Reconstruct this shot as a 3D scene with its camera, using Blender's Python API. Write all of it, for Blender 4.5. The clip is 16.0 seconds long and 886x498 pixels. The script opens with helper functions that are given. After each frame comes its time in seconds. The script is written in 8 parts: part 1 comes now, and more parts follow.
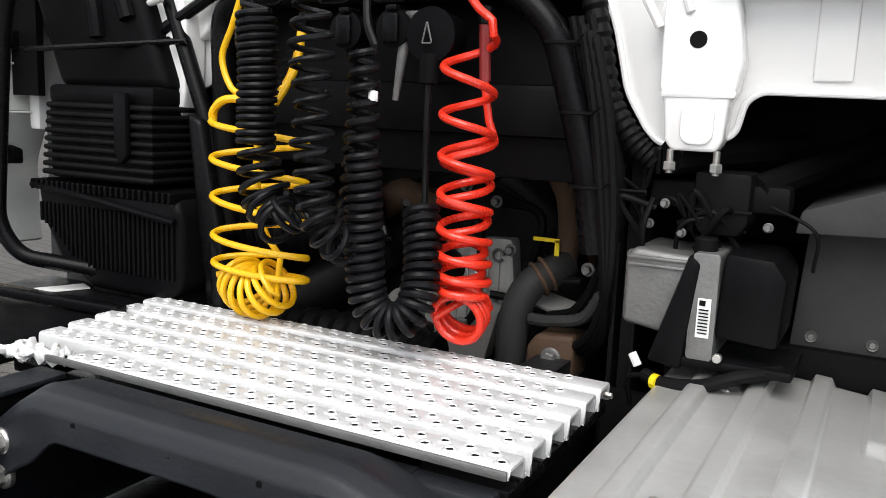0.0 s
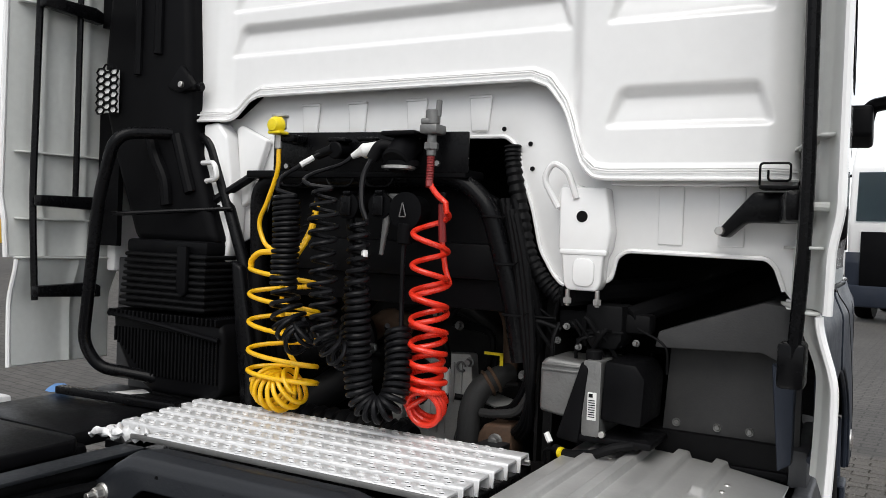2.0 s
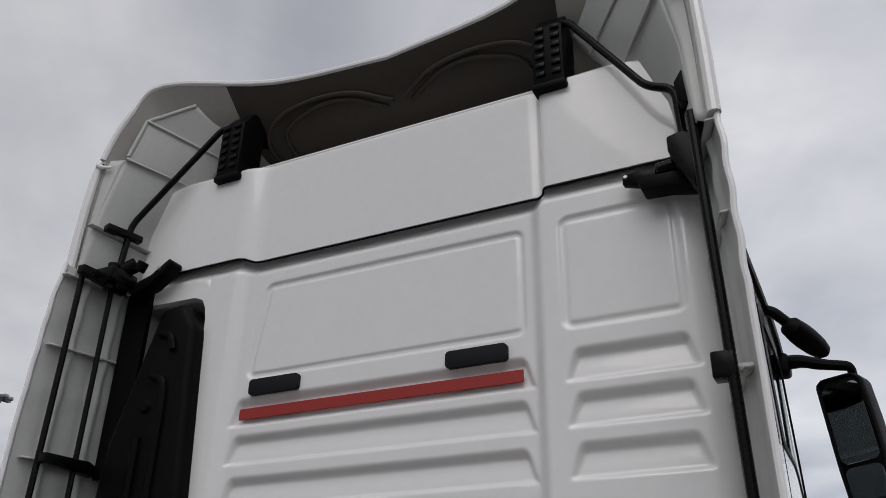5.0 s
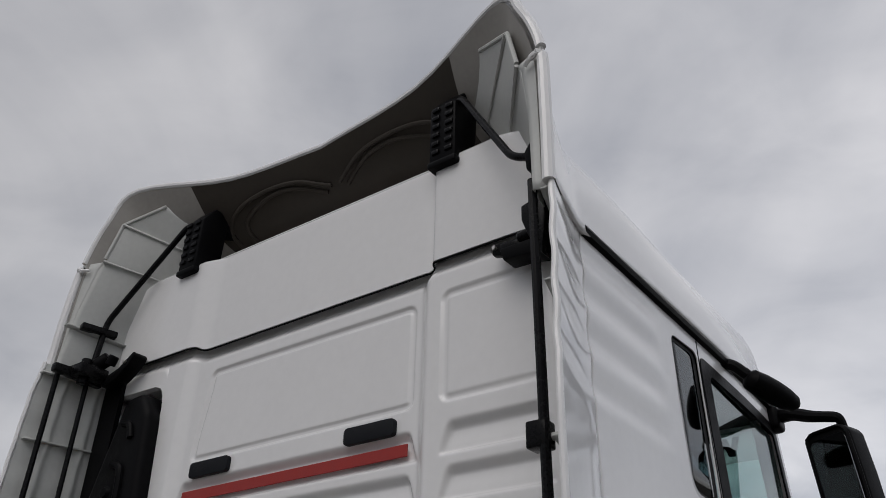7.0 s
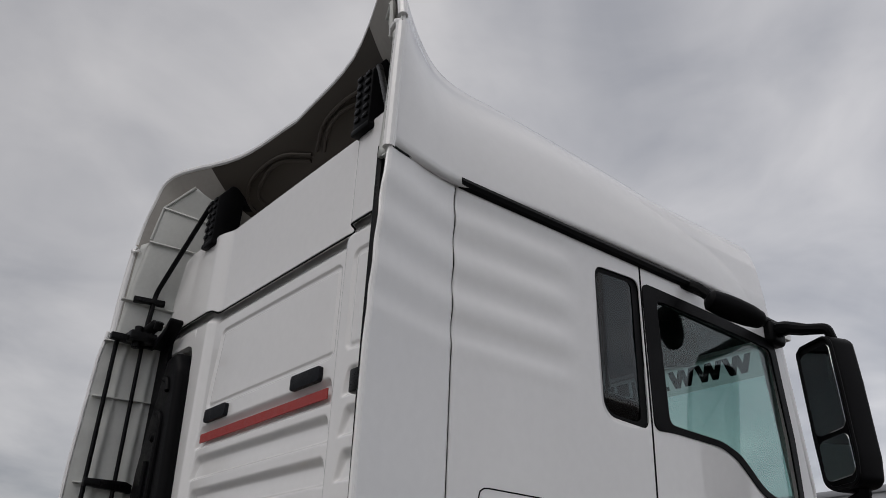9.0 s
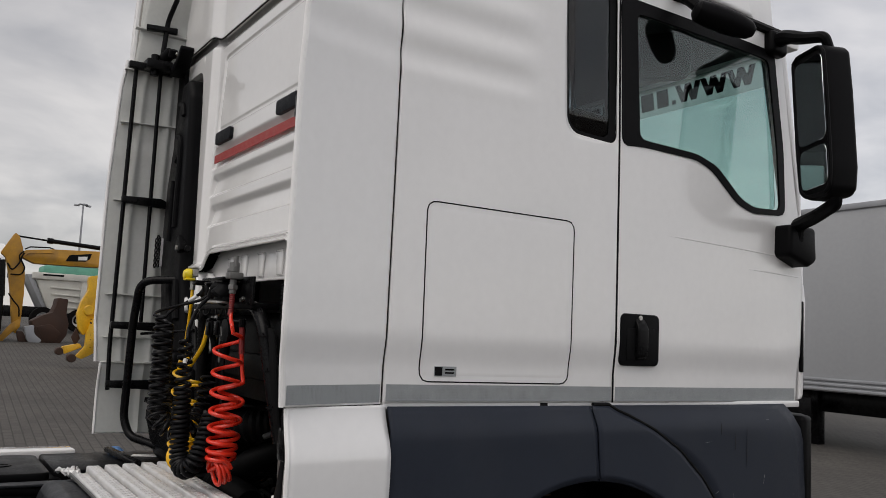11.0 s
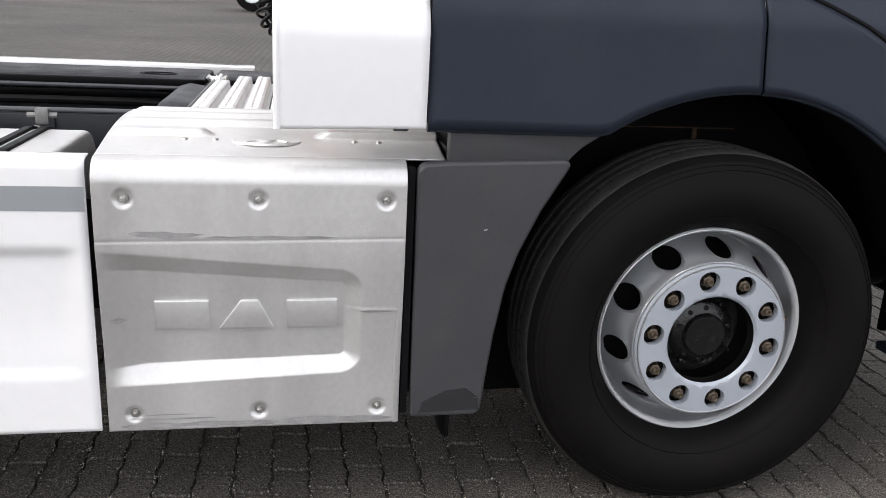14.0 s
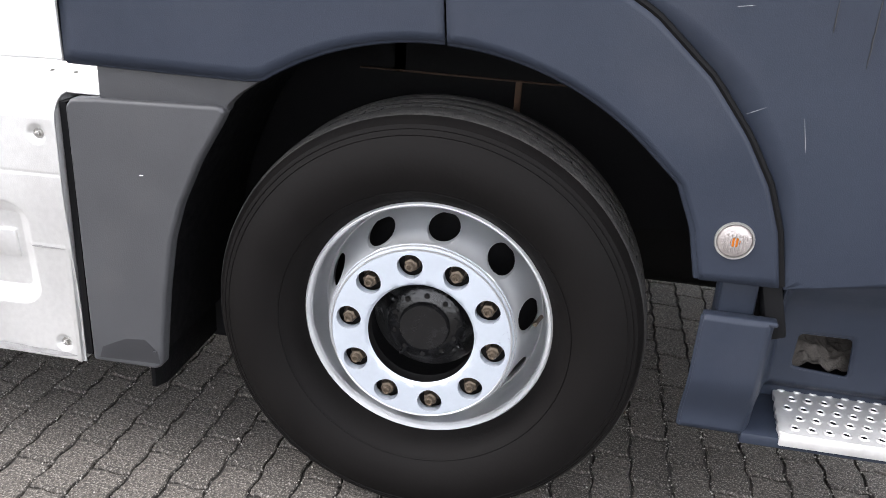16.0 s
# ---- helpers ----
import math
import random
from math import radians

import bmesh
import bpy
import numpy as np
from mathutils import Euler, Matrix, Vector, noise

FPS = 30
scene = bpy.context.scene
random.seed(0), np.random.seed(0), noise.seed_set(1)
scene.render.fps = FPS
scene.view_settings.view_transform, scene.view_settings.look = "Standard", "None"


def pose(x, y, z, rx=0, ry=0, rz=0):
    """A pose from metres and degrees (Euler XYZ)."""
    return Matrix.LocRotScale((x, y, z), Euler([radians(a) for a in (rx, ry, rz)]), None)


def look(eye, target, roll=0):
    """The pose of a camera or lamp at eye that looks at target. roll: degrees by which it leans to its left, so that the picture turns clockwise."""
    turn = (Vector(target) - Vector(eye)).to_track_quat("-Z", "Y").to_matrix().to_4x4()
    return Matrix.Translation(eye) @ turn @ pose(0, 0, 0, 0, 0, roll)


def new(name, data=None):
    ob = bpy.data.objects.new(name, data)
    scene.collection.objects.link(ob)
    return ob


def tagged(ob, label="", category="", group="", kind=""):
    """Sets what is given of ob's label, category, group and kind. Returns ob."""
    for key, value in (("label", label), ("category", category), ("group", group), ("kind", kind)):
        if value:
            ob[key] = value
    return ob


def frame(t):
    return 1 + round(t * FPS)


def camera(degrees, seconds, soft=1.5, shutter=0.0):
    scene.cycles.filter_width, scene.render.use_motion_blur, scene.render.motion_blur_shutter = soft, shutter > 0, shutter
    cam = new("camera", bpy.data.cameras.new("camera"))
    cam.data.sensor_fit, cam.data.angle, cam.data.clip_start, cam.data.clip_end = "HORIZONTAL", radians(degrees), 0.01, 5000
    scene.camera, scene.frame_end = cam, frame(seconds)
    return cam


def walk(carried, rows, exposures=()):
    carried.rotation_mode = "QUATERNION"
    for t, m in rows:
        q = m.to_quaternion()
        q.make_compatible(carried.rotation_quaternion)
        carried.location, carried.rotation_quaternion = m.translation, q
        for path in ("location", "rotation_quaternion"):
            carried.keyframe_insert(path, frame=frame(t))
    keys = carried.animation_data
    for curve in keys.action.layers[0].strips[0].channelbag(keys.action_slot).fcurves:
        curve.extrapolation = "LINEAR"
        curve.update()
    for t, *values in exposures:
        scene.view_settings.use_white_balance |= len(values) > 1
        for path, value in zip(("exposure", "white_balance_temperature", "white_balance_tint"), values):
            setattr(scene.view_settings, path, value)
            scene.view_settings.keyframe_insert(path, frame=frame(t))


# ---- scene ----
cam = camera(55.6, 16.0, soft=0.8)
PATH = [
    (0, (1.009, -1.483, 1.448), (0.083, 0.259, 1.119), 2.3),
    (0.5, (1.101, -1.582, 1.502), (0.167, 0.176, 1.313), 2.2),
    (1, (1.204, -1.782, 1.525), (0.265, -0.024, 1.357), 2.2),
    (1.5, (1.307, -1.915, 1.531), (0.361, -0.16, 1.383), 2.2),
    (2, (1.398, -2.015, 1.517), (0.437, -0.262, 1.485), 2.2),
    (2.5, (1.419, -2.116, 1.517), (0.454, -0.366, 1.588), 2.2),
    (3, (1.422, -2.17, 1.546), (0.478, -0.42, 1.761), 1.8),
    (3.5, (1.437, -2.172, 1.539), (0.524, -0.464, 2.037), 1.8),
    (4, (1.437, -2.193, 1.56), (0.58, -0.525, 2.256), 1.3),
    (4.5, (1.452, -2.208, 1.568), (0.623, -0.59, 2.401), 1.2),
    (5, (1.465, -2.224, 1.571), (0.656, -0.637, 2.48), 1.0),
    (7.5, (2.407, -1.776, 1.59), (1.291, -0.478, 2.624), 1.7),
    (8, (2.651, -1.642, 1.585), (1.429, -0.424, 2.595), 1.7),
    (8.2, (2.759, -1.607, 1.592), (1.478, -0.432, 2.583), 1.8),
    (10.3, (3.32, -1.155, 1.597), (1.691, -0.101, 2.084), 2.4),
    (10.5, (3.362, -1.147, 1.607), (1.705, -0.103, 2.013), 2.6),
    (11, (3.386, -1.155, 1.599), (1.704, -0.094, 1.806), 2.7),
    (11.5, (3.395, -1.155, 1.615), (1.709, -0.079, 1.602), 2.8),
    (12, (3.417, -1.14, 1.596), (1.723, -0.097, 1.391), 2.9),
    (12.5, (3.364, -1.053, 1.535), (1.634, -0.133, 1.13), 2.8),
    (13, (3.163, -0.835, 1.419), (1.406, -0.033, 0.901), 2.8),
    (13.5, (3.096, -0.573, 1.337), (1.275, 0.045, 0.786), 2.6),
    (14, (3.126, -0.248, 1.312), (1.238, 0.103, 0.754), 2.9),
    (14.5, (3.065, 0.081, 1.282), (1.154, 0.237, 0.715), 3.2),
    (15, (2.974, 0.404, 1.366), (1.102, 0.395, 0.662), 3.5),
    (15.5, (2.91, 0.796, 1.379), (1.061, 0.637, 0.631), 3.3),
    (16, (2.868, 1.142, 1.381), (1.036, 0.853, 0.634), 3.7),
]
walk(cam, [(t, look(eye, target, roll)) for t, eye, target, roll in PATH],
     exposures=[(0, 1.34, 6500, 9), (1, 1.04, 6500, 9), (2, 0.82, 6500, 9), (2.5, 0.68, 6500, 9), (3, 0.5, 6500, 10), (3.5, 0.16, 6480, 11), (4.5, -0.19, 6450, 12), (8, -0.38, 6500, 12), (10.5, -0.02, 6750, 12),
                (11, 0.12, 6800, 12), (11.7, 0.42, 6650, 11), (12.5, 0.82, 6550, 11), (13.5, 1.14, 6550, 12), (14.5, 1.46, 6550, 13), (15, 1.66, 6520, 13), (15.5, 1.98, 6480, 13), (16, 2.42, 6450, 13)])

# ---- light ----
SUN_EL, SUN_AZ = radians(50), radians(168)
world = bpy.data.worlds.new("overcast")
scene.world = world
world.use_nodes = True
wn, wl = world.node_tree.nodes, world.node_tree.links
wn.clear()
w_out, w_bg = wn.new("ShaderNodeOutputWorld"), wn.new("ShaderNodeBackground")
w_sky = wn.new("ShaderNodeTexSky")
w_sky.sky_type, w_sky.sun_disc, w_sky.sun_elevation, w_sky.sun_rotation = "NISHITA", False, SUN_EL, SUN_AZ
w_tc, w_sep = wn.new("ShaderNodeTexCoord"), wn.new("ShaderNodeSeparateXYZ")
w_add, w_dx, w_dy, w_cmb = (wn.new("ShaderNodeMath") for _ in range(3)), None, None, wn.new("ShaderNodeCombineXYZ")
w_add, w_dx, w_dy = w_add
w_add.operation, w_dx.operation, w_dy.operation = "ADD", "DIVIDE", "DIVIDE"
w_add.inputs[1].default_value = 0.22
wl.new(w_tc.outputs["Generated"], w_sep.inputs[0])
wl.new(w_sep.outputs["Z"], w_add.inputs[0])
wl.new(w_sep.outputs["X"], w_dx.inputs[0]); wl.new(w_add.outputs[0], w_dx.inputs[1])
wl.new(w_sep.outputs["Y"], w_dy.inputs[0]); wl.new(w_add.outputs[0], w_dy.inputs[1])
wl.new(w_dx.outputs[0], w_cmb.inputs[0]); wl.new(w_dy.outputs[0], w_cmb.inputs[1])
w_n1, w_n2 = wn.new("ShaderNodeTexNoise"), wn.new("ShaderNodeTexNoise")
for n, sc, det, dist in ((w_n1, 1.1, 6, 0.9), (w_n2, 3.4, 7, 0.5)):
    n.inputs["Scale"].default_value, n.inputs["Detail"].default_value, n.inputs["Distortion"].default_value = sc, det, dist
    wl.new(w_cmb.outputs[0], n.inputs["Vector"])
w_mixn = wn.new("ShaderNodeMix"); w_mixn.inputs[0].default_value = 0.3
wl.new(w_n1.outputs["Fac"], w_mixn.inputs[2]); wl.new(w_n2.outputs["Fac"], w_mixn.inputs[3])
w_ramp = wn.new("ShaderNodeValToRGB")
w_ramp.color_ramp.elements[0].position, w_ramp.color_ramp.elements[0].color = 0.38, (0.41, 0.42, 0.445, 1)
w_ramp.color_ramp.elements[1].position, w_ramp.color_ramp.elements[1].color = 0.63, (0.76, 0.755, 0.755, 1)
wl.new(w_mixn.outputs[0], w_ramp.inputs[0])
w_scale = wn.new("ShaderNodeMix"); w_scale.data_type = "RGBA"; w_scale.inputs[0].default_value = 0.02
wl.new(w_ramp.outputs[0], w_scale.inputs[6]); wl.new(w_sky.outputs[0], w_scale.inputs[7])
wl.new(w_scale.outputs[2], w_bg.inputs[0]); 
w_dot, w_grad = wn.new("ShaderNodeVectorMath"), wn.new("ShaderNodeMapRange")
w_dot.operation = "DOT_PRODUCT"
w_dot.inputs[1].default_value = (0.71, 0.71, 0.0)
wl.new(w_tc.outputs["Generated"], w_dot.inputs[0]); wl.new(w_dot.outputs["Value"], w_grad.inputs[0])
w_grad.inputs[1].default_value, w_grad.inputs[2].default_value, w_grad.inputs[3].default_value, w_grad.inputs[4].default_value = -1.0, 1.0, 0.66, 1.28
wl.new(w_grad.outputs[0], w_bg.inputs[1])
wl.new(w_bg.outputs[0], w_out.inputs[0])
sun = new("sun", bpy.data.lights.new("sun", "SUN"))
sun.data.energy, sun.data.angle, sun.data.color = 1.2, radians(50), (1.0, 0.97, 0.93)
sun.matrix_world = look((0, 0, 20), (0 + 20 * math.sin(SUN_AZ) * -math.cos(SUN_EL), 20 * math.cos(SUN_AZ) * -math.cos(SUN_EL), 20 - 20 * math.sin(SUN_EL)))


# ---- materials ----
def mat(name, color, rough=0.5, metal=0.0, var=0.12, scale=6.0, bump=0.0, bscale=200.0, coat=0.0, dirt=0.0, dirt_color=(0.16, 0.14, 0.12), rvar=0.12, streak=False, island=0.0, spec=0.5):
    m = bpy.data.materials.new(name)
    m.use_nodes = True
    n, l = m.node_tree.nodes, m.node_tree.links
    b = n["Principled BSDF"]
    tc = n.new("ShaderNodeTexCoord")
    vec = tc.outputs["Object"]
    if streak:
        mp = n.new("ShaderNodeMapping")
        mp.inputs["Scale"].default_value = (1, 1, 0.12)
        l.new(vec, mp.inputs["Vector"])
        dvec = mp.outputs[0]
    else:
        dvec = vec
    big, fine = n.new("ShaderNodeTexNoise"), n.new("ShaderNodeTexNoise")
    big.inputs["Scale"].default_value, big.inputs["Detail"].default_value = scale, 4
    fine.inputs["Scale"].default_value, fine.inputs["Detail"].default_value = scale * 12, 3
    l.new(dvec, big.inputs["Vector"]); l.new(vec, fine.inputs["Vector"])
    avg = n.new("ShaderNodeMix"); avg.inputs[0].default_value = 0.4
    l.new(big.outputs["Fac"], avg.inputs[2]); l.new(fine.outputs["Fac"], avg.inputs[3])
    mr = n.new("ShaderNodeMapRange")
    mr.inputs[1].default_value, mr.inputs[2].default_value, mr.inputs[3].default_value, mr.inputs[4].default_value = 0.3, 0.7, 1 - var, 1 + var
    l.new(avg.outputs[0], mr.inputs[0])
    hsv = n.new("ShaderNodeHueSaturation")
    hsv.inputs["Color"].default_value = (*color, 1)
    val = mr.outputs[0]
    if island:
        oi = n.new("ShaderNodeObjectInfo"); geo_i = n.new("ShaderNodeNewGeometry")
        add = n.new("ShaderNodeMath"); add.operation = "ADD"
        l.new(oi.outputs["Random"], add.inputs[0]); l.new(geo_i.outputs["Random Per Island"], add.inputs[1])
        fr = n.new("ShaderNodeMath"); fr.operation = "FRACT"; l.new(add.outputs[0], fr.inputs[0])
        ir = n.new("ShaderNodeMapRange"); ir.inputs[3].default_value, ir.inputs[4].default_value = 1 - island, 1 + island
        l.new(fr.outputs[0], ir.inputs[0])
        mu = n.new("ShaderNodeMath"); mu.operation = "MULTIPLY"; l.new(val, mu.inputs[0]); l.new(ir.outputs[0], mu.inputs[1])
        val = mu.outputs[0]
    l.new(val, hsv.inputs["Value"])
    out = hsv.outputs[0]
    if dirt:
        dn = n.new("ShaderNodeTexNoise"); dn.inputs["Scale"].default_value, dn.inputs["Detail"].default_value = scale * 0.7, 8
        l.new(dvec, dn.inputs["Vector"])
        dr = n.new("ShaderNodeMapRange"); dr.inputs[1].default_value, dr.inputs[2].default_value, dr.inputs[4].default_value = 0.5, 0.85, dirt
        l.new(dn.outputs["Fac"], dr.inputs[0])
        dm = n.new("ShaderNodeMix"); dm.data_type = "RGBA"
        l.new(dr.outputs[0], dm.inputs[0]); l.new(out, dm.inputs[6]); dm.inputs[7].default_value = (*dirt_color, 1)
        out = dm.outputs[2]
    l.new(out, b.inputs["Base Color"])
    rr = n.new("ShaderNodeMapRange")
    rr.inputs[1].default_value, rr.inputs[2].default_value = 0.3, 0.7
    rr.inputs[3].default_value, rr.inputs[4].default_value = max(0.02, rough - rvar), min(1, rough + rvar)
    l.new(avg.outputs[0], rr.inputs[0]); l.new(rr.outputs[0], b.inputs["Roughness"])
    b.inputs["Metallic"].default_value, b.inputs["Specular IOR Level"].default_value = metal, spec
    b.inputs["Coat Weight"].default_value, b.inputs["Coat Roughness"].default_value = coat, 0.05
    if bump:
        bn = n.new("ShaderNodeTexNoise"); bn.inputs["Scale"].default_value, bn.inputs["Detail"].default_value = bscale, 4
        l.new(vec, bn.inputs["Vector"])
        bp = n.new("ShaderNodeBump"); bp.inputs["Strength"].default_value, bp.inputs["Distance"].default_value = bump, 0.004
        l.new(bn.outputs["Fac"], bp.inputs["Height"]); l.new(bp.outputs[0], b.inputs["Normal"])
    return m


def glass(name, color, rough=0.0, ior=1.45):
    m = mat(name, color, rough, 0, 0.0, rvar=0.0)
    b = m.node_tree.nodes["Principled BSDF"]
    b.inputs["Transmission Weight"].default_value, b.inputs["IOR"].default_value = 1.0, ior
    return m


M_WHITE = mat("white_paint", (0.815, 0.81, 0.805), 0.26, var=0.03, scale=2.5, coat=0.9, dirt=0.05, dirt_color=(0.60, 0.58, 0.55), streak=True, rvar=0.0)
M_INNER = mat("unpainted_white", (0.52, 0.53, 0.51), 0.5, var=0.08, scale=4, dirt=0.35, dirt_color=(0.32, 0.31, 0.28), streak=True)
M_LINER = mat("dusty_liner", (0.33, 0.315, 0.29), 0.55, var=0.12, scale=4, dirt=0.4, dirt_color=(0.20, 0.18, 0.16), streak=True)
# liner under the spoiler: the shade beneath it is put into this dark brown
M_SHELL_SHADE = mat("dusty_shaded_shell", (0.050, 0.042, 0.034), 0.6, var=0.18, scale=4, dirt=0.4, dirt_color=(0.03, 0.025, 0.02), spec=0.3)
M_PLASTIC = mat("anthracite_plastic", (0.0200, 0.0250, 0.0370), 0.45, var=0.10, scale=5, bump=0.10, bscale=420, dirt=0.16, dirt_color=(0.075, 0.076, 0.084), spec=0.2)
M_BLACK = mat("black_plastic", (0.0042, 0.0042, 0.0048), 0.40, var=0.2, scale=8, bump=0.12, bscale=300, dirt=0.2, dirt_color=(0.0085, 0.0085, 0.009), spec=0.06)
M_TUBE = mat("black_painted_steel", (0.0038, 0.0038, 0.0044), 0.28, var=0.2, scale=9, bump=0.05, dirt=0.2, dirt_color=(0.009, 0.009, 0.0095), spec=0.12)
M_RUBBER = mat("black_rubber", (0.0055, 0.0055, 0.006), 0.48, var=0.2, scale=14, bump=0.15, bscale=160, dirt=0.2, dirt_color=(0.011, 0.011, 0.0115), spec=0.08)
# near-black for greasy steel, and for shade painted in gaps and the tunnel
M_GREASE_SHADE = mat("greasy_steel_and_shade", (0.0062, 0.0060, 0.0060), 0.5, 0.0, var=0.35, scale=9, bump=0.3, bscale=90, dirt=0.6, dirt_color=(0.004, 0.004, 0.0035), spec=0.12)
M_FRAME = mat("frame_paint", (0.012, 0.0136, 0.017), 0.5, 0.0, var=0.15, scale=7, bump=0.12, bscale=120, dirt=0.4, dirt_color=(0.014, 0.014, 0.014), spec=0.35)
M_ALU = mat("worn_aluminium", (0.74, 0.74, 0.74), 0.42, 0.35, var=0.10, scale=16, bump=0.25, bscale=260, dirt=0.35, dirt_color=(0.30, 0.29, 0.28))
M_COVER = mat("dull_aluminium", (0.64, 0.635, 0.622), 0.40, 0.60, var=0.10, scale=6, bump=0.10, bscale=340, dirt=0.6, dirt_color=(0.36, 0.35, 0.335), streak=True)
M_STEEL = mat("zinc_steel", (0.48, 0.47, 0.45), 0.38, 0.9, var=0.2, scale=30, bump=0.15)
M_RIM = mat("silver_wheel_paint", (0.54, 0.55, 0.56), 0.29, 0.8, var=0.04, scale=3, rvar=0.02)
M_NUT = mat("corroded_nut", (0.105, 0.082, 0.060), 0.38, 0.6, var=0.35, scale=60, bump=0.3, bscale=400)
M_TYRE = mat("tyre_rubber", (0.0056, 0.0050, 0.0048), 0.65, var=0.18, scale=10, bump=0.12, bscale=140, dirt=0.3, dirt_color=(0.0075, 0.0070, 0.0066), spec=0.07)
M_TREAD = mat("dusty_tread", (0.018, 0.017, 0.016), 0.85, var=0.3, scale=14, bump=0.35, bscale=150, dirt=0.4, dirt_color=(0.045, 0.042, 0.038))
M_RED = mat("red_hose", (0.76, 0.034, 0.014), 0.30, var=0.10, scale=18, coat=0.2, dirt=0.15, dirt_color=(0.25, 0.03, 0.02))
M_DKRED = mat("dark_red_sleeve", (0.22, 0.02, 0.02), 0.45, var=0.15, scale=18)
M_YEL = mat("yellow_hose", (0.88, 0.50, 0.007), 0.32, var=0.10, scale=18, coat=0.2, dirt=0.15, dirt_color=(0.35, 0.22, 0.03))
M_CORD = mat("black_cable", (0.0065, 0.0065, 0.0075), 0.34, var=0.15, scale=30, bump=0.05, spec=0.14)
M_TAPE = mat("red_reflective_tape", (0.33, 0.022, 0.016), 0.40, var=0.06, scale=40, bump=0.1, bscale=900)
M_BAND = mat("grey_reflective_band", (0.28, 0.295, 0.302), 0.4, 0.15, var=0.22, scale=26, bump=0.35, bscale=700)
M_GLASS = glass("green_tinted_glass", (0.54, 0.70, 0.67))
M_DKGLASS = glass("dark_tinted_glass", (0.14, 0.20, 0.22))
M_LENS = mat("clear_lens", (0.33, 0.30, 0.285), 0.15, 0.4, var=0.25, scale=45, bump=0.4, bscale=220, coat=0.6)
M_MIRROR = mat("mirror_glass", (0.42, 0.44, 0.45), 0.02, 1.0, var=0.0, rvar=0.0)
M_AMBER = mat("amber_plastic", (0.75, 0.22, 0.02), 0.3, var=0.1, scale=40)
M_PATCH = mat("black_pad", (0.008, 0.009, 0.012), 0.6, var=0.15, scale=20, bump=0.2, bscale=500, spec=0.2)
M_LABEL = mat("white_label", (0.75, 0.75, 0.73), 0.5, var=0.05, scale=40)
# near-black for print and joints, and for shade painted into holes and hollows
M_INK_SHADE = mat("dark_print_and_shade", (0.005, 0.005, 0.0055), 0.6, var=0.05, scale=40, spec=0.08)
M_YTAG = mat("yellow_plastic", (0.80, 0.62, 0.01), 0.35, var=0.08, scale=30)
M_GREY = mat("cast_aluminium", (0.19, 0.19, 0.186), 0.5, 0.6, var=0.15, scale=20, bump=0.3, bscale=120, dirt=0.4, dirt_color=(0.12, 0.115, 0.11))
M_BROWN = mat("rusty_casting", (0.085, 0.048, 0.028), 0.75, 0.2, var=0.4, scale=12, bump=0.4, bscale=90, dirt=0.5, dirt_color=(0.05, 0.035, 0.03))
M_GUARD = mat("grey_splash_guard", (0.045, 0.046, 0.049), 0.5, var=0.10, scale=9, bump=0.12, bscale=260, dirt=0.45, dirt_color=(0.070, 0.068, 0.067), spec=0.35)
M_BLUE = mat("blue_rag", (0.10, 0.22, 0.45), 0.8, var=0.2, scale=40)
M_TRIM = mat("cab_trim_grey", (0.025, 0.025, 0.028), 0.7, var=0.15, scale=6)
M_DIGGER = mat("digger_yellow", (0.40, 0.195, 0.010), 0.45, var=0.2, scale=3, bump=0.1, bscale=20, dirt=0.85, dirt_color=(0.13, 0.075, 0.03))
M_ARM = mat("bright_digger_yellow", (0.66, 0.37, 0.010), 0.42, var=0.2, scale=3, bump=0.1, bscale=20, dirt=0.9, dirt_color=(0.10, 0.055, 0.025))
M_RUST = mat("rusty_bucket", (0.042, 0.019, 0.011), 0.7, 0.2, var=0.35, scale=3, bump=0.3, bscale=30)
M_TIPPER = mat("tipper_paint", (0.56, 0.55, 0.50), 0.5, var=0.12, scale=2, dirt=0.5, dirt_color=(0.33, 0.31, 0.27), streak=True)
M_TARP = mat("green_tarpaulin", (0.10, 0.30, 0.22), 0.6, var=0.2, scale=3)
M_TRAILER = mat("grey_trailer_side", (0.30, 0.31, 0.325), 0.45, var=0.06, scale=1.2, dirt=0.25, dirt_color=(0.22, 0.22, 0.22), streak=True)
M_BARRIER = mat("yellow_barrier", (0.62, 0.38, 0.02), 0.6, var=0.15, scale=3, dirt=0.4, dirt_color=(0.25, 0.17, 0.06))
M_GALV = mat("galvanised_mast", (0.30, 0.31, 0.33), 0.5, 0.4, var=0.1, scale=4)
M_PAVER = mat("paving_block", (0.072, 0.064, 0.056), 0.85, var=0.35, scale=26, bump=0.9, bscale=140, dirt=0.45, dirt_color=(0.055, 0.052, 0.048), island=0.18, spec=0.3)

# concrete with light and dark grit
M_CAST = mat("bare_casting", (0.40, 0.40, 0.385), 0.5, 0.35, var=0.18, scale=18, bump=0.3, bscale=120, dirt=0.6, dirt_color=(0.15, 0.14, 0.125), streak=True)
M_HOSE = mat("dusty_hose_rubber", (0.030, 0.030, 0.030), 0.6, var=0.15, scale=14, bump=0.2, bscale=200, dirt=0.3, dirt_color=(0.05, 0.048, 0.045), spec=0.25)


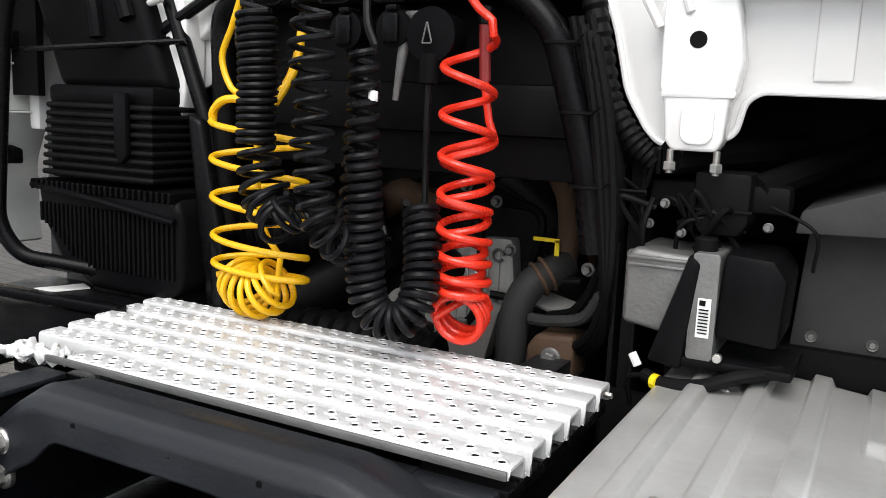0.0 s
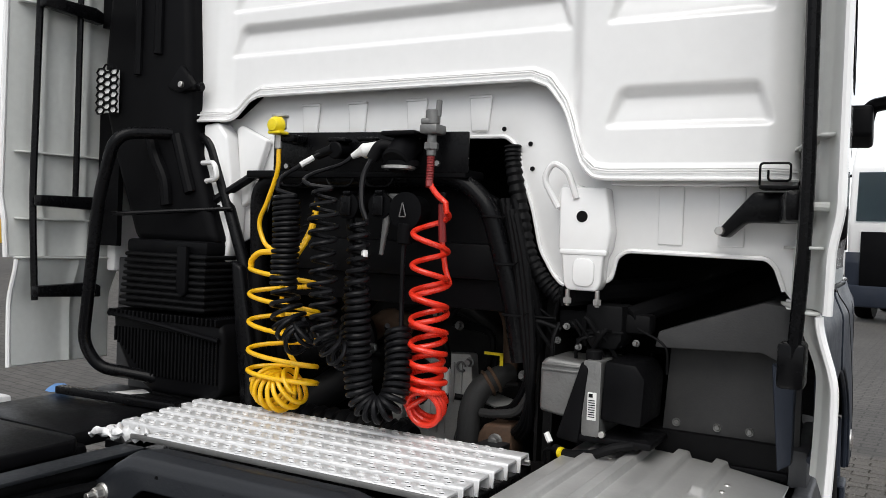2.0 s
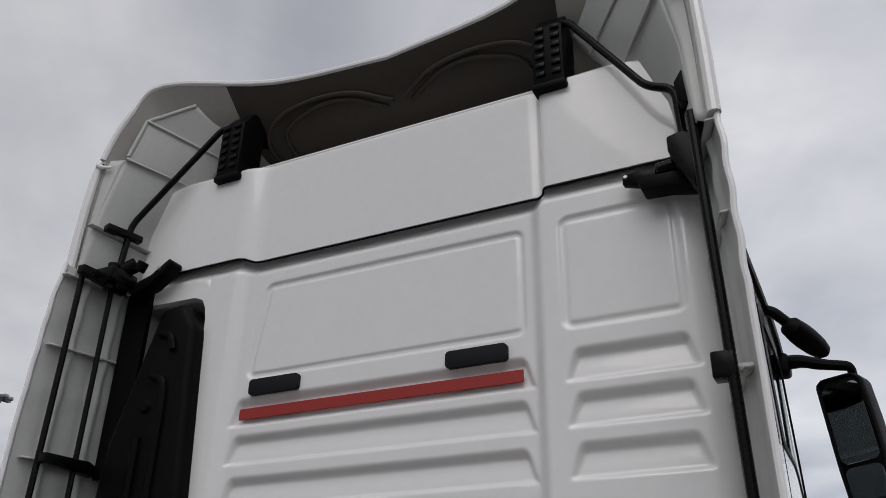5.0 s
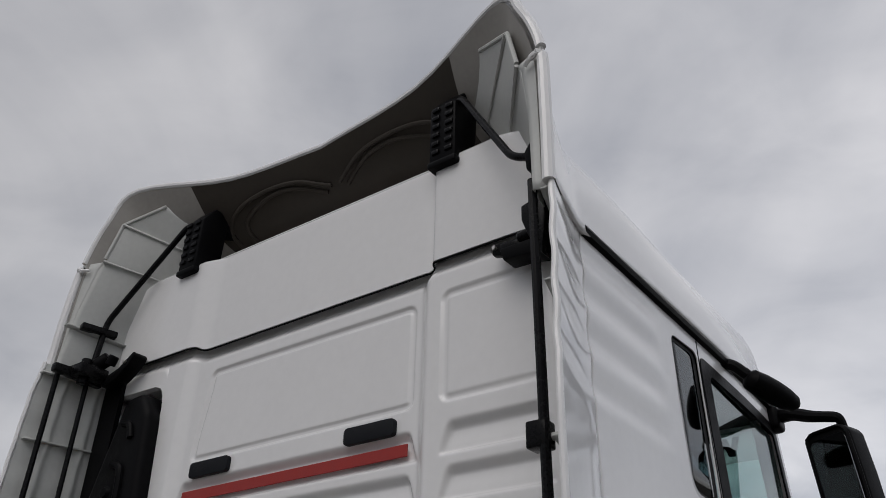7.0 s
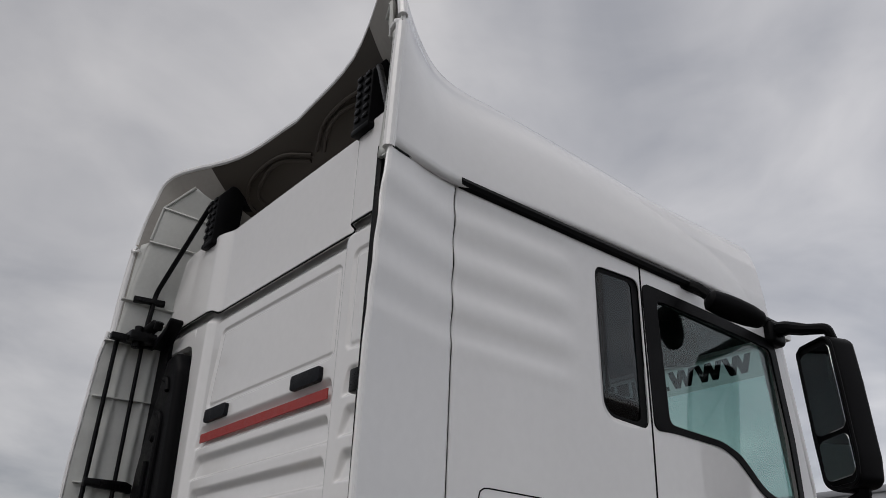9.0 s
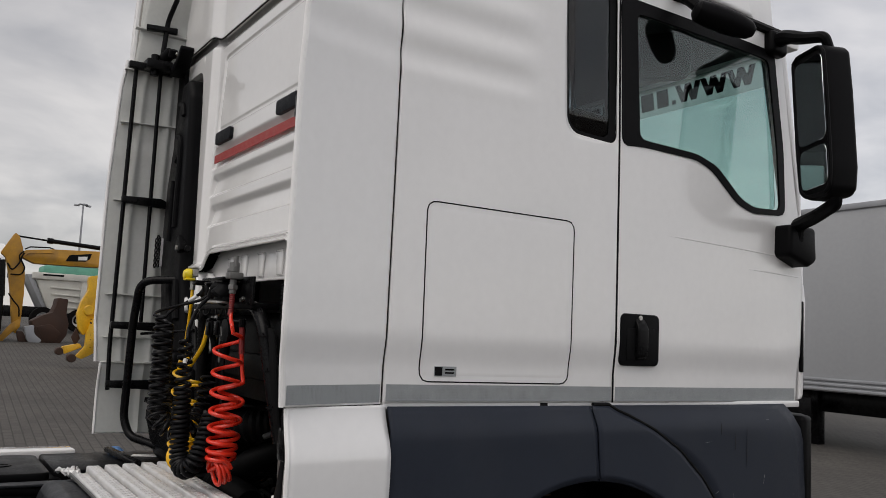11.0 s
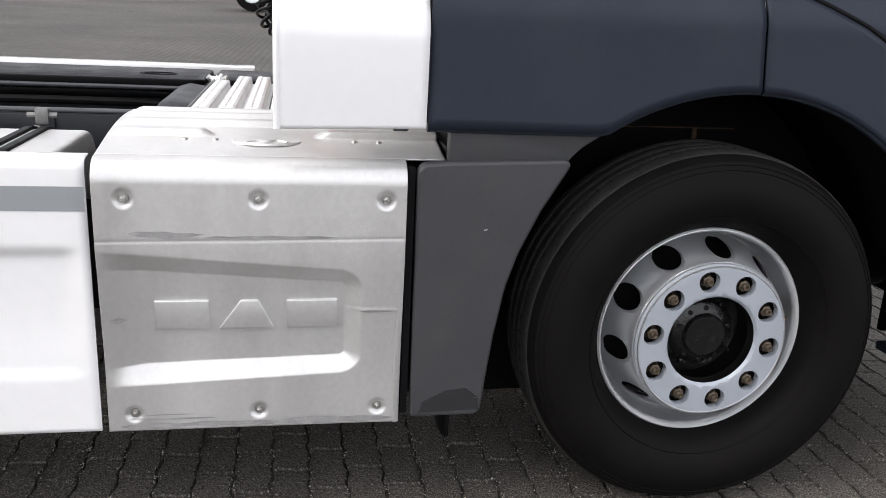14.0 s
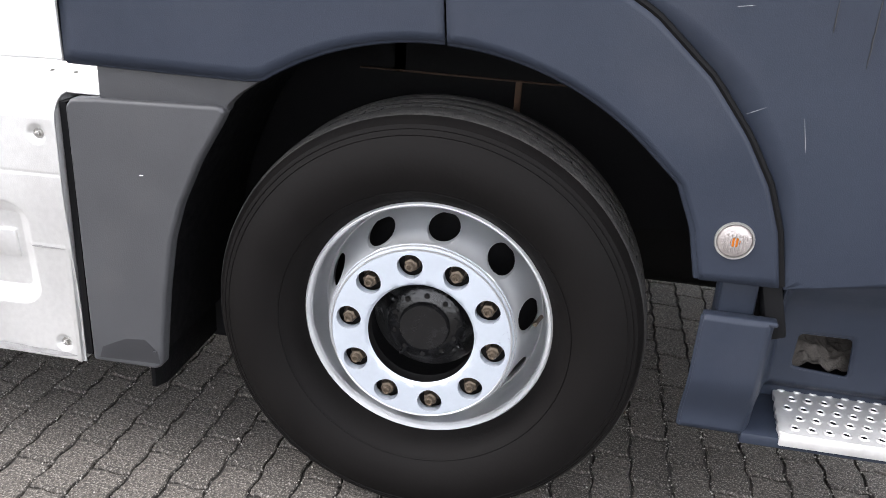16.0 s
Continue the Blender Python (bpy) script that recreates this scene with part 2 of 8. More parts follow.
def grit(m, light, dark, scale):
    n, l = m.node_tree.nodes, m.node_tree.links
    b = n["Principled BSDF"]
    src = b.inputs["Base Color"].links[0].from_socket
    tc = n.new("ShaderNodeTexCoord")
    for color, thr, sc in ((light, 0.62, scale), (dark, 0.60, scale * 0.45)):
        v = n.new("ShaderNodeTexNoise"); v.inputs["Scale"].default_value, v.inputs["Detail"].default_value = sc, 2
        l.new(tc.outputs["Object"], v.inputs["Vector"])
        r = n.new("ShaderNodeMapRange"); r.inputs[1].default_value, r.inputs[2].default_value, r.inputs[4].default_value = thr - 0.10, thr, 0.75
        l.new(v.outputs["Fac"], r.inputs[0])
        mixc = n.new("ShaderNodeMix"); mixc.data_type = "RGBA"
        l.new(r.outputs[0], mixc.inputs[0]); l.new(src, mixc.inputs[6]); mixc.inputs[7].default_value = (*color, 1)
        src = mixc.outputs[2]
    l.new(src, b.inputs["Base Color"])


def cells(m, dark, scale):
    """A regular pattern of small cells, as on retroreflective sheeting."""
    n, l = m.node_tree.nodes, m.node_tree.links
    b = n["Principled BSDF"]
    src = b.inputs["Base Color"].links[0].from_socket
    tc, v = n.new("ShaderNodeTexCoord"), n.new("ShaderNodeTexVoronoi")
    v.inputs["Scale"].default_value, v.inputs["Randomness"].default_value = scale, 0.12
    l.new(tc.outputs["Object"], v.inputs["Vector"])
    r = n.new("ShaderNodeMapRange"); r.inputs[1].default_value, r.inputs[2].default_value = 0.42, 0.55
    l.new(v.outputs["Distance"], r.inputs[0])
    mixc = n.new("ShaderNodeMix"); mixc.data_type = "RGBA"
    l.new(r.outputs[0], mixc.inputs[0]); l.new(src, mixc.inputs[6]); mixc.inputs[7].default_value = (*dark, 1)
    l.new(mixc.outputs[2], b.inputs["Base Color"])


cells(M_BAND, (0.29, 0.31, 0.315), 210)
grit(M_TREAD, (0.034, 0.031, 0.027), (0.006, 0.0055, 0.005), 170)
grit(M_PAVER, (0.24, 0.225, 0.20), (0.030, 0.028, 0.025), 210)
M_RING = mat("grey_ring_paint", (0.36, 0.39, 0.43), 0.38, 0.15, var=0.05, scale=12, bump=0.05, bscale=300, dirt=0.08, dirt_color=(0.25, 0.25, 0.25))
M_HUB = mat("greasy_hub", (0.006, 0.006, 0.0065), 0.22, var=0.3, scale=40, bump=0.3, bscale=160, spec=0.45)
# paler than the wheel paint: the flange's highlight is put into the colour
M_LIP_HIGHLIGHT = mat("rim_flange_highlight", (0.80, 0.81, 0.82), 0.25, 0.45, var=0.02, scale=5, rvar=0.0)
M_SMEAR = mat("dark_smear", (0.33, 0.325, 0.32), 0.5, 0.3, var=0.3, scale=30, bump=0.2, bscale=200)
M_SCUFF = mat("rubbed_plastic", (0.022, 0.0225, 0.0245), 0.45, var=0.12, scale=12, bump=0.1, bscale=260, spec=0.35)
M_SPLASH = mat("dusty_splash_guard", (0.042, 0.042, 0.043), 0.6, var=0.15, scale=9, bump=0.15, bscale=200, dirt=0.6, dirt_color=(0.078, 0.075, 0.072), spec=0.2)
M_MUD = mat("dried_mud", (0.060, 0.054, 0.048), 0.9, var=0.5, scale=40, bump=0.8, bscale=120, spec=0.2)
M_GRAVEL = mat("gravel_bits", (0.26, 0.245, 0.22), 0.8, var=0.3, scale=40, island=0.55)
M_FILM = mat("white_film", (0.85, 0.85, 0.84), 0.6, var=0.03, scale=10)
fb = M_FILM.node_tree.nodes["Principled BSDF"]
ft, fm_ = M_FILM.node_tree.nodes.new("ShaderNodeBsdfTranslucent"), M_FILM.node_tree.nodes.new("ShaderNodeMixShader")
ft.inputs["Color"].default_value, fm_.inputs[0].default_value = (0.97, 0.97, 0.96, 1), 0.97
M_FILM.node_tree.links.new(fb.outputs[0], fm_.inputs[1]); M_FILM.node_tree.links.new(ft.outputs[0], fm_.inputs[2])
fc, fp = M_FILM.node_tree.nodes.new("ShaderNodeBsdfTransparent"), M_FILM.node_tree.nodes.new("ShaderNodeMixShader")
fp.inputs[0].default_value = 0.55
M_FILM.node_tree.links.new(fm_.outputs[0], fp.inputs[1]); M_FILM.node_tree.links.new(fc.outputs[0], fp.inputs[2])
M_FILM.node_tree.links.new(fp.outputs[0], M_FILM.node_tree.nodes["Material Output"].inputs["Surface"])

# ---- geometry helpers: every shape is (vertices, faces) in metres ----
XC = 0.075  # the truck's centre line


def mx(x):
    return 2 * XC - x


def join(*gs):
    vs, fs = [], []
    for v, f in gs:
        o = len(vs)
        vs += list(v)
        fs += [tuple(i + o for i in face) for face in f]
    return vs, fs


def from_bm(bm):
    bm.normal_update()
    bm.verts.index_update()
    g = [tuple(v.co) for v in bm.verts], [tuple(v.index for v in f.verts) for f in bm.faces]
    bm.free()
    return g


def prism(poly, axis, a, b, bev=0.003, seg=2):
    """A polygon drawn across an axis and drawn out along it from a to b."""
    put = {"x": lambda p, q: (q, p[0], p[1]), "y": lambda p, q: (p[0], q, p[1]), "z": lambda p, q: (p[0], p[1], q)}[axis]
    bm = bmesh.new()
    lo, hi = [bm.verts.new(put(p, a)) for p in poly], [bm.verts.new(put(p, b)) for p in poly]
    bm.faces.new(lo), bm.faces.new(hi)
    for i in range(len(poly)):
        j = (i + 1) % len(poly)
        bm.faces.new((lo[i], lo[j], hi[j], hi[i]))
    bmesh.ops.recalc_face_normals(bm, faces=bm.faces)
    if bev:
        bmesh.ops.bevel(bm, geom=list(bm.edges), offset=bev, segments=seg, affect="EDGES", profile=0.5, clamp_overlap=True)
    return from_bm(bm)


def box(x0, x1, y0, y1, z0, z1, bev=0.003, seg=2):
    return prism([(x0, y0), (x1, y0), (x1, y1), (x0, y1)], "z", z0, z1, bev, seg)


def rounded(x0, x1, z0, z1, r, n=5):
    """A rectangle's outline with round corners."""
    out = []
    for cx, cz, a0 in ((x1 - r, z0 + r, -90), (x1 - r, z1 - r, 0), (x0 + r, z1 - r, 90), (x0 + r, z0 + r, 180)):
        out += [(cx + r * math.cos(radians(a0 + 90 * i / n)), cz + r * math.sin(radians(a0 + 90 * i / n))) for i in range(n + 1)]
    return out


def tube(points, r, seg=10, closed=False):
    """A round bar along a line; r is one radius or one for each point."""
    pts = [Vector(p) for p in points]
    n = len(pts)
    rs = r if isinstance(r, (list, tuple)) else [r] * n
    vs, fs, side = [], [], None
    for i, p in enumerate(pts):
        a, b = pts[(i - 1) % n if closed else max(i - 1, 0)], pts[(i + 1) % n if closed else min(i + 1, n - 1)]
        t = (b - a).normalized()
        side = (side - t * side.dot(t)) if side is not None else t.orthogonal()
        if side.length < 1e-6:
            side = t.orthogonal()
        side.normalize()
        up = t.cross(side)
        for k in range(seg):
            w = 2 * math.pi * k / seg
            vs.append(tuple(p + rs[i] * (math.cos(w) * side + math.sin(w) * up)))
    for i in range(n if closed else n - 1):
        for k in range(seg):
            a, b, c, d = i * seg + k, i * seg + (k + 1) % seg, (i + 1) % n * seg + (k + 1) % seg, (i + 1) % n * seg + k
            fs.append((a, b, c, d))
    if not closed:
        fs += [tuple(range(seg))[::-1], tuple((n - 1) * seg + k for k in range(seg))]
    return vs, fs


def smooth_line(points, steps=8):
    """A Catmull-Rom line through the points."""
    pts = [Vector(p) for p in points]
    pts = [2 * pts[0] - pts[1]] + pts + [2 * pts[-1] - pts[-2]]
    out = []
    for i in range(1, len(pts) - 2):
        p0, p1, p2, p3 = pts[i - 1 : i + 3]
        for s in range(steps):
            t = s / steps
            out.append(0.5 * (2 * p1 + (p2 - p0) * t + (2 * p0 - 5 * p1 + 4 * p2 - p3) * t * t + (3 * p1 - p0 - 3 * p2 + p3) * t**3))
    return out + [pts[-2]]


def bent(points, r=0.04, n=6):
    """A line of straight runs with rounded bends."""
    pts = [Vector(p) for p in points]
    out = [pts[0]]
    for a, b, c in zip(pts, pts[1:], pts[2:]):
        u, w = (a - b), (c - b)
        k = min(r, u.length * 0.45, w.length * 0.45)
        p, q = b + u.normalized() * k, b + w.normalized() * k
        out += [(1 - t) ** 2 * p + 2 * t * (1 - t) * b + t * t * q for t in (i / n for i in range(n + 1))]
    return out + [pts[-1]]


def rod(p0, p1, r, seg=16, bev=0.15):
    """A cylinder with slightly rounded ends."""
    p0, p1 = Vector(p0), Vector(p1)
    d = (p1 - p0).normalized() * min(r * bev, (p1 - p0).length * 0.3)
    return tube([p0, p0 + d, p1 - d, p1], [r * (1 - bev), r, r, r * (1 - bev)], seg)


def lathe(profile, centre, axis="x", seg=48, closed=False):
    """(radius, offset) pairs turned about an axis through the centre."""
    vs, fs, n = [], [], len(profile)
    for k in range(seg):
        w = 2 * math.pi * k / seg
        for r, h in profile:
            a, b = r * math.cos(w), r * math.sin(w)
            v = {"x": (h, a, b), "y": (a, h, b), "z": (a, b, h)}[axis]
            vs.append((centre[0] + v[0], centre[1] + v[1], centre[2] + v[2]))
    for k in range(seg):
        for i in range(n if closed else n - 1):
            j = (i + 1) % n
            fs.append((k * n + i, k * n + j, (k + 1) % seg * n + j, (k + 1) % seg * n + i))
    return vs, fs


def sheet(fn, us, vs_):
    """A grid of points fn(u, v)."""
    verts = [fn(u, v) for u in us for v in vs_]
    m = len(vs_)
    return verts, [(i * m + j, (i + 1) * m + j, (i + 1) * m + j + 1, i * m + j + 1) for i in range(len(us) - 1) for j in range(m - 1)]


def span(a, b, n):
    return [a + (b - a) * i / n for i in range(n + 1)]


def step(a, b, x):
    t = min(1, max(0, (x - a) / (b - a)))
    return t * t * (3 - 2 * t)


def rect_in(x, z, x0, x1, z0, z1, r):
    """How far a point lies inside a rectangle with round corners."""
    dx, dz = abs(x - (x0 + x1) / 2) - (x1 - x0) / 2 + r, abs(z - (z0 + z1) / 2) - (z1 - z0) / 2 + r
    return r - math.hypot(max(dx, 0), max(dz, 0)) - min(max(dx, dz), 0)


def lerp_table(rows, x):
    """The value at x on a line through (x, value) pairs."""
    for (a, p), (b, q) in zip(rows, rows[1:]):
        if x <= b:
            return p + (q - p) * max(0, (x - a) / (b - a))
    return rows[-1][1]


def moved(g, m):
    return [tuple(m @ Vector(v)) for v in g[0]], g[1]


def mirrored(g):
    return [(mx(v[0]), v[1], v[2]) for v in g[0]], [f[::-1] for f in g[1]]


BASE = {}


def thing(name, at, label, category, group="", kind=""):
    e = new(name)
    e.location = at
    BASE[e] = Vector(at)
    e.empty_display_size = 0.2
    return tagged(e, label, category, group, kind)


def mesh_of(g, material, sharp=35):
    me = bpy.data.meshes.new("shape")
    me.from_pydata([tuple(v) for v in g[0]], [], g[1])
    me.materials.append(material)
    me.shade_smooth()
    me.set_sharp_from_angle(angle=radians(sharp))
    me.validate()
    return me


def part(name, g, material, parent, label="", thick=0.0, sharp=35):
    me = g if isinstance(g, bpy.types.Mesh) else mesh_of(g, material, sharp)
    ob = new(name, me)
    ob.parent = parent
    if parent in BASE:
        ob.matrix_parent_inverse = Matrix.Translation(-BASE[parent])
    if thick:
        s = ob.modifiers.new("thickness", "SOLIDIFY")
        s.thickness, s.offset = thick, 0
    if label:
        ob["label"] = label
    return ob


def alone(name, g, material, label, category, group="", kind="", sharp=35):
    """A thing of one mesh, with its origin at its foot."""
    n = len(g[0])
    at = Vector((sum(v[0] for v in g[0]) / n, sum(v[1] for v in g[0]) / n, min(v[2] for v in g[0])))
    ob = new(name, mesh_of(([tuple(Vector(v) - at) for v in g[0]], g[1]), material, sharp))
    ob.location = at
    BASE[ob] = at
    return tagged(ob, label, category, group, kind)


# ---- the tractor truck ----
truck = thing("tractor_truck", (XC, 0.5, 0), "white tractor truck with dark grey lower panels, parked on block paving", "truck")

# rear wall of the cab: pressed sheet with louvre-like recesses, two plain panels and stepped outer fields
ROWS_Z = (2.320, 2.190, 2.050)


def flange_z(x):
    return lerp_table([(-0.63, 1.852), (-0.475, 1.852), (-0.44, 1.862), (-0.385, 1.912), (-0.35, 1.925), (0.55, 1.925), (0.60, 1.905),
                       (0.645, 1.845), (0.68, 1.765), (0.705, 1.70), (0.735, 1.674), (0.77, 1.670), (1.3, 1.670)], x)


def louvre(x, z, x0, x1, zb):
    """A recess that is deep under its upper lip and runs out towards its foot; its ends lean."""
    lean = 0.035 * (zb + 0.10 - z) / 0.10
    e = min(x - (x0 + 0.03 - lean), (x1 - 0.03 + lean) - x)
    v = min(step(zb + 0.102, zb + 0.070, z), step(zb - 0.004, zb + 0.012, z))
    return 0.024 * step(0, 0.024, e) * v * (0.55 + 0.45 * step(zb, zb + 0.09, z))


def cap_low(x):
    """The cap's lower edge: lower across the middle field."""
    return 2.959 - 0.017 * step(-0.49, -0.43, x) * step(0.71, 0.675, x)


def rear_y(x, z):
    y = -0.018 - 0.030 * step(0.645, 0.70, x) - 0.024 * step(-0.46, -0.52, x)
    for zb in ROWS_Z:
        y += louvre(x, z, -0.475, 0.652, zb) + louvre(x, z, 0.748, 1.130, zb - 0.006)
    y += louvre(x, z, 0.752, 1.138, 1.792)
    for x0, x1, z0, z1 in ((-0.425, 0.628, 2.483, 2.846), (0.747, 1.112, 2.468, 2.842)):
        d = rect_in(x, z, x0 + 0.045 * step(z0, z1, z) * (x0 < 0), x1, z0, z1, 0.035)
        y += 0.008 * step(0, 0.009, d) - 0.005 * step(0.022, 0.027, d)
    y += 0.085 - math.sqrt(max(0, 0.085**2 - max(0, min(0.085, x - 1.105)) ** 2))
    y += 0.026 * step(0.056, 0.010, cap_low(x) - z)
    d = z - flange_z(x)
    y -= 0.014 * step(0.034, 0.020, d) * (1 - 0.7 * math.exp(-(((d - 0.017) / 0.004) ** 2)))
    return y


xs = sorted(set(span(-0.63, 1.19, 300)))
rear_main = sheet(lambda x, v: (x, rear_y(x, flange_z(x) + v * (2.966 - flange_z(x))), flange_z(x) + v * (2.966 - flange_z(x))), xs, span(0, 1, 230))


def recess_top(x):
    return lerp_table([(-1.0, 2.845), (-0.93, 2.835), (-0.70, 2.83), (-0.66, 2.815), (-0.64, 2.78), (-0.63, 2.72)], x)


rear_left = sheet(lambda x, v: (x, -0.042 + 0.026 * step(0.56, 0.90, v) + 0.02 * step(0.03, 0, v) + 0.06 * step(-0.93, -1.0, x), recess_top(x) + v * (2.966 - recess_top(x))), span(-1.0, -0.63, 40), span(0, 1, 16))
wall = part("rear_wall", join(rear_main, rear_left), M_WHITE, truck, "white pressed-steel rear wall with horizontal recesses", thick=0.0, sharp=60)
part("recess_side", prism([(-0.64, -0.03), (-0.625, -0.03), (-0.625, 0.30), (-0.64, 0.30)], "z", 1.86, 2.80), M_WHITE, wall)
# black sheet at the back stands in for the recess's deep shade
part("recess_shade_back", box(-1.03, -0.62, 0.29, 0.31, 1.30, 2.85), M_BLACK, wall)
part("recess_roof", box(-1.0, -0.63, -0.03, 0.30, 2.845, 2.86), M_WHITE, wall)
part("corner_strip", box(-1.03, -0.985, -0.02, 0.30, 1.35, 2.95, 0.012), M_WHITE, wall)
part("reflective_tape", box(-0.430, 0.612, -0.0210, -0.0150, 2.342, 2.380, 0.001, 1), M_TAPE, wall, "red reflective tape strip")
for x0, x1, z0, z1 in ((-0.392, -0.187, 2.421, 2.477), (0.362, 0.567, 2.411, 2.467)):
    part("pad", prism(rounded(x0, x1, z0, z1, 0.014), "y", -0.036, -0.017, 0.004), M_PATCH, wall, "black rounded rubber pad")
lip = [(x, rear_y(x, flange_z(x)) - 0.004, flange_z(x) - 0.002) for x in span(-0.63, 1.185, 120)]
part("flange", join(tube(lip, 0.0055, 8), tube([(x, y - 0.001, z + 0.018) for x, y, z in lip], 0.0028, 6)), M_WHITE, wall)

# lower white panel under the flange, with the opening for the engine tunnel
LOWER = [(-0.56, 1.86), (-0.47, 1.865), (-0.37, 1.935), (0.57, 1.935), (0.63, 1.90), (0.70, 1.74), (0.74, 1.685), (1.180, 1.685), (1.196, 1.60), (1.196, 1.405), (1.185, 1.395),
         (1.165, 1.42), (1.145, 1.475), (1.125, 1.493), (0.80, 1.497), (0.775, 1.48), (0.762, 1.42), (0.64, 1.40), (0.613, 1.424), (0.572, 1.49), (0.545, 1.60), (0.514, 1.679), (0.500, 1.745),
         (0.487, 1.768), (0.46, 1.787), (-0.24, 1.787), (-0.285, 1.765), (-0.315, 1.70), (-0.36, 1.56), (-0.375, 1.50), (-0.45, 1.47), (-0.50, 1.48), (-0.545, 1.62)]
low = part("lower_wall", prism(LOWER, "y", 0.020, 0.036, 0.004), M_WHITE, truck, "white lower edge panel of the cab's rear wall")
rim_line = [(x, 0.018, z) for x, z in LOWER[11:30]]
part("seam", tube(bent(rim_line, 0.02), 0.006, 8), M_WHITE, low)
for x in (-0.185, -0.015, 0.185, 0.385):
    part("rib", prism([(x - 0.026, 1.80), (x + 0.026, 1.80), (x + 0.034, 1.895), (x - 0.034, 1.895)], "y", 0.010, 0.021, 0.006, 3), M_WHITE, low)
    part("rib_cap", box(x - 0.034, x + 0.034, 0.006, 0.02, 1.889, 1.898, 0.004), M_WHITE, low)
for x in (0.905, 1.045):
    part("rib", prism([(x - 0.030, 1.515), (x + 0.030, 1.515), (x + 0.030, 1.655), (x - 0.030, 1.655)], "y", 0.0135, 0.021, 0.005, 3), M_WHITE, low)
part("ledge", box(0.76, 1.185, -0.015, 0.03, 1.655, 1.669, 0.005), M_WHITE, low)
for x, z in ((0.455, 1.806), (0.532, 1.765), (0.54, 1.70), (0.70, 1.535), (-0.40, 1.70)):
    part("hole", lathe([(0.0, 0.0165), (0.006, 0.0165), (0.0065, 0.019)], (x, 0, z), "y", 14), M_INK_SHADE, low)
# the mounting tab that stands proud of the panel, with its round hole
tab = [(0.640, 1.650), (0.758, 1.650), (0.775, 1.540), (0.768, 1.496), (0.757, 1.475), (0.752, 1.41), (0.742, 1.394), (0.668, 1.394), (0.656, 1.41), (0.650, 1.475), (0.640, 1.50)]
tab_ob = part("mounting_tab", prism(tab, "y", -0.036, 0.02, 0.007, 3), M_WHITE, low)
part("tab_hole", lathe([(0, -0.0375), (0.014, -0.0375), (0.015, -0.034)], (0.70, 0, 1.577), "y", 20), M_INK_SHADE, tab_ob)
part("tab_step", box(0.645, 0.768, -0.040, -0.02, 1.482, 1.496, 0.005), M_WHITE, tab_ob)
part("tab_emboss", prism(rounded(0.682, 0.737, 1.405, 1.475, 0.02), "y", -0.042, -0.03, 0.005, 3), M_WHITE, tab_ob)
for x in (0.668, 0.745):
    part("tab_bolt", join(rod((x, -0.03, 1.355), (x, -0.03, 1.396), 0.006, 10), rod((x, -0.03, 1.36), (x, -0.03, 1.375), 0.011, 6)), M_STEEL, tab_ob)
loop = bent([(0.634, -0.03, 1.598), (0.596, -0.042, 1.668), (0.622, -0.046, 1.712), (0.662, -0.046, 1.690), (0.684, -0.036, 1.622)], 0.032)
part("loop_handle", tube(loop, 0.008, 10), M_WHITE, low, "white bent-bar hook")
part("loop_plate", prism([(0.618, 1.60), (0.645, 1.585), (0.70, 1.62), (0.69, 1.655), (0.64, 1.66)], "y", -0.02, 0.02, 0.006), M_WHITE, low)
left_leg = [(-0.56, 1.84), (-0.50, 1.845), (-0.46, 1.80), (-0.43, 1.62), (-0.435, 1.46), (-0.45, 1.405), (-0.50, 1.405), (-0.515, 1.50), (-0.555, 1.52)]
leg = part("left_leg", prism(left_leg, "y", -0.05, 0.018, 0.010, 3), M_WHITE, low)
part("leg_hole", lathe([(0, -0.0515), (0.011, -0.0515), (0.012, -0.048)], (-0.485, 0, 1.575), "y", 16), M_INK_SHADE, leg)
part("leg_strut", prism([(-0.46, 1.83), (-0.44, 1.84), (-0.33, 1.79), (-0.40, 1.60), (-0.43, 1.58)], "y", -0.01, 0.02, 0.008, 3), M_WHITE, low)
part("loop_handle", tube(bent([(-0.56, -0.06, 1.715), (-0.47, -0.09, 1.715), (-0.455, -0.09, 1.665), (-0.55, -0.06, 1.655)], 0.02), 0.0085, 10), M_WHITE, low)

# dark tunnel behind the opening and under the cab: near-black sheets added to block light
part("tunnel_shade_back", box(-1.02, 0.66, 0.72, 0.75, 0.55, 1.98), M_GREASE_SHADE, truck)
part("tunnel_light_block", prism([(0.60, 0.98), (0.70, 0.98), (0.70, 1.17), (1.19, 1.17), (1.19, 1.93), (0.60, 1.93)], "y", 0.64, 0.67, 0.0), M_GREASE_SHADE, truck)
part("cab_floor", prism([(-1.0, 0.05), (1.17, 0.05), (1.17, 1.95), (-1.0, 1.95)], "z", 1.93, 1.96), M_GREASE_SHADE, truck)

# roof cap of the cab above the seam
HALF = [(1.112, 2.958), (1.100, 3.08), (1.078, 3.23), (1.052, 3.31), (1.025, 3.357), (0.975, 3.386), (0.90, 3.402), (0.66, 3.397)]
CAP = [(XC + w, z) for w, z in HALF] + [(XC - w, z) for w, z in HALF[::-1]]
cap = part("roof_cap", prism(CAP, "y", 0.0, 1.85, 0.012, 3), M_WHITE, truck, "white roof cap above the rear wall")


def cap_high(x):
    return lerp_table([(w, z) for w, z in HALF[::-1]], abs(x - XC))


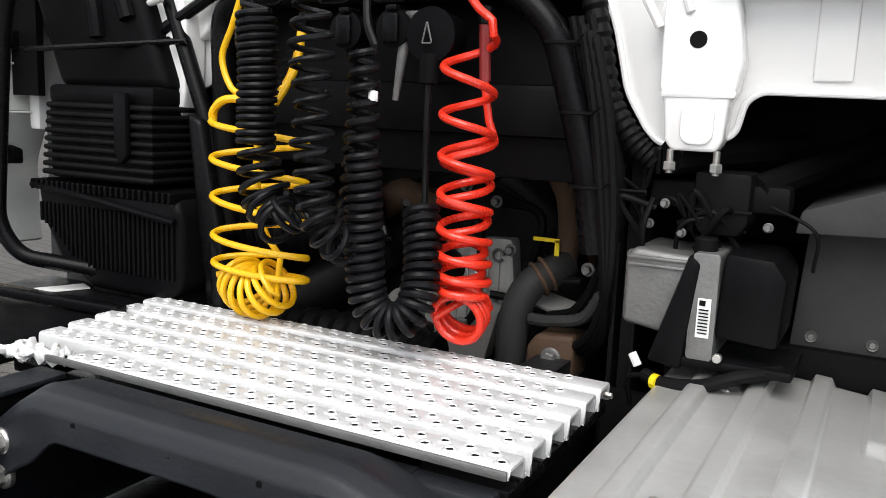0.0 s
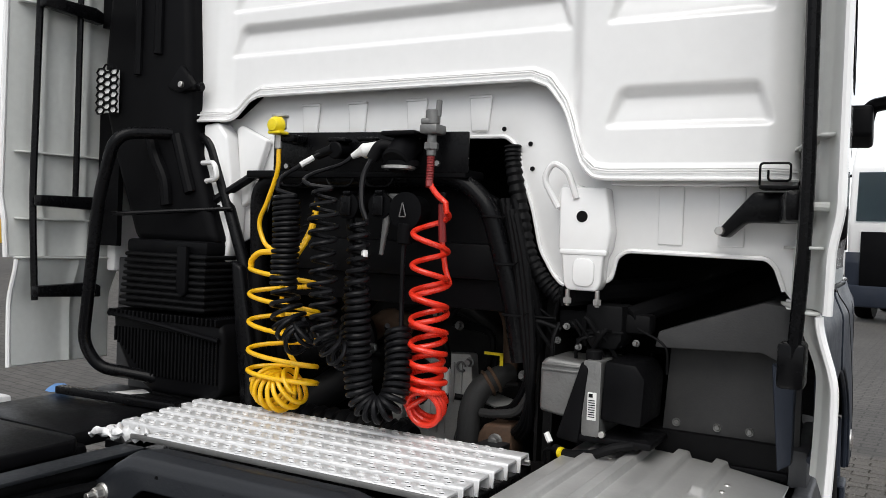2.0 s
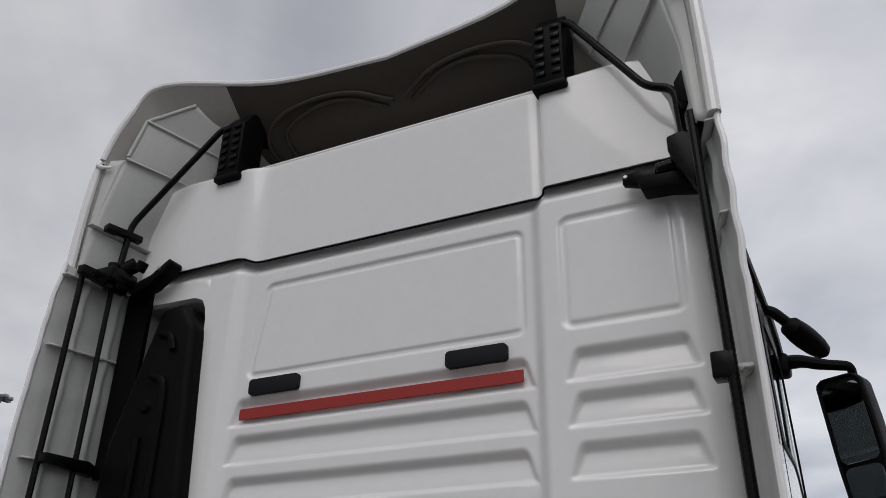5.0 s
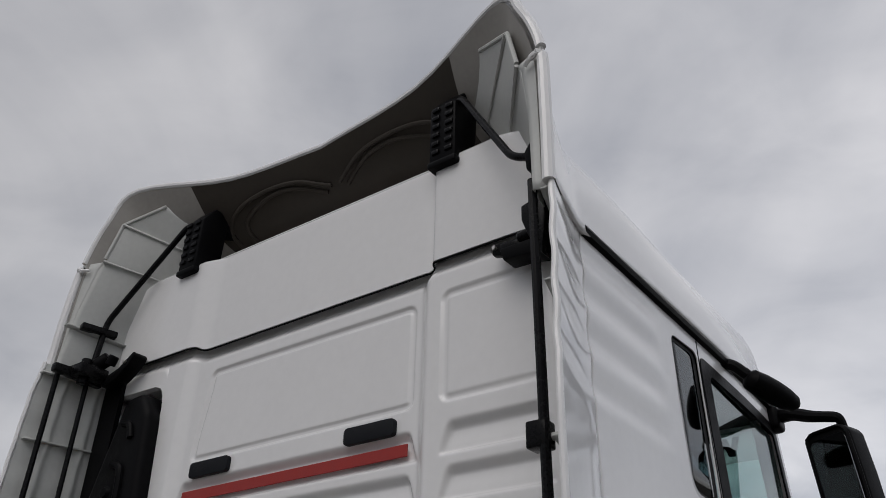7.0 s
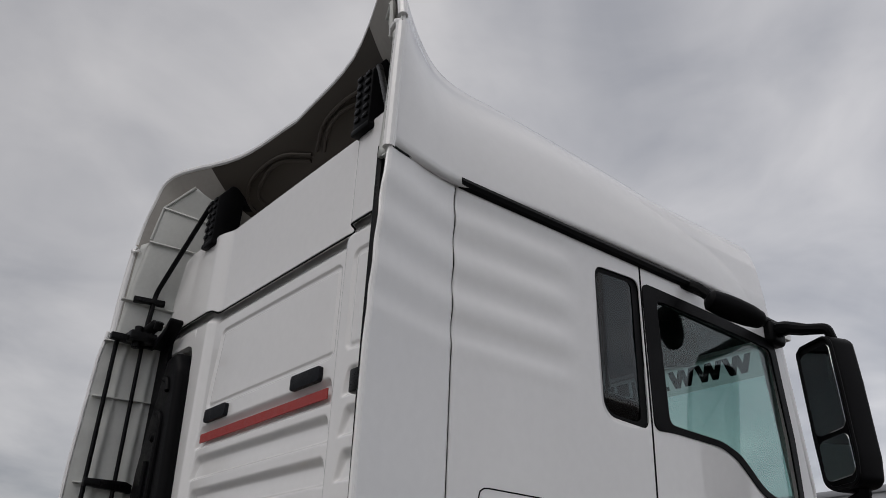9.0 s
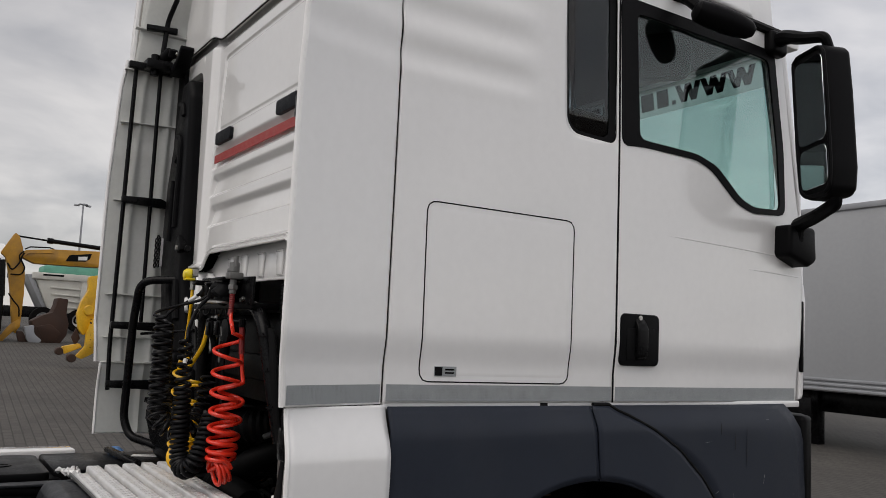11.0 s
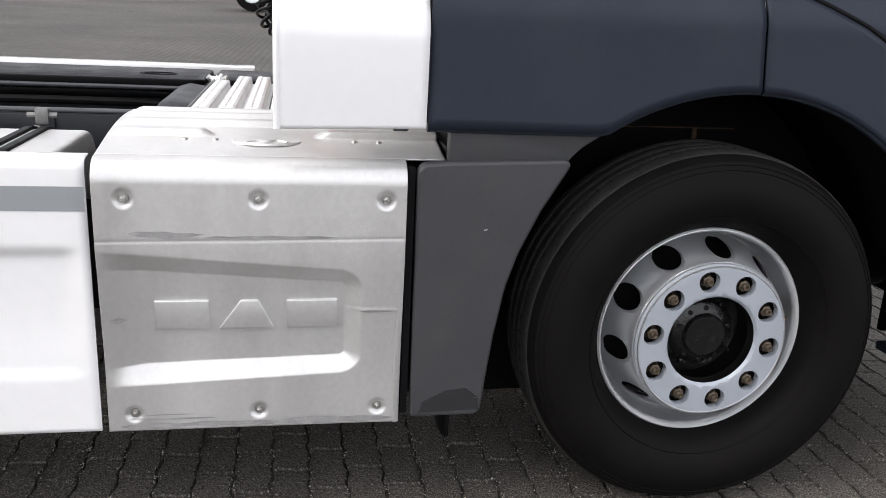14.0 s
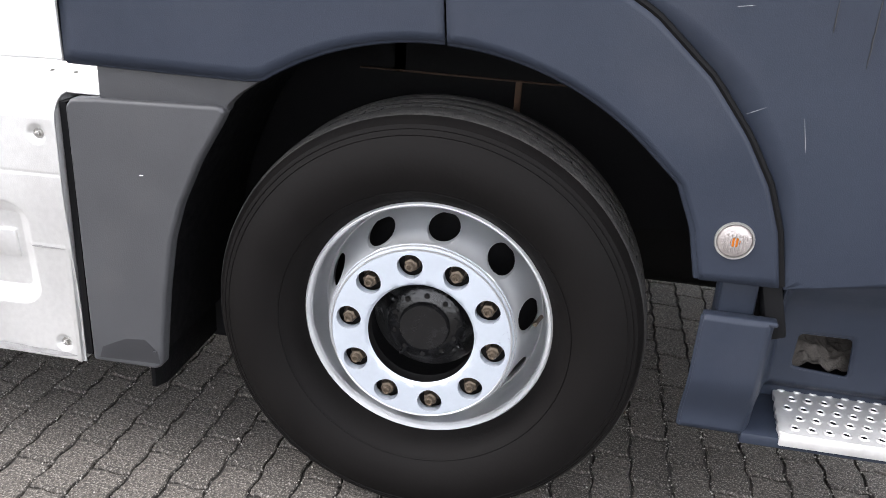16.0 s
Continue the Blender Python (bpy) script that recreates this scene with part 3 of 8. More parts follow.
def cap_y(x, k):
    """Outer fields stand proud of the middle one: a broad slope on one side, a sharp step on the other."""
    y = -0.053 + 0.028 * step(-0.53, -0.40, x) * step(0.712, 0.694, x) + 0.004 * step(0.66, 0.69, x) * step(0.73, 0.70, x)
    return y * step(1.0, 0.93, k) * step(1.108, 1.06, abs(x - XC)) + (0.012 if k < 0.001 else 0.0) - 0.001


part("cap_face", sheet(lambda x, k: (x, cap_y(x, k), cap_low(x) + k * (cap_high(x) - 0.012 - cap_low(x))), span(-1.03, 1.18, 260), [0.0, 0.004] + span(0.02, 1, 48)), M_WHITE, cap, sharp=60)
seam_line = [(x, cap_y(x, 0.5) + 0.002, cap_low(x) - 0.0035) for x in span(-0.98, 1.12, 320)]
part("cap_seam", tube(seam_line, 0.0036, 6), M_BLACK, cap, "dark rubber seam")


# roof spoiler: a shell that flares up at its rear edge
def ring(rows):
    """Points from the side's foot up to the middle, then mirrored."""
    half = smooth_line([Vector(p) for p in rows], 5)
    return [tuple(p) for p in half] + [(mx(p[0]), p[1], p[2]) for p in half[-2::-1]]


RINGS = [
    ring([(1.276, -0.276, 2.920), (1.274, -0.270, 3.20), (1.258, -0.255, 3.44), (1.185, -0.235, 3.65), (1.065, -0.195, 3.800), (0.60, -0.035, 3.775), (XC, 0.0, 3.745)]),
    ring([(1.240, -0.11, 2.928), (1.228, -0.12, 3.15), (1.188, -0.12, 3.33), (1.11, -0.09, 3.50), (1.00, -0.04, 3.62), (0.60, 0.06, 3.665), (XC, 0.08, 3.655)]),
    ring([(1.206, 0.06, 2.945), (1.192, 0.06, 3.12), (1.150, 0.06, 3.27), (1.075, 0.08, 3.41), (0.97, 0.13, 3.52), (0.60, 0.20, 3.60), (XC, 0.22, 3.60)]),
    ring([(1.202, 0.45, 2.975), (1.185, 0.45, 3.12), (1.145, 0.45, 3.28), (1.06, 0.45, 3.42), (0.95, 0.48, 3.51), (0.60, 0.52, 3.58), (XC, 0.52, 3.59)]),
    ring([(1.198, 1.10, 2.985), (1.180, 1.10, 3.12), (1.135, 1.10, 3.27), (1.05, 1.10, 3.40), (0.93, 1.12, 3.48), (0.60, 1.14, 3.54), (XC, 1.15, 3.55)]),
    ring([(1.185, 1.62, 2.985), (1.165, 1.62, 3.11), (1.12, 1.62, 3.24), (1.03, 1.63, 3.35), (0.90, 1.66, 3.42), (0.60, 1.70, 3.47), (XC, 1.72, 3.48)]),
    ring([(1.150, 1.86, 2.98), (1.13, 1.87, 3.06), (1.08, 1.88, 3.14), (0.99, 1.91, 3.22), (0.86, 1.95, 3.27), (0.60, 2.00, 3.31), (XC, 2.03, 3.32)]),
    ring([(1.12, 1.94, 2.96), (1.10, 1.95, 2.98), (1.05, 1.97, 3.01), (0.96, 2.01, 3.04), (0.84, 2.06, 3.06), (0.60, 2.12, 3.07), (XC, 2.16, 3.08)]),
]


def roof_at(u, v):
    a = min(int(u), len(RINGS) - 2)
    p0, p1, p2, p3 = (Vector(RINGS[min(max(a + k, 0), len(RINGS) - 1)][v]) for k in (-1, 0, 1, 2))
    t = u - a
    return tuple(0.5 * (2 * p1 + (p2 - p0) * t + (2 * p0 - 5 * p1 + 4 * p2 - p3) * t * t + (3 * p1 - p0 - 3 * p2 + p3) * t**3))


spoiler = part("roof_spoiler", sheet(roof_at, span(0, len(RINGS) - 1, 42), list(range(len(RINGS[0])))), M_WHITE, truck, "white roof spoiler flaring up at its rear edge", thick=0.016, sharp=60)
NV = len(RINGS[0])


def inside_of(u, v, depth):
    """A point under the shell, set in along its normal."""
    p = Vector(roof_at(u, v))
    du = Vector(roof_at(min(u + 0.05, len(RINGS) - 1), v)) - Vector(roof_at(max(u - 0.05, 0), v))
    dv = Vector(roof_at(u, min(v + 1, NV - 1))) - Vector(roof_at(u, max(v - 1, 0)))
    n = du.cross(dv).normalized()
    mid = Vector((XC, -1.5, 2.0))
    return p + n * (depth if n.dot(mid - p) > 0 else -depth)


SPLIT = 23
us_in = [0.09, 0.12, 0.16] + span(0.2, len(RINGS) - 2, 36)
# the shell's middle is darker than its cheeks to stand in for shade
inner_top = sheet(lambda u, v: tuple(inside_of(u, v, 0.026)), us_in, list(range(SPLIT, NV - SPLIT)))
part("inner_shell", inner_top, M_SHELL_SHADE, spoiler, "dusty inside of the spoiler, coloured dark for shade")
for vs_s in (list(range(0, SPLIT + 1)), list(range(NV - SPLIT - 1, NV))):
    part("inner_side", sheet(lambda u, v: tuple(inside_of(u, v, 0.026)), us_in, vs_s), M_LINER, spoiler, "unpainted grey-white inside of the spoiler's cheeks")
# moulded inner cheeks: an angular plate with ribs that runs from the rear edge down to the hinge
NEAR = [(-0.833, -0.095, 3.735), (-1.000, -0.185, 3.645), (-1.044, -0.205, 3.473), (-1.085, -0.235, 3.22), (-1.105, -0.262, 2.93)]
FAR = [(-0.700, 0.060, 3.625), (-0.760, 0.060, 3.520), (-0.845, 0.050, 3.400), (-0.975, 0.040, 3.17), (-1.030, 0.035, 2.95)]
for s in (1, -1):
    put = (lambda p: tuple(p)) if s > 0 else (lambda p: (mx(p[0]), p[1], p[2]))

    def cheek_pt(u, v):
        k = min(int(u), len(NEAR) - 2)
        a, b = Vector(NEAR[k]).lerp(Vector(NEAR[k + 1]), u - k), Vector(FAR[k]).lerp(Vector(FAR[k + 1]), u - k)
        p = a.lerp(b, v)
        p += Vector((0.040 - 0.014 * step(2.0, 2.12, u), -0.022, -0.024))
        return put(p)

    ck = part("cheek_plate", sheet(cheek_pt, span(0, 2, 16) + span(2.02, 2.16, 4) + span(2.25, 4, 14), span(0, 1, 16)), M_INNER, spoiler, "pale moulded cheek plate", thick=0.004, sharp=30)
    part("plate_edge", tube([cheek_pt(u, 0.0) for u in span(0, 2, 24)], 0.009, 8), M_INNER, ck)
    for u in (1.0, 2.05):
        part("cheek_rib", tube([tuple(Vector(cheek_pt(u, v)) + Vector((0.006 * s, -0.004, 0.0))) for v in span(0.0, 0.96, 12)], [0.007 - 0.003 * i / 12 for i in range(13)], 6), M_INNER, ck)
    if s > 0:
        part("cheek_ledge", sheet(lambda a, v: tuple(Vector(cheek_pt(3.30 + 0.05 * v, v)) + Vector((0.030 * a * s, 0.0, 0.004 * a))), [0, 1], span(-0.1, 0.9, 12)), M_INNER, ck, thick=0.005)
    part("side_lip", sheet(lambda u, v: tuple(Vector(cheek_pt(u, 0)).lerp(Vector(put((-1.112, -0.262, cheek_pt(u, 0)[2]))), v)), span(2.06, 4, 18), span(0, 1, 4)), M_INNER, ck, thick=0.004)
EDGE_Z = 3.415
upper_edge = [p for p in RINGS[0] if p[2] > EDGE_Z + 0.008]
part("rear_edge", tube(upper_edge, 0.017, 10), M_WHITE, spoiler)
for s in (1, -1):
    low_edge = [(p[0] if s > 0 else mx(p[0]), p[1] - 0.004, p[2]) for p in smooth_line([Vector(q) for q in RINGS[0][:11]], 3) if p[2] < EDGE_Z - 0.006]
    part("side_edge", tube(low_edge, 0.019, 10), M_WHITE, spoiler)
    tip = low_edge[-1]
    part("edge_hook", tube(smooth_line([tip, (tip[0] - s * 0.012, tip[1] - 0.012, tip[2] + 0.008), (tip[0] - s * 0.034, tip[1] - 0.014, tip[2] - 0.004), (tip[0] - s * 0.062, tip[1] + 0.004, tip[2] - 0.002)], 5), [0.015] * 6 + [0.010] * 5 + [0.007] * 5, 8), M_WHITE, spoiler)
    part("edge_gap", tube([(tip[0] - s * 0.011, tip[1] + 0.010, EDGE_Z - 0.004), (tip[0] - s * 0.012, tip[1] + 0.011, EDGE_Z + 0.006)], 0.0105, 10), M_INK_SHADE, spoiler)
# paired stiffening beads that curl away from each bracket inside the shell
for s in (1, -1):
    for w in (0.0, 0.16):
        arc = smooth_line([(SPLIT + 0.6 + 6 * w, 2.2, 0), (SPLIT + 0.8 + 6 * w, 1.5, 0), (SPLIT + 1.8 + 5 * w, 0.95 + w, 0), (SPLIT + 3.6 + 2 * w, 0.72 + w, 0), (SPLIT + 5.4 - w, 0.80 + w, 0), (SPLIT + 6.8 - 2 * w, 1.25 + w, 0)], 6)
        pts = []
        for q in arc:
            k = int(min(max(q.x, SPLIT), 29))
            a_, b_ = inside_of(max(q.y, 0.12), k, 0.03), inside_of(max(q.y, 0.12), k + 1, 0.03)
            pts.append(a_.lerp(b_, min(max(q.x - k, 0), 1)))
        part("inner_bead", tube([tuple(p) if s > 0 else (mx(p.x), p.y, p.z) for p in pts], 0.009, 8), M_SHELL_SHADE, spoiler)

# a soft crease along each shoulder of the roof
for v in (13, NV - 14):
    part("shoulder_crease", tube([roof_at(u, v) for u in span(0.5, 6.2, 60)], [0.0075 * math.sin(math.pi * min(1.0, (i + 0.5) / 16, (61 - i) / 10) / 2) for i in range(61)], 8), M_WHITE, spoiler)
# ladder-like black brackets and bent struts that hold the spoiler
for s in (1, -1):
    fx = (lambda x: x) if s < 0 else mx
    br = part("spoiler_bracket", prism([(-0.078, 3.335), (0.02, 3.325), (0.05, 3.40), (0.06, 3.66), (-0.02, 3.66), (-0.078, 3.58)], "x", *sorted((fx(-0.660), fx(-0.548))), 0.008), M_BLACK, truck, "black ribbed plastic bracket")
    for z in span(3.37, 3.56, 5):
        for x in (-0.650, -0.594):
            part("bracket_slot", box(*sorted((fx(x), fx(x + 0.032))), -0.086, -0.06, z, z + 0.018, 0.003), M_TUBE, br)
    part("bracket_foot", box(*sorted((fx(-0.664), fx(-0.544))), -0.084, 0.02, 3.318, 3.345, 0.008), M_BLACK, br)
    part("bracket_arm", prism([(0.05, 3.58), (0.35, 3.55), (0.35, 3.60), (0.05, 3.66)], "x", *sorted((fx(-0.62), fx(-0.55))), 0.01), M_BLACK, br)
    knee = [(-0.992, -0.150, 3.165), (-0.998, -0.165, 2.93)] if s < 0 else [(mx(1.083), -0.152, 3.161), (mx(1.166), -0.160, 3.121), (mx(1.172), -0.160, 2.93)]
    part("spoiler_strut", tube(bent([(fx(-0.595), -0.02, 3.58), (fx(-0.67), -0.06, 3.60)] + [(fx(a), b, c) for a, b, c in knee], 0.04), 0.013, 12), M_TUBE, truck, "bent black steel strut")
    if s < 0:
        hinge = part("deflector_hinge", join(box(-1.04, -0.93, -0.25, -0.12, 2.885, 2.935, 0.008), rod((-0.985, -0.20, 2.86), (-0.985, -0.20, 2.97), 0.022)), M_TUBE, truck, "black steel hinge bracket")
        part("hinge_arm", prism([(-0.97, 2.90), (-0.86, 2.930), (-0.775, 2.985), (-0.765, 2.965), (-0.80, 2.925), (-0.86, 2.885), (-0.95, 2.86)], "y", -0.13, -0.06, 0.008), M_BLACK, hinge)
        part("hinge_cap", rod((-0.99, -0.16, 2.95), (-0.94, -0.13, 2.99), 0.03), M_BLACK, hinge)
        part("hinge_cap", rod((-0.925, -0.13, 2.955), (-0.905, -0.13, 2.992), 0.022), M_BLACK, hinge)
        part("arm_bolt", rod((-0.815, -0.125, 2.945), (-0.815, -0.14, 2.945), 0.008, 6), M_STEEL, hinge)
    else:
        hinge = part("deflector_hinge", prism([(1.127, 2.946), (1.165, 2.955), (1.203, 2.952), (1.208, 2.892), (1.190, 2.769), (1.147, 2.842), (1.127, 2.898)], "y", -0.185, -0.125, 0.006), M_TUBE, truck, "black steel hinge bracket")
        part("hinge_arm", prism([(0.974, 2.909), (1.080, 2.902), (1.119, 2.908), (1.160, 2.905), (1.160, 2.858), (1.018, 2.860), (0.972, 2.874)], "y", -0.100, -0.075, 0.004), M_BLACK, hinge)
        part("hinge_arm", prism([(1.018, 2.864), (1.170, 2.864), (1.185, 2.800), (1.110, 2.817), (1.033, 2.820)], "y", -0.135, -0.070, 0.006), M_BLACK, hinge)
        part("arm_pad", box(1.008, 1.075, -0.112, -0.098, 2.868, 2.896, 0.004), M_TUBE, hinge)
        part("arm_knuckle", rod((1.080, -0.118, 2.884), (1.130, -0.118, 2.890), 0.020, 14), M_TUBE, hinge)
        part("arm_bolt", rod((0.985, -0.098, 2.892), (0.985, -0.112, 2.892), 0.007, 6), M_STEEL, hinge)
    if s < 0:
        part("inner_clip", prism([(-1.035, -0.245), (-0.995, -0.255), (-0.962, -0.105), (-0.998, -0.095)], "z", 3.100, 3.128, 0.005), M_TUBE, hinge)

# grime runs below the brackets and small marks on the rear wall
rng = random.Random(8)
M_RUN = mat("brown_grime", (0.74, 0.70, 0.65), 0.4, var=0.06, scale=30)
for x, z0, z1, w in ((0.765, 3.00, 3.31, 0.012),):
    part("grime_run", sheet(lambda z, v: (x + 0.004 * noise.noise((z * 7, x, 0)) + v * w * (0.4 + 0.6 * step(z0, z1, z)) * step(z0, z0 + 0.05, z), -0.0012, z), span(z0, z1, 24), [-1, 0, 1]), M_RUN, cap)

# ---- side deflectors behind the cab ----
def ridge(z):
    """Soft horizontal waves pressed into the upper side."""
    return 0.0048 * math.sin((z - 2.35) * 2 * math.pi / 0.145) * step(2.33, 2.44, z) * step(2.97, 2.89, z)


def defl_x(y, z, flare=0.092):
    """The outer face: flares outwards to the rear, waves across its upper half, kicks out at the foot."""
    x = 1.203 + flare * max(0.0, (0.04 - y) / 0.345) ** 1.15
    x += 0.6 * ridge(z) * step(-0.55, -0.22, y) - 0.010 * step(2.2, 2.95, z) * step(-0.28, 0.02, y)
    return x - 0.012 * step(1.60, 1.50, z)


def defl_rear(z):
    return lerp_table([(1.39, -0.302), (1.60, -0.316), (2.3, -0.314), (2.8, -0.292), (2.95, -0.272), (3.0, -0.27)], z)


def lower_x(y, z, flare=0.05):
    return 1.243 + flare * max(0.0, (0.04 - y) / 0.345) - 0.045 * step(1.24, 1.39, z) * (1 - 0.4 * max(0.0, (0.04 - y) / 0.345)) + 0.006 * math.sin((z - 1.03) * 8)


DEFL_X, LOWER_X = defl_x, lower_x


def deflector(right):
    defl_x = lambda y, z: DEFL_X(y, z, 0.092 if right else 0.066)
    lower_x = lambda y, z: LOWER_X(y, z, 0.05 if right else 0.02)
    back = 0.0 if right else -0.035
    top = lambda v: 2.948 - 0.030 * step(0.15, 0.95, v)

    def outer_pt(v, k):
        z = 1.395 + k * (top(v) - 1.395)
        y = 0.034 + v * (defl_rear(z) + back - 0.034)
        return (defl_x(y, z), y, z)

    outer = sheet(outer_pt, span(0, 1, 48), span(0, 1, 260))
    low = sheet(lambda v, z: (lower_x(0.05 - v * (0.335 - back), z), 0.048 - v * (0.33 - back), z), span(0, 1, 16), span(1.040, 1.392, 40))
    flip = (lambda g: g) if right else mirrored
    d = part("side_deflector", flip(outer), M_WHITE, truck, "white side air deflector standing out behind the cab", thick=0.010, sharp=60)
    part("top_joint", flip(tube([(outer_pt(v, 1.0)[0] + 0.001, outer_pt(v, 1.0)[1], outer_pt(v, 1.0)[2] + 0.004) for v in span(0, 1, 24)], 0.0065, 6)), M_INK_SHADE, d)
    part("deflector_foot", flip(low), M_WHITE, d, thick=0.010, sharp=60)
    edge = [(defl_x(defl_rear(z) + back, z) - 0.004, defl_rear(z) + back, z) for z in span(1.395, 2.95, 90)]
    part("rear_bead", flip(tube(edge, 0.009, 8)), M_WHITE, d)
    part("foot_bead", flip(tube([(lower_x(-0.28, z), -0.282 + back, z) for z in span(1.04, 1.39, 24)], 0.008, 8)), M_WHITE, d)
    inside = sheet(lambda v, z: (defl_x(0.03 + v * (defl_rear(z) + back - 0.03), z) - 0.011 - 0.018 * math.exp(-(((v - 0.35) / 0.05) ** 2)) - 0.014 * math.exp(-(((v - 0.72) / 0.04) ** 2)), 0.03 + v * (defl_rear(z) + back + 0.008 - 0.03), z), span(0, 1, 60), span(1.40, 2.945, 60))
    part("inner_face", flip(inside), M_INNER, d, "unpainted grey-white inner face with ribs", sharp=60)
    part("foot_inner", flip(sheet(lambda v, z: (lower_x(0.05 - v * (0.335 - back), z) - 0.009 - 0.012 * math.exp(-(((v - 0.45) / 0.04) ** 2)), 0.046 - v * (0.322 - back), z), span(0, 1, 40), span(1.045, 1.39, 30))), M_INNER, d)
    for z in (1.395, 1.52, 1.735, 2.215, 2.62, 2.90):
        part("cross_rib", flip(sheet(lambda y, k: (defl_x(y, z) - 0.012 - 0.024 * k, y, z), span(0.02, -0.285 + back, 10), [0, 1])), M_INNER, d, thick=0.006)
    # black steel rods and brackets on the inner face
    if not right:
        rx = 1.183
        part("support_rod", flip(tube(bent([(rx + 0.02, -0.275, 2.93), (rx + 0.025, -0.285, 1.62), (rx + 0.012, -0.29, 1.50), (rx + 0.0, -0.285, 1.26)], 0.1), 0.011, 10)), M_TUBE, d, "long black support rod")
        part("support_rod", flip(tube([(rx - 0.015, -0.16, 2.91), (rx - 0.012, -0.155, 1.58)], 0.010, 10)), M_TUBE, d, "long black support rod")
        for z, y0, y1 in ((2.205, -0.30, -0.08), (1.575, -0.30, 0.03), (1.285, -0.30, -0.06), (2.90, -0.32, -0.10)):
            part("rod_bracket", flip(prism([(y0, z - 0.012), (y1, z - 0.022), (y1, z + 0.016), (y1 - 0.03, z + 0.028), (y0, z + 0.022)], "x", rx - 0.035, rx + 0.0, 0.005)), M_TUBE, d)
    else:
        part("support_rod", tube(bent([(1.213, -0.262, 2.955), (1.225, -0.272, 2.30), (1.232, -0.270, 1.62), (1.228, -0.268, 1.46), (1.216, -0.26, 1.26)], 0.1), 0.0135, 10), M_TUBE, d, "long black support rod")
        part("rod_bracket", prism([(1.02, 1.545), (1.045, 1.535), (1.085, 1.572), (1.185, 1.572), (1.185, 1.64), (1.10, 1.64)], "y", -0.055, 0.005, 0.008), M_TUBE, d, "black steel bracket arm")
        part("rod_bracket", prism([(1.15, -0.03), (1.195, -0.03), (1.235, -0.24), (1.19, -0.25)], "z", 1.572, 1.632, 0.008), M_TUBE, d)
        part("bracket_bolt", rod((1.034, -0.075, 1.551), (1.034, 0.0, 1.551), 0.010, 8), M_STEEL, d)
        part("lock_clip", tube(bent([(1.118, -0.09, 1.652), (1.118, -0.09, 1.70), (1.18, -0.09, 1.70), (1.18, -0.09, 1.662), (1.135, -0.09, 1.662), (1.135, -0.09, 1.685)], 0.008), 0.0026, 8), M_TUBE, d, "black wire clip")
        part("clip_base", box(1.12, 1.20, -0.11, -0.05, 1.643, 1.651, 0.002), M_TUBE, d)
        part("rod_foot", box(1.19, 1.24, -0.275, -0.20, 1.245, 1.335, 0.008), M_TUBE, d)
        part("rod_block", box(1.180, 1.235, -0.285, -0.235, 2.195, 2.262, 0.006), M_TUBE, d)
        for z in (2.225, 1.60):
            part("stud", rod((1.225, -0.25, z), (1.272, -0.25, z), 0.010, 10), M_INNER, d)
        part("upper_block", prism([(1.174, 3.088), (1.213, 3.146), (1.232, 3.121), (1.209, 3.005), (1.179, 3.024)], "y", -0.235, -0.165, 0.005), M_BLACK, d)
    return d


right_defl = deflector(True)
deflector(False)
part("reflective_band", sheet(lambda y, z: (defl_x(y, z) + 0.0072, y, z), span(-0.296, 0.03, 12), span(1.400, 1.452, 4)), M_BAND, right_defl, "grey honeycomb reflective band")

# ---- right side of the cab ----
def side_x(y, z):
    """The cab's side: a soft fold near the sill, the top leaning in, the front running in to the pillar."""
    x = 1.203 - 0.012 * step(1.60, 1.50, z) - 0.010 * step(2.2, 2.95, z) - 0.03 * max(0, (y - 1.2) / 0.9) ** 2
    return x + ridge(z) * step(0.62, 0.48, y)


def ring_sheet(outer, hole, off=0.0):
    """A field between an outline and a hole in it, both with the same number of points (y, z)."""
    n = len(outer)
    vs, fs, m = [], [], 48
    for k in range(m + 1):
        t = k / m
        for (a, b), (c, d) in zip(outer, hole):
            y, z = a + (c - a) * t, b + (d - b) * t
            vs.append((side_x(y, z) + off, y, z))
    for k in range(m):
        for i in range(n):
            j = (i + 1) % n
            fs.append((k * n + i, k * n + j, (k + 1) * n + j, (k + 1) * n + i))
    return vs, fs


def evenly(poly, n, start):
    """n points along a closed outline, from the point nearest to start, counter-clockwise."""
    area = sum(a[0] * b[1] - b[0] * a[1] for a, b in zip(poly, poly[1:] + poly[:1]))
    poly = list(poly) if area > 0 else list(poly)[::-1]
    k = min(range(len(poly)), key=lambda i: (poly[i][0] - start[0]) ** 2 + (poly[i][1] - start[1]) ** 2)
    poly = poly[k:] + poly[:k]
    segs = [math.dist(a, b) for a, b in zip(poly, poly[1:] + poly[:1])]
    total, out, i, gone = sum(segs), [], 0, 0.0
    for s in range(n):
        want = total * s / n
        while gone + segs[i] < want and i < len(segs) - 1:
            gone += segs[i]
            i += 1
        t = (want - gone) / max(segs[i], 1e-9)
        a, b = poly[i], poly[(i + 1) % len(poly)]
        out.append((a[0] + (b[0] - a[0]) * t, a[1] + (b[1] - a[1]) * t))
    return out


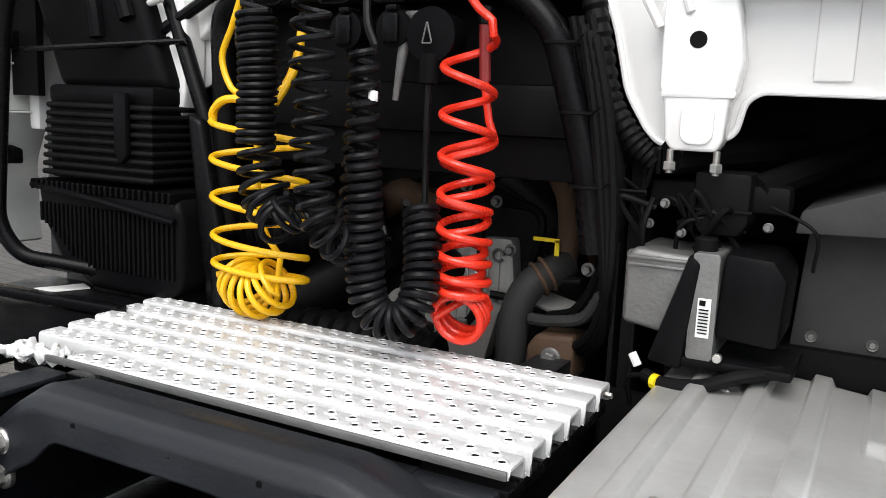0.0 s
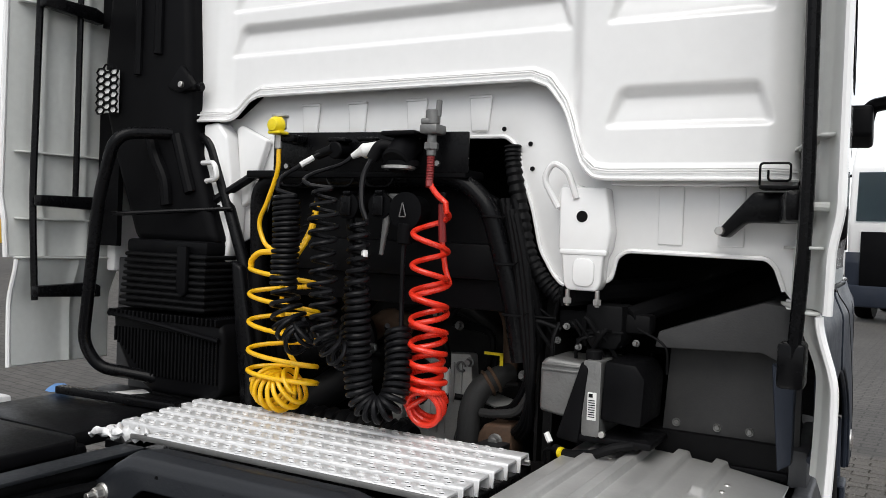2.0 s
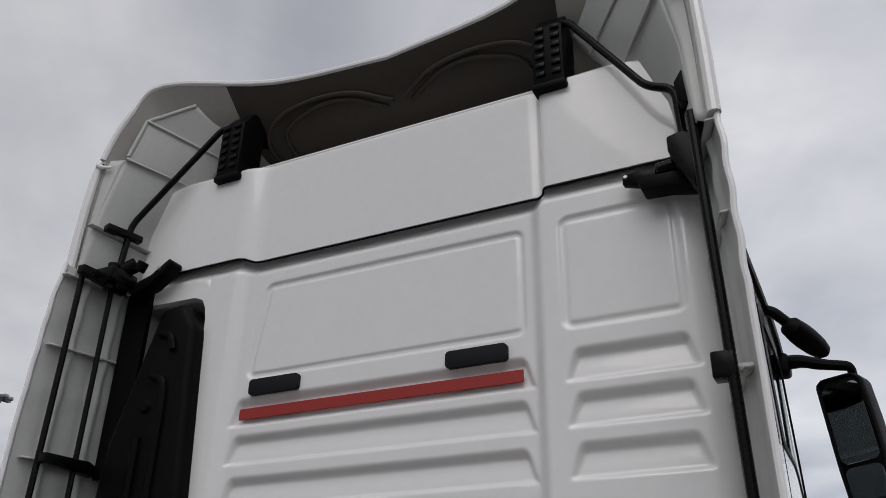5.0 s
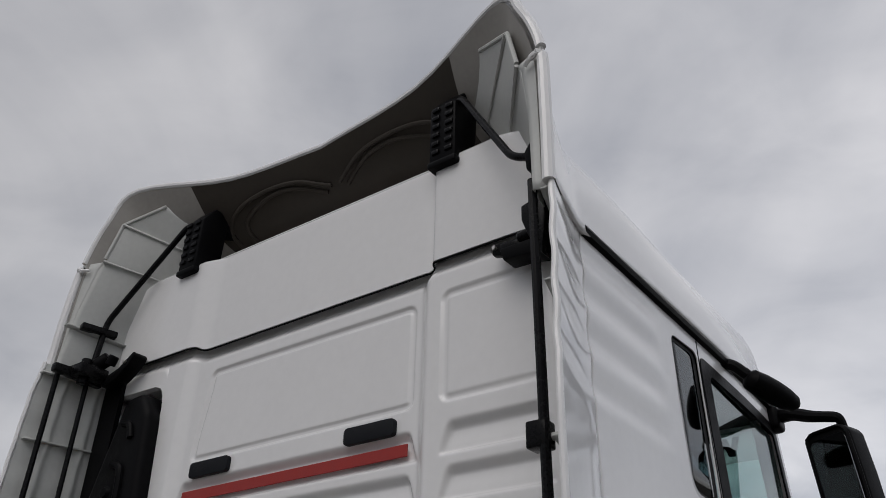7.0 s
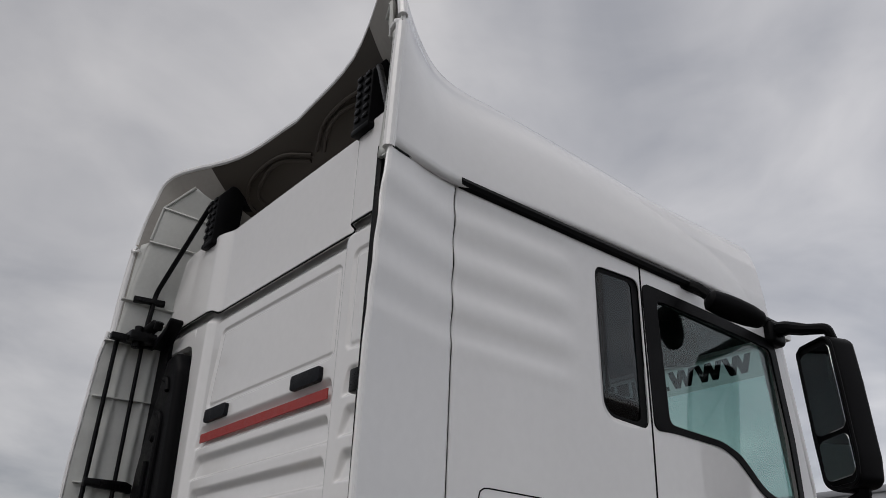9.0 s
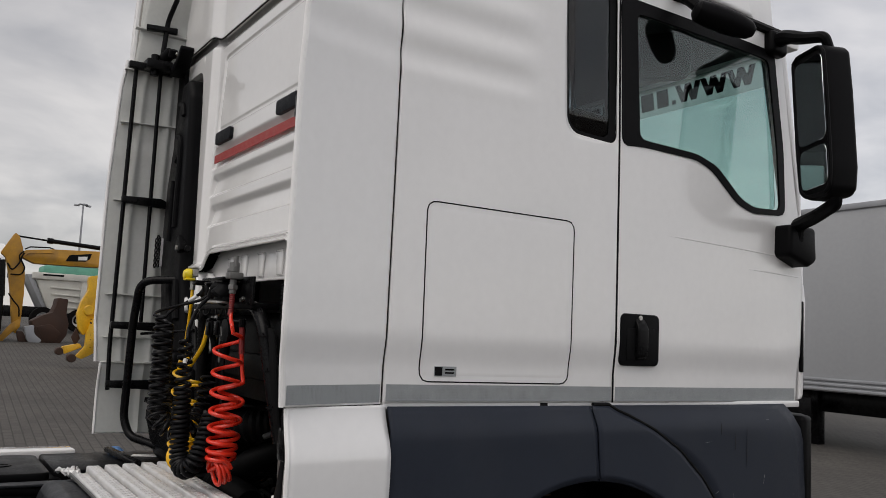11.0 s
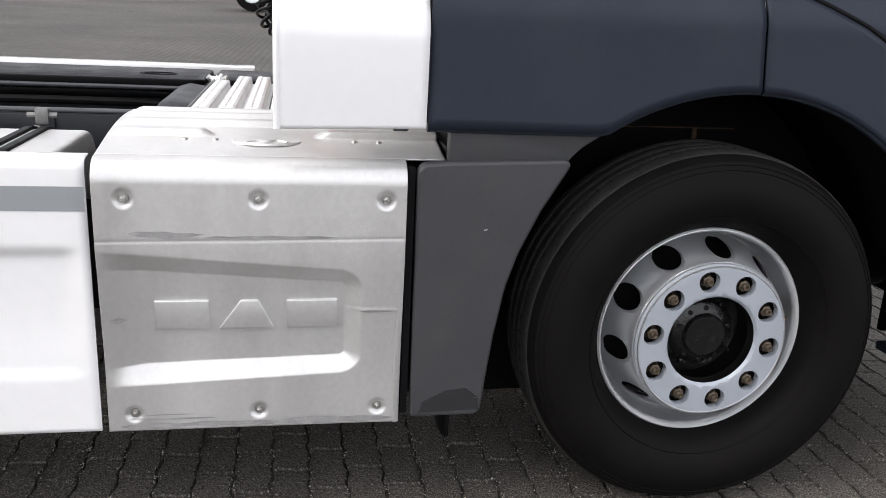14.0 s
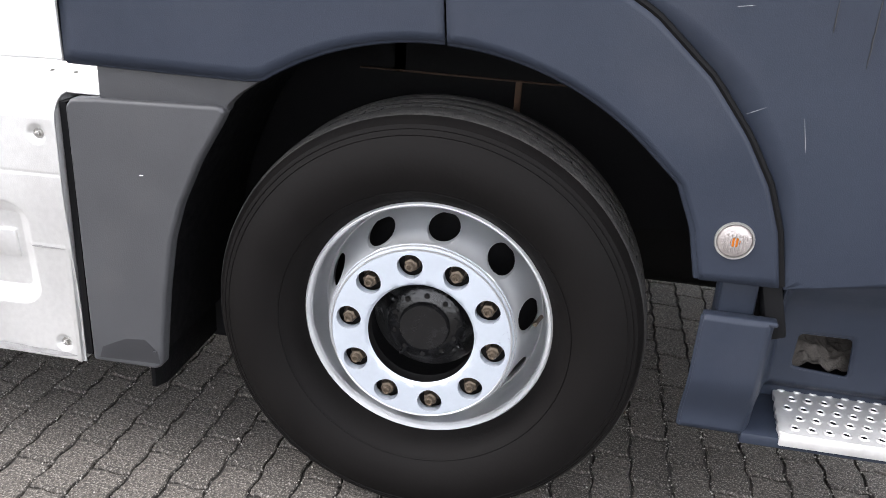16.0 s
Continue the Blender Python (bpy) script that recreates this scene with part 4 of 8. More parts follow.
def by_angle(poly, centre, n, also=()):
    """n points where rays from the centre meet an outline."""
    out = []
    for w in sorted([2 * math.pi * k / n for k in range(n)] + [math.atan2(z - centre[1], y - centre[0]) % (2 * math.pi) for y, z in also]):
        d = (math.cos(w), math.sin(w))
        best = None
        for a, b in zip(poly, poly[1:] + poly[:1]):
            e = (b[0] - a[0], b[1] - a[1])
            den = d[0] * e[1] - d[1] * e[0]
            if abs(den) < 1e-12:
                continue
            q = (a[0] - centre[0], a[1] - centre[1])
            t, s = (q[0] * e[1] - q[1] * e[0]) / den, (q[0] * d[1] - q[1] * d[0]) / den
            if t > 0 and -1e-9 <= s <= 1 + 1e-9 and (best is None or t < best):
                best = t
        out.append((centre[0] + best * d[0], centre[1] + best * d[1]))
    return out


def rounded_poly(pts, r, n=5):
    return [tuple(p)[:2] for p in bent([(*a, 0) for a in ([((pts[-1][0] + pts[0][0]) / 2, (pts[-1][1] + pts[0][1]) / 2)] + list(pts) + [((pts[-1][0] + pts[0][0]) / 2, (pts[-1][1] + pts[0][1]) / 2)])], r, n)][:-1]


GAP = 0.004
# rear field with a small fixed window
WIN_A = rounded_poly([(0.690, 2.872), (0.702, 2.36), (0.735, 2.322), (0.80, 2.318), (0.940, 2.312), (0.936, 2.884)], 0.045)
FIELD_A = [(0.043, 1.397), (0.958 - GAP, 1.397), (0.944 - GAP, 2.962), (0.043, 2.962)]
side = part("side_wall", ring_sheet(by_angle(FIELD_A, (0.81, 2.6), 640, FIELD_A), by_angle(WIN_A, (0.81, 2.6), 640, FIELD_A)), M_WHITE, truck, "white cab side behind the door", thick=0.006, sharp=60)
part("window_glass", sheet(lambda y, z: (side_x(y, z) - 0.010, y, z), span(0.69, 0.95, 4), span(2.31, 2.95, 6)), M_DKGLASS, side, "dark tinted side window", thick=0.004).visible_shadow = False
part("window_border", ring_sheet(by_angle(WIN_A, (0.81, 2.6), 72), by_angle(rounded_poly([(0.704, 2.856), (0.716, 2.37), (0.745, 2.338), (0.80, 2.334), (0.905, 2.332), (0.902, 2.866)], 0.03), (0.81, 2.6), 72), -0.006), M_BLACK, side, "black printed border")
part("reflective_band", sheet(lambda y, z: (side_x(y, z) + 0.0045, y, z), span(0.052, 0.950, 24), span(1.402, 1.452, 3)), M_BAND, side, "grey honeycomb reflective band")
HATCH = rounded_poly([(0.157, 2.012), (0.163, 1.461), (0.750, 1.459), (0.749, 2.012)], 0.035)
hatch_line = [(side_x(y, z) + 0.0026, y, z) for y, z in evenly(HATCH, 120, (0.157, 2.012))]
part("hatch_gap", tube(hatch_line, 0.0024, 6, closed=True), M_INK_SHADE, side, "closed locker hatch outlined by a dark gap")
part("hatch_field", [*map(lambda g: g, [join(sheet(lambda y, z: (side_x(y, z) + 0.0035 * step(0, 0.012, rect_in(y, z, 0.163, 0.746, 1.467, 2.006, 0.03)), y, z), span(0.160, 0.749, 60), span(1.464, 2.009, 60)))])][0], M_WHITE, side, sharp=60)
st = part("sticker", box(side_x(0.25, 1.49) + 0.003, side_x(0.25, 1.49) + 0.0055, 0.216, 0.296, 1.478, 1.508, 0.0), M_BAND, side, "small grey and black maker's sticker")
part("sticker_mark", box(side_x(0.25, 1.49) + 0.005, side_x(0.25, 1.49) + 0.0065, 0.218, 0.244, 1.480, 1.506, 0.0), M_INK_SHADE, st)
for z in (1.496, 1.486):
    part("sticker_bar", box(side_x(0.25, 1.49) + 0.005, side_x(0.25, 1.49) + 0.0065, 0.254, 0.288, z, z + 0.005, 0.0), M_INK_SHADE, st)

part("side_gap", tube([(side_x(0.04, z) - 0.0012, 0.0385, z) for z in span(1.40, 2.94, 90)], 0.0030, 6), M_INK_SHADE, side)
# door with its window
DOOR = [(0.962, 1.397), (2.03, 1.397), (2.055, 1.75), (2.055, 2.05), (2.00, 2.30), (1.90, 2.955), (0.948, 2.962)]
WIN_D = rounded_poly([(0.950, 2.880), (0.962, 2.314), (1.06, 2.325), (1.36, 2.322), (1.45, 2.292), (1.60, 2.182), (1.70, 2.155), (1.925, 2.170), (1.915, 2.45), (1.855, 2.868)], 0.04)
GLASS_D = rounded_poly([(1.030, 2.828), (1.050, 2.352), (1.36, 2.345), (1.475, 2.315), (1.625, 2.205), (1.71, 2.180), (1.89, 2.190), (1.870, 2.45), (1.815, 2.824)], 0.03)
C_D = (1.42, 2.50)
door = part("door", ring_sheet(by_angle(DOOR, C_D, 300, DOOR), by_angle(WIN_D, C_D, 300, DOOR)), M_WHITE, truck, "white passenger door with a window", thick=0.006, sharp=60)
part("window_frame", ring_sheet(by_angle(WIN_D, C_D, 160), by_angle(GLASS_D, C_D, 160), 0.003), M_BLACK, door, "black rubber and glass border", thick=0.008)
pane = prism(by_angle(GLASS_D, C_D, 120), "x", 0.0, 0.004, 0.0)
part("glass", ([(x + 1.186 - 0.026 * (y - 1.05), y, z) for x, y, z in pane[0]], pane[1]), M_GLASS, door, "green-tinted window glass").visible_shadow = False
part("door_gap", tube([(side_x(y, z) + 0.001, y, z) for y, z in zip(span(0.960, 0.947, 30), span(1.397, 2.96, 30))], 0.0036, 6), M_INK_SHADE, door)
part("reflective_band", sheet(lambda y, z: (side_x(y, z) + 0.0045, y, z), span(0.968, 2.02, 24), span(1.402, 1.452, 3)), M_BAND, door, "grey honeycomb reflective band")
part("crease", tube([(side_x(y, z) - 0.0015, y, z) for y, z in zip(span(1.09, 2.03, 24), span(2.015, 1.995, 24))], [0.0062 * math.sin(math.pi * min(1, (i + 0.3) / 6) / 2) for i in range(25)], 6), M_WHITE, door)
part("crease", tube([(side_x(y, z) - 0.0015, y, z) for y, z in zip(span(1.59, 2.03, 16), span(1.929, 1.921, 16))], [0.0062 * math.sin(math.pi * min(1, (i + 0.3) / 6) / 2) for i in range(17)], 6), M_WHITE, door)
hx = side_x(1.07, 1.62)
han = part("door_handle", prism(rounded(0.975, 1.168, 1.527, 1.712, 0.022), "x", hx - 0.01, hx + 0.007, 0.006, 3), M_BLACK, door, "black recessed door handle")
part("grip", prism([(hx + 0.004, 1.545), (hx + 0.028, 1.56), (hx + 0.030, 1.66), (hx + 0.004, 1.70)], "y", 1.045, 1.095, 0.008, 3), M_TUBE, han)
part("lock", rod((hx, 1.07, 1.698), (hx + 0.011, 1.07, 1.698), 0.009, 14), M_STEEL, han)
part("grip_recess", box(hx + 0.006, hx + 0.009, 1.005, 1.145, 1.545, 1.66, 0.004), M_INK_SHADE, han)

# black drip rail, front pillar and sill
part("drip_rail", tube([(side_x(min(y, 1.9), 2.96) + 0.006, y, z) for y, z in zip(span(0.05, 1.93, 30), span(2.962, 2.955, 30))], 0.020, 8), M_BLACK, truck, "black drip rail along the roof edge")
part("pillar", prism([(1.905, 2.955), (1.955, 2.955), (2.075, 2.30), (2.085, 2.02), (2.06, 2.02), (2.045, 2.28)], "x", 1.06, 1.165, 0.012, 3), M_WHITE, truck)
part("sill", box(1.165, 1.188, 0.05, 2.03, 1.375, 1.402, 0.004), M_WHITE, truck)
corner = part("corner_panel", prism([(2.055, 1.40), (2.085, 1.42), (2.10, 1.82), (2.085, 1.90), (2.06, 1.90)], "x", 1.02, 1.172, 0.012, 3), M_WHITE, truck, "white corner air-guide panel")
part("air_slot", box(1.12, 1.178, 2.058, 2.074, 1.52, 1.82, 0.003), M_INK_SHADE, corner)

# far side, front and inside of the cab
far = part("left_side_wall", join(box(mx(1.203), mx(1.19), 0.04, 0.95, 1.40, 2.96, 0.004), box(mx(1.203), mx(1.19), 0.95, 2.0, 1.40, 2.25, 0.004), box(mx(1.203), mx(1.19), 0.95, 2.0, 2.86, 2.96, 0.004)), M_WHITE, truck, "white far side of the cab")
part("far_glass", box(mx(1.199), mx(1.195), 0.95, 1.98, 2.25, 2.86, 0.0), M_GLASS, far).visible_shadow = False
front = part("front_wall", join(box(mx(1.15), 1.15, 2.05, 2.12, 1.40, 2.12, 0.02), box(mx(1.15), 1.15, 1.95, 2.08, 2.935, 2.985, 0.012)), M_WHITE, truck)
part("windscreen", prism([(2.115, 2.12), (2.121, 2.12), (2.012, 2.94), (2.006, 2.94)], "x", mx(1.12), 1.06, 0.0), M_GLASS, front, "green-tinted windscreen").visible_shadow = False
ban = part("sun_strip", prism([(2.020, 2.790), (2.0245, 2.790), (2.006, 2.925), (2.0015, 2.925)], "x", mx(1.10), 1.05, 0.0), M_FILM, front, "white advertising strip across the windscreen")


def strip_y(z, d):
    """A point on the sloping strip, d in front of it."""
    return 2.020 - (z - 2.790) * 0.137 - d


def w_shape(x0, w, z0, z1, t):
    """A capital W in slanting strokes, drawn on the strip from x0 towards smaller x."""
    pts = [(0, z1), (0.26, z0), (0.5, z1), (0.74, z0), (1, z1)]
    gs = []
    for (a, za), (b, zb) in zip(pts, pts[1:]):
        quad = [(x0 - a * w + t, za), (x0 - a * w - t, za), (x0 - b * w - t, zb), (x0 - b * w + t, zb)]
        vs = [(x, strip_y(z, d), z) for d in (0.004, 0.0075) for x, z in quad]
        gs.append((vs, [(0, 1, 2, 3), (7, 6, 5, 4), (0, 4, 5, 1), (1, 5, 6, 2), (2, 6, 7, 3), (3, 7, 4, 0)]))
    return join(*gs)


lx = 0.962
for k in range(3):
    part("letter", w_shape(lx - 0.158 * k, 0.128, 2.818, 2.905, 0.016), M_INK_SHADE, ban)
lx -= 0.158 * 3 - 0.010
for w in (0.022, 0.075, 0.085, 0.075, 0.07, 0.07, 0.08, 0.07):
    top_z = 2.838 if w < 0.03 else 2.905
    quad = [(lx, 2.818), (lx - w, 2.818), (lx - w, top_z), (lx, top_z)]
    part("letter_bar", ([(x, strip_y(z, d), z) for d in (0.004, 0.0075) for x, z in quad], [(0, 1, 2, 3), (7, 6, 5, 4), (0, 4, 5, 1), (1, 5, 6, 2), (2, 6, 7, 3), (3, 7, 4, 0)]), M_INK_SHADE, ban)
    lx -= w + 0.024
lin = part("headliner", box(-0.98, 1.15, 0.10, 1.96, 2.935, 2.955, 0.004), M_TRIM, truck, "dark cab interior lining")
part("bulkhead", box(-0.98, 1.17, 0.10, 0.13, 1.97, 2.90, 0.0), M_TRIM, lin)
part("dashboard", prism([(1.72, 1.97), (1.72, 2.12), (1.80, 2.20), (2.04, 2.22), (2.06, 1.97)], "x", -0.95, 1.12, 0.03, 3), M_TRIM, lin)
part("sun_blind", moved(prism(rounded(-0.16, 0.16, -0.10, 0.10, 0.05), "y", -0.03, 0.03, 0.02, 3), pose(0.90, 1.42, 2.82, 0, 0, 35)), M_TRIM, lin)
part("seat_cushion", box(0.42, 0.94, 0.85, 1.38, 1.98, 2.12, 0.05, 3), M_TRIM, lin)
part("bunk", box(-0.97, 1.15, 0.14, 0.68, 1.97, 2.12, 0.04), M_TRIM, lin)

# mirrors
MIR = pose(1.452, 1.800, 2.495, 0, -5, -20)
shell = [(-0.100, 0.285), (-0.070, 0.305), (0.070, 0.300), (0.100, 0.270), (0.106, 0.10), (0.104, -0.20), (0.090, -0.285), (0.060, -0.305), (-0.060, -0.300), (-0.092, -0.270), (-0.100, -0.10)]
mir = part("mirror_housing", moved(prism(shell, "y", -0.055, 0.062, 0.030, 4), MIR), M_BLACK, truck, "large black exterior mirror")
part("mirror_rim", moved(tube(bent([(a * 0.93, -0.057, b * 0.965) for a, b in shell + shell[:2]], 0.03), 0.008, 8), MIR), M_BLACK, mir)
part("mirror_glass", moved(prism(rounded(-0.082, 0.084, -0.085, 0.262, 0.03), "y", -0.0605, -0.0535, 0.0015, 1), MIR), M_MIRROR, mir, "mirror glass")
part("mirror_glass", moved(prism(rounded(-0.078, 0.080, -0.262, -0.102, 0.03), "y", -0.0605, -0.0535, 0.0015, 1), MIR), M_MIRROR, mir, "wide-angle mirror glass")
arm_line = bent([(1.16, 1.86, 2.915), (1.27, 1.82, 2.905), (1.36, 1.79, 2.865), (1.475, 1.77, 2.835), (1.478, 1.79, 2.79)], 0.03)
part("upper_arm", tube(arm_line, [0.034 - 0.014 * min(1, i / 20) for i in range(len(arm_line))], 10), M_BLACK, mir)
low_line = bent([(1.505, 1.79, 2.21), (1.50, 1.80, 2.175), (1.38, 1.85, 2.140), (1.25, 1.92, 2.125), (1.235, 1.93, 2.06)], 0.04)
part("lower_arm", tube(low_line, [0.024 + 0.008 * i / len(low_line) for i in range(len(low_line))], 10), M_BLACK, mir)
part("arm_socket", prism([(1.855, 1.995), (1.990, 1.955), (2.04, 1.985), (2.03, 2.125), (1.86, 2.125)], "x", 1.165, 1.265, 0.018, 3), M_BLACK, mir)
part("arm_socket", box(1.14, 1.225, 1.79, 1.90, 2.845, 2.95, 0.022, 3), M_BLACK, mir)
kerb = part("kerb_mirror", moved(lathe([(0.0, -0.145), (0.036, -0.142), (0.062, -0.125), (0.071, -0.06), (0.072, 0.0), (0.066, 0.07), (0.052, 0.125), (0.030, 0.148), (0.0, 0.152)], (0, 0, 0), "x", 28), pose(1.333, 1.345, 2.838, 0, 17, 62) @ Matrix.Diagonal((0.84, 0.72, 0.66, 1))), M_BLACK, truck, "small black kerb mirror above the door")
part("kerb_arm", join(tube(bent([(1.17, 1.24, 2.955), (1.225, 1.25, 2.945), (1.30, 1.28, 2.865)], 0.03), 0.023, 10), box(1.165, 1.20, 1.19, 1.34, 2.925, 2.965, 0.012)), M_BLACK, kerb)

# ---- dark lower panels, wheel arch and step ----
WY, WZ, WR = 0.842, 0.492, 0.500


def low_x(y, z):
    """Dark side panel: rounded at its upper edge, with a slight waist."""
    return 1.243 - 0.030 * step(1.30, 1.395, z) - 0.006 * math.sin(max(0, (z - 1.0)) * 6) - 0.03 * max(0, (y - 1.5) / 0.5) ** 2


def strip_sheet(lower, upper, off=0.0, n=14):
    """A field between a lower and an upper line of (y, z) points."""
    vs, fs, m = [], [], len(lower)
    for k in range(n + 1):
        t = k / n
        for (a, b), (c, d) in zip(lower, upper):
            y, z = a + (c - a) * t, b + (d - b) * t
            vs.append((low_x(y, z) + off, y, z))
    return vs, [(k * m + i, k * m + i + 1, (k + 1) * m + i + 1, (k + 1) * m + i) for k in range(n) for i in range(m - 1)]


def even_line(pts, n):
    d = [0]
    for a, b in zip(pts, pts[1:]):
        d.append(d[-1] + math.dist(a, b))
    return [tuple(float(np.interp(d[-1] * i / n, d, [p[k] for p in pts])) for k in (0, 1)) for i in range(n + 1)]


def arch_z(y):
    return WZ + math.sqrt(max(0, 0.655**2 - (y - WY) ** 2))


rear_low = even_line([(0.053, 1.040), (0.46, 1.038), (0.49, 1.043)] + [(y, arch_z(y)) for y in span(0.50, 0.863, 12)], 40)
skirt = part("side_skirt_panel", strip_sheet(rear_low, even_line([(0.053, 1.388), (0.841, 1.388)], 40)), M_PLASTIC, truck, "dark grey plastic panel above the wheel", thick=0.008, sharp=50)
part("arch_lip", tube([(low_x(y, z) - 0.010, y, z) for y, z in rear_low], 0.009, 8), M_PLASTIC, skirt)
fen_in = even_line([(y, arch_z(y)) for y in span(0.868, 1.30, 16)] + [(1.345, 0.92), (1.385, 0.83), (1.410, 0.724)], 44)
fen_out = even_line([(0.846, 1.388), (0.925, 1.388), (0.945, 1.372), (1.00, 1.352), (1.12, 1.300), (1.25, 1.225), (1.37, 1.12), (1.45, 1.02), (1.505, 0.93), (1.54, 0.84), (1.565, 0.726)], 44)
fender = part("front_fender", strip_sheet(fen_in, fen_out, 0.004), M_PLASTIC, truck, "dark grey plastic wheel-arch fender", thick=0.008, sharp=50)
part("fender_lip", tube([(low_x(y, z) - 0.008, y, z) for y, z in fen_in], 0.010, 8), M_PLASTIC, fender)
part("fender_edge", tube([(low_x(y, z) + 0.003, y + 0.004, z + 0.004) for y, z in fen_out], 0.007, 8), M_INK_SHADE, fender)
lamp = part("marker_lamp", lathe([(0.010, 0.010), (0.022, 0.009), (0.031, 0.005), (0.034, 0.0)], (low_x(1.463, 0.815) + 0.008, 1.463, 0.815), "x", 32), M_LENS, fender, "round clear side marker lamp with an amber bulb")
part("bezel", lathe([(0.033, 0.002), (0.035, 0.008), (0.038, 0.008), (0.040, 0.0)], (low_x(1.463, 0.815) + 0.004, 1.463, 0.815), "x", 32), M_STEEL, fender)
part("bulb", prism(rounded(1.452, 1.478, 0.802, 0.834, 0.006), "x", low_x(1.463, 0.815) + 0.006, low_x(1.463, 0.815) + 0.0135, 0.002), M_AMBER, fender)
for k in range(7):
    part("lens_rib", tube([(low_x(1.463, 0.815) + 0.017, 1.442 + 0.007 * k, 0.815 - 0.022 * math.cos((k - 3) / 3.6)), (low_x(1.463, 0.815) + 0.017, 1.442 + 0.007 * k, 0.815 + 0.018 * math.cos((k - 3) / 3.6))], 0.0014, 6), M_LENS, fender)
part("reflector", lathe([(0.0, 0.0), (0.033, 0.004)], (low_x(1.463, 0.815) + 0.004, 1.463, 0.815), "x", 24), M_STEEL, fender)
edge_in = even_line([(0.938, 1.386), (0.96, 1.366), (1.01, 1.345), (1.13, 1.292), (1.26, 1.217), (1.38, 1.112), (1.46, 1.012), (1.515, 0.922), (1.55, 0.832), (1.575, 0.722)], 30)
outer_f = even_line([(0.945, 1.389), (1.94, 1.389), (2.035, 1.25), (2.04, 0.79), (1.575, 0.722)], 30)
scuttle = part("front_side_panel", strip_sheet(edge_in, outer_f, -0.002, 10), M_PLASTIC, truck, "dark grey front side panel", thick=0.008, sharp=50)
part("panel_dent", prism([(1.86, 0.86), (2.02, 0.90), (2.02, 0.94)], "x", 1.19, 1.225, 0.004), M_PLASTIC, scuttle)
bump = part("bumper_corner", prism([(1.16, 2.02), (1.215, 2.03), (1.20, 2.10), (1.12, 2.17), (0.9, 2.20), (0.9, 2.02)], "z", 0.80, 1.34, 0.02, 3), M_BLACK, truck, "black bumper corner")
part("bumper_foot", prism([(1.15, 2.00), (1.20, 2.02), (1.18, 2.09), (1.10, 2.15), (0.9, 2.18), (0.9, 2.0)], "z", 0.34, 0.795, 0.02, 3), M_PLASTIC, bump)
# step well with a perforated tread
def step_x(y, z):
    """The step's front: a proud cheek at its rear end that runs over a hollow curve into the set-back riser."""
    t = step(1.560, 1.640, y)
    return (1.235 - 0.03 * step(0.50, 0.38, z)) * (1 - t) + t * (1.055 + 0.06 * step(0.60, 0.72, z) - 0.035 * step(0.425, 0.385, z))


cheek = sheet(lambda y, z: (step_x(y, z), y - 0.004 * (0.641 - z) / 0.28 * step(1.50, 1.435, y), z), span(1.437, 1.605, 34), span(0.356, 0.640, 26))
hole_o = rounded_poly([(1.677, 0.549), (1.675, 0.460), (1.806, 0.449), (1.798, 0.550)], 0.015)
BACK = [(1.603, 0.356), (2.03, 0.356), (2.03, 0.775), (1.603, 0.722)]
C_S = (1.738, 0.50)
ring_b = by_angle(BACK, C_S, 160, BACK), by_angle(hole_o, C_S, 160, BACK)
NB = len(ring_b[0])
riser = [(step_x(y, z), y, z) for k in range(25) for (y, z) in [(a + (c - a) * k / 24, b + (e - b) * k / 24) for (a, b), (c, e) in zip(*ring_b)]], [(k * NB + i, k * NB + (i + 1) % NB, (k + 1) * NB + (i + 1) % NB, (k + 1) * NB + i) for k in range(24) for i in range(NB)]
stepw = part("step_box", cheek, M_PLASTIC, truck, "dark grey entry step with a worn metal tread", thick=0.008, sharp=50)
part("riser", riser, M_PLASTIC, stepw, thick=0.008, sharp=50)
part("cheek_top", box(1.205, 1.237, 1.437, 1.585, 0.632, 0.643, 0.005, 3), M_PLASTIC, stepw)
part("cheek_edge", tube([(step_x(1.437, z) - 0.006, 1.438 - 0.004 * (0.641 - z) / 0.28, z) for z in span(0.356, 0.640, 16)], 0.007, 8), M_PLASTIC, stepw)
part("hole_rim", tube([(step_x(y, z) + 0.001, y, z) for y, z in evenly(hole_o, 60, (1.677, 0.549))], 0.0035, 6, closed=True), M_PLASTIC, stepw)
# near-black sheets paint the shade inside the foothold
part("step_shade", join(box(0.88, 0.90, 1.60, 1.88, 0.38, 0.62, 0.0), box(0.90, 1.045, 1.60, 1.88, 0.430, 0.445, 0.0)), M_INK_SHADE, stepw)
part("mud_lump", sheet(lambda y, x: (x, y, 0.458 + 0.030 * step(1.05, 0.96, x) + 0.020 * noise.noise((y * 45, x * 45, 0.5)) + 0.018 * math.exp(-(((y - 1.73) / 0.03) ** 2))), span(1.62, 1.84, 50), span(0.93, 1.046, 30)), M_MUD, stepw, "dried mud inside the foothold")
part("step_prop", box(1.12, 1.19, 1.468, 1.545, 0.60, 0.74, 0.01), M_PLASTIC, stepw)
part("step_block", moved(box(-0.025, 0.025, -0.021, 0.021, -0.062, 0.060, 0.008), pose(1.178, 1.578, 0.650, 14, -8, 4)), M_RUBBER, stepw)
part("step_shelf", box(0.93, 1.212, 1.565, 2.03, 0.334, 0.362, 0.006), M_PLASTIC, stepw)
rag_edge = [(1.022 + (1.205 - 1.022) * i / 14, 1.662 - 0.018 * i / 14 + 0.010 * noise.noise((i * 0.9, 0.2, 7.0))) for i in range(15)]
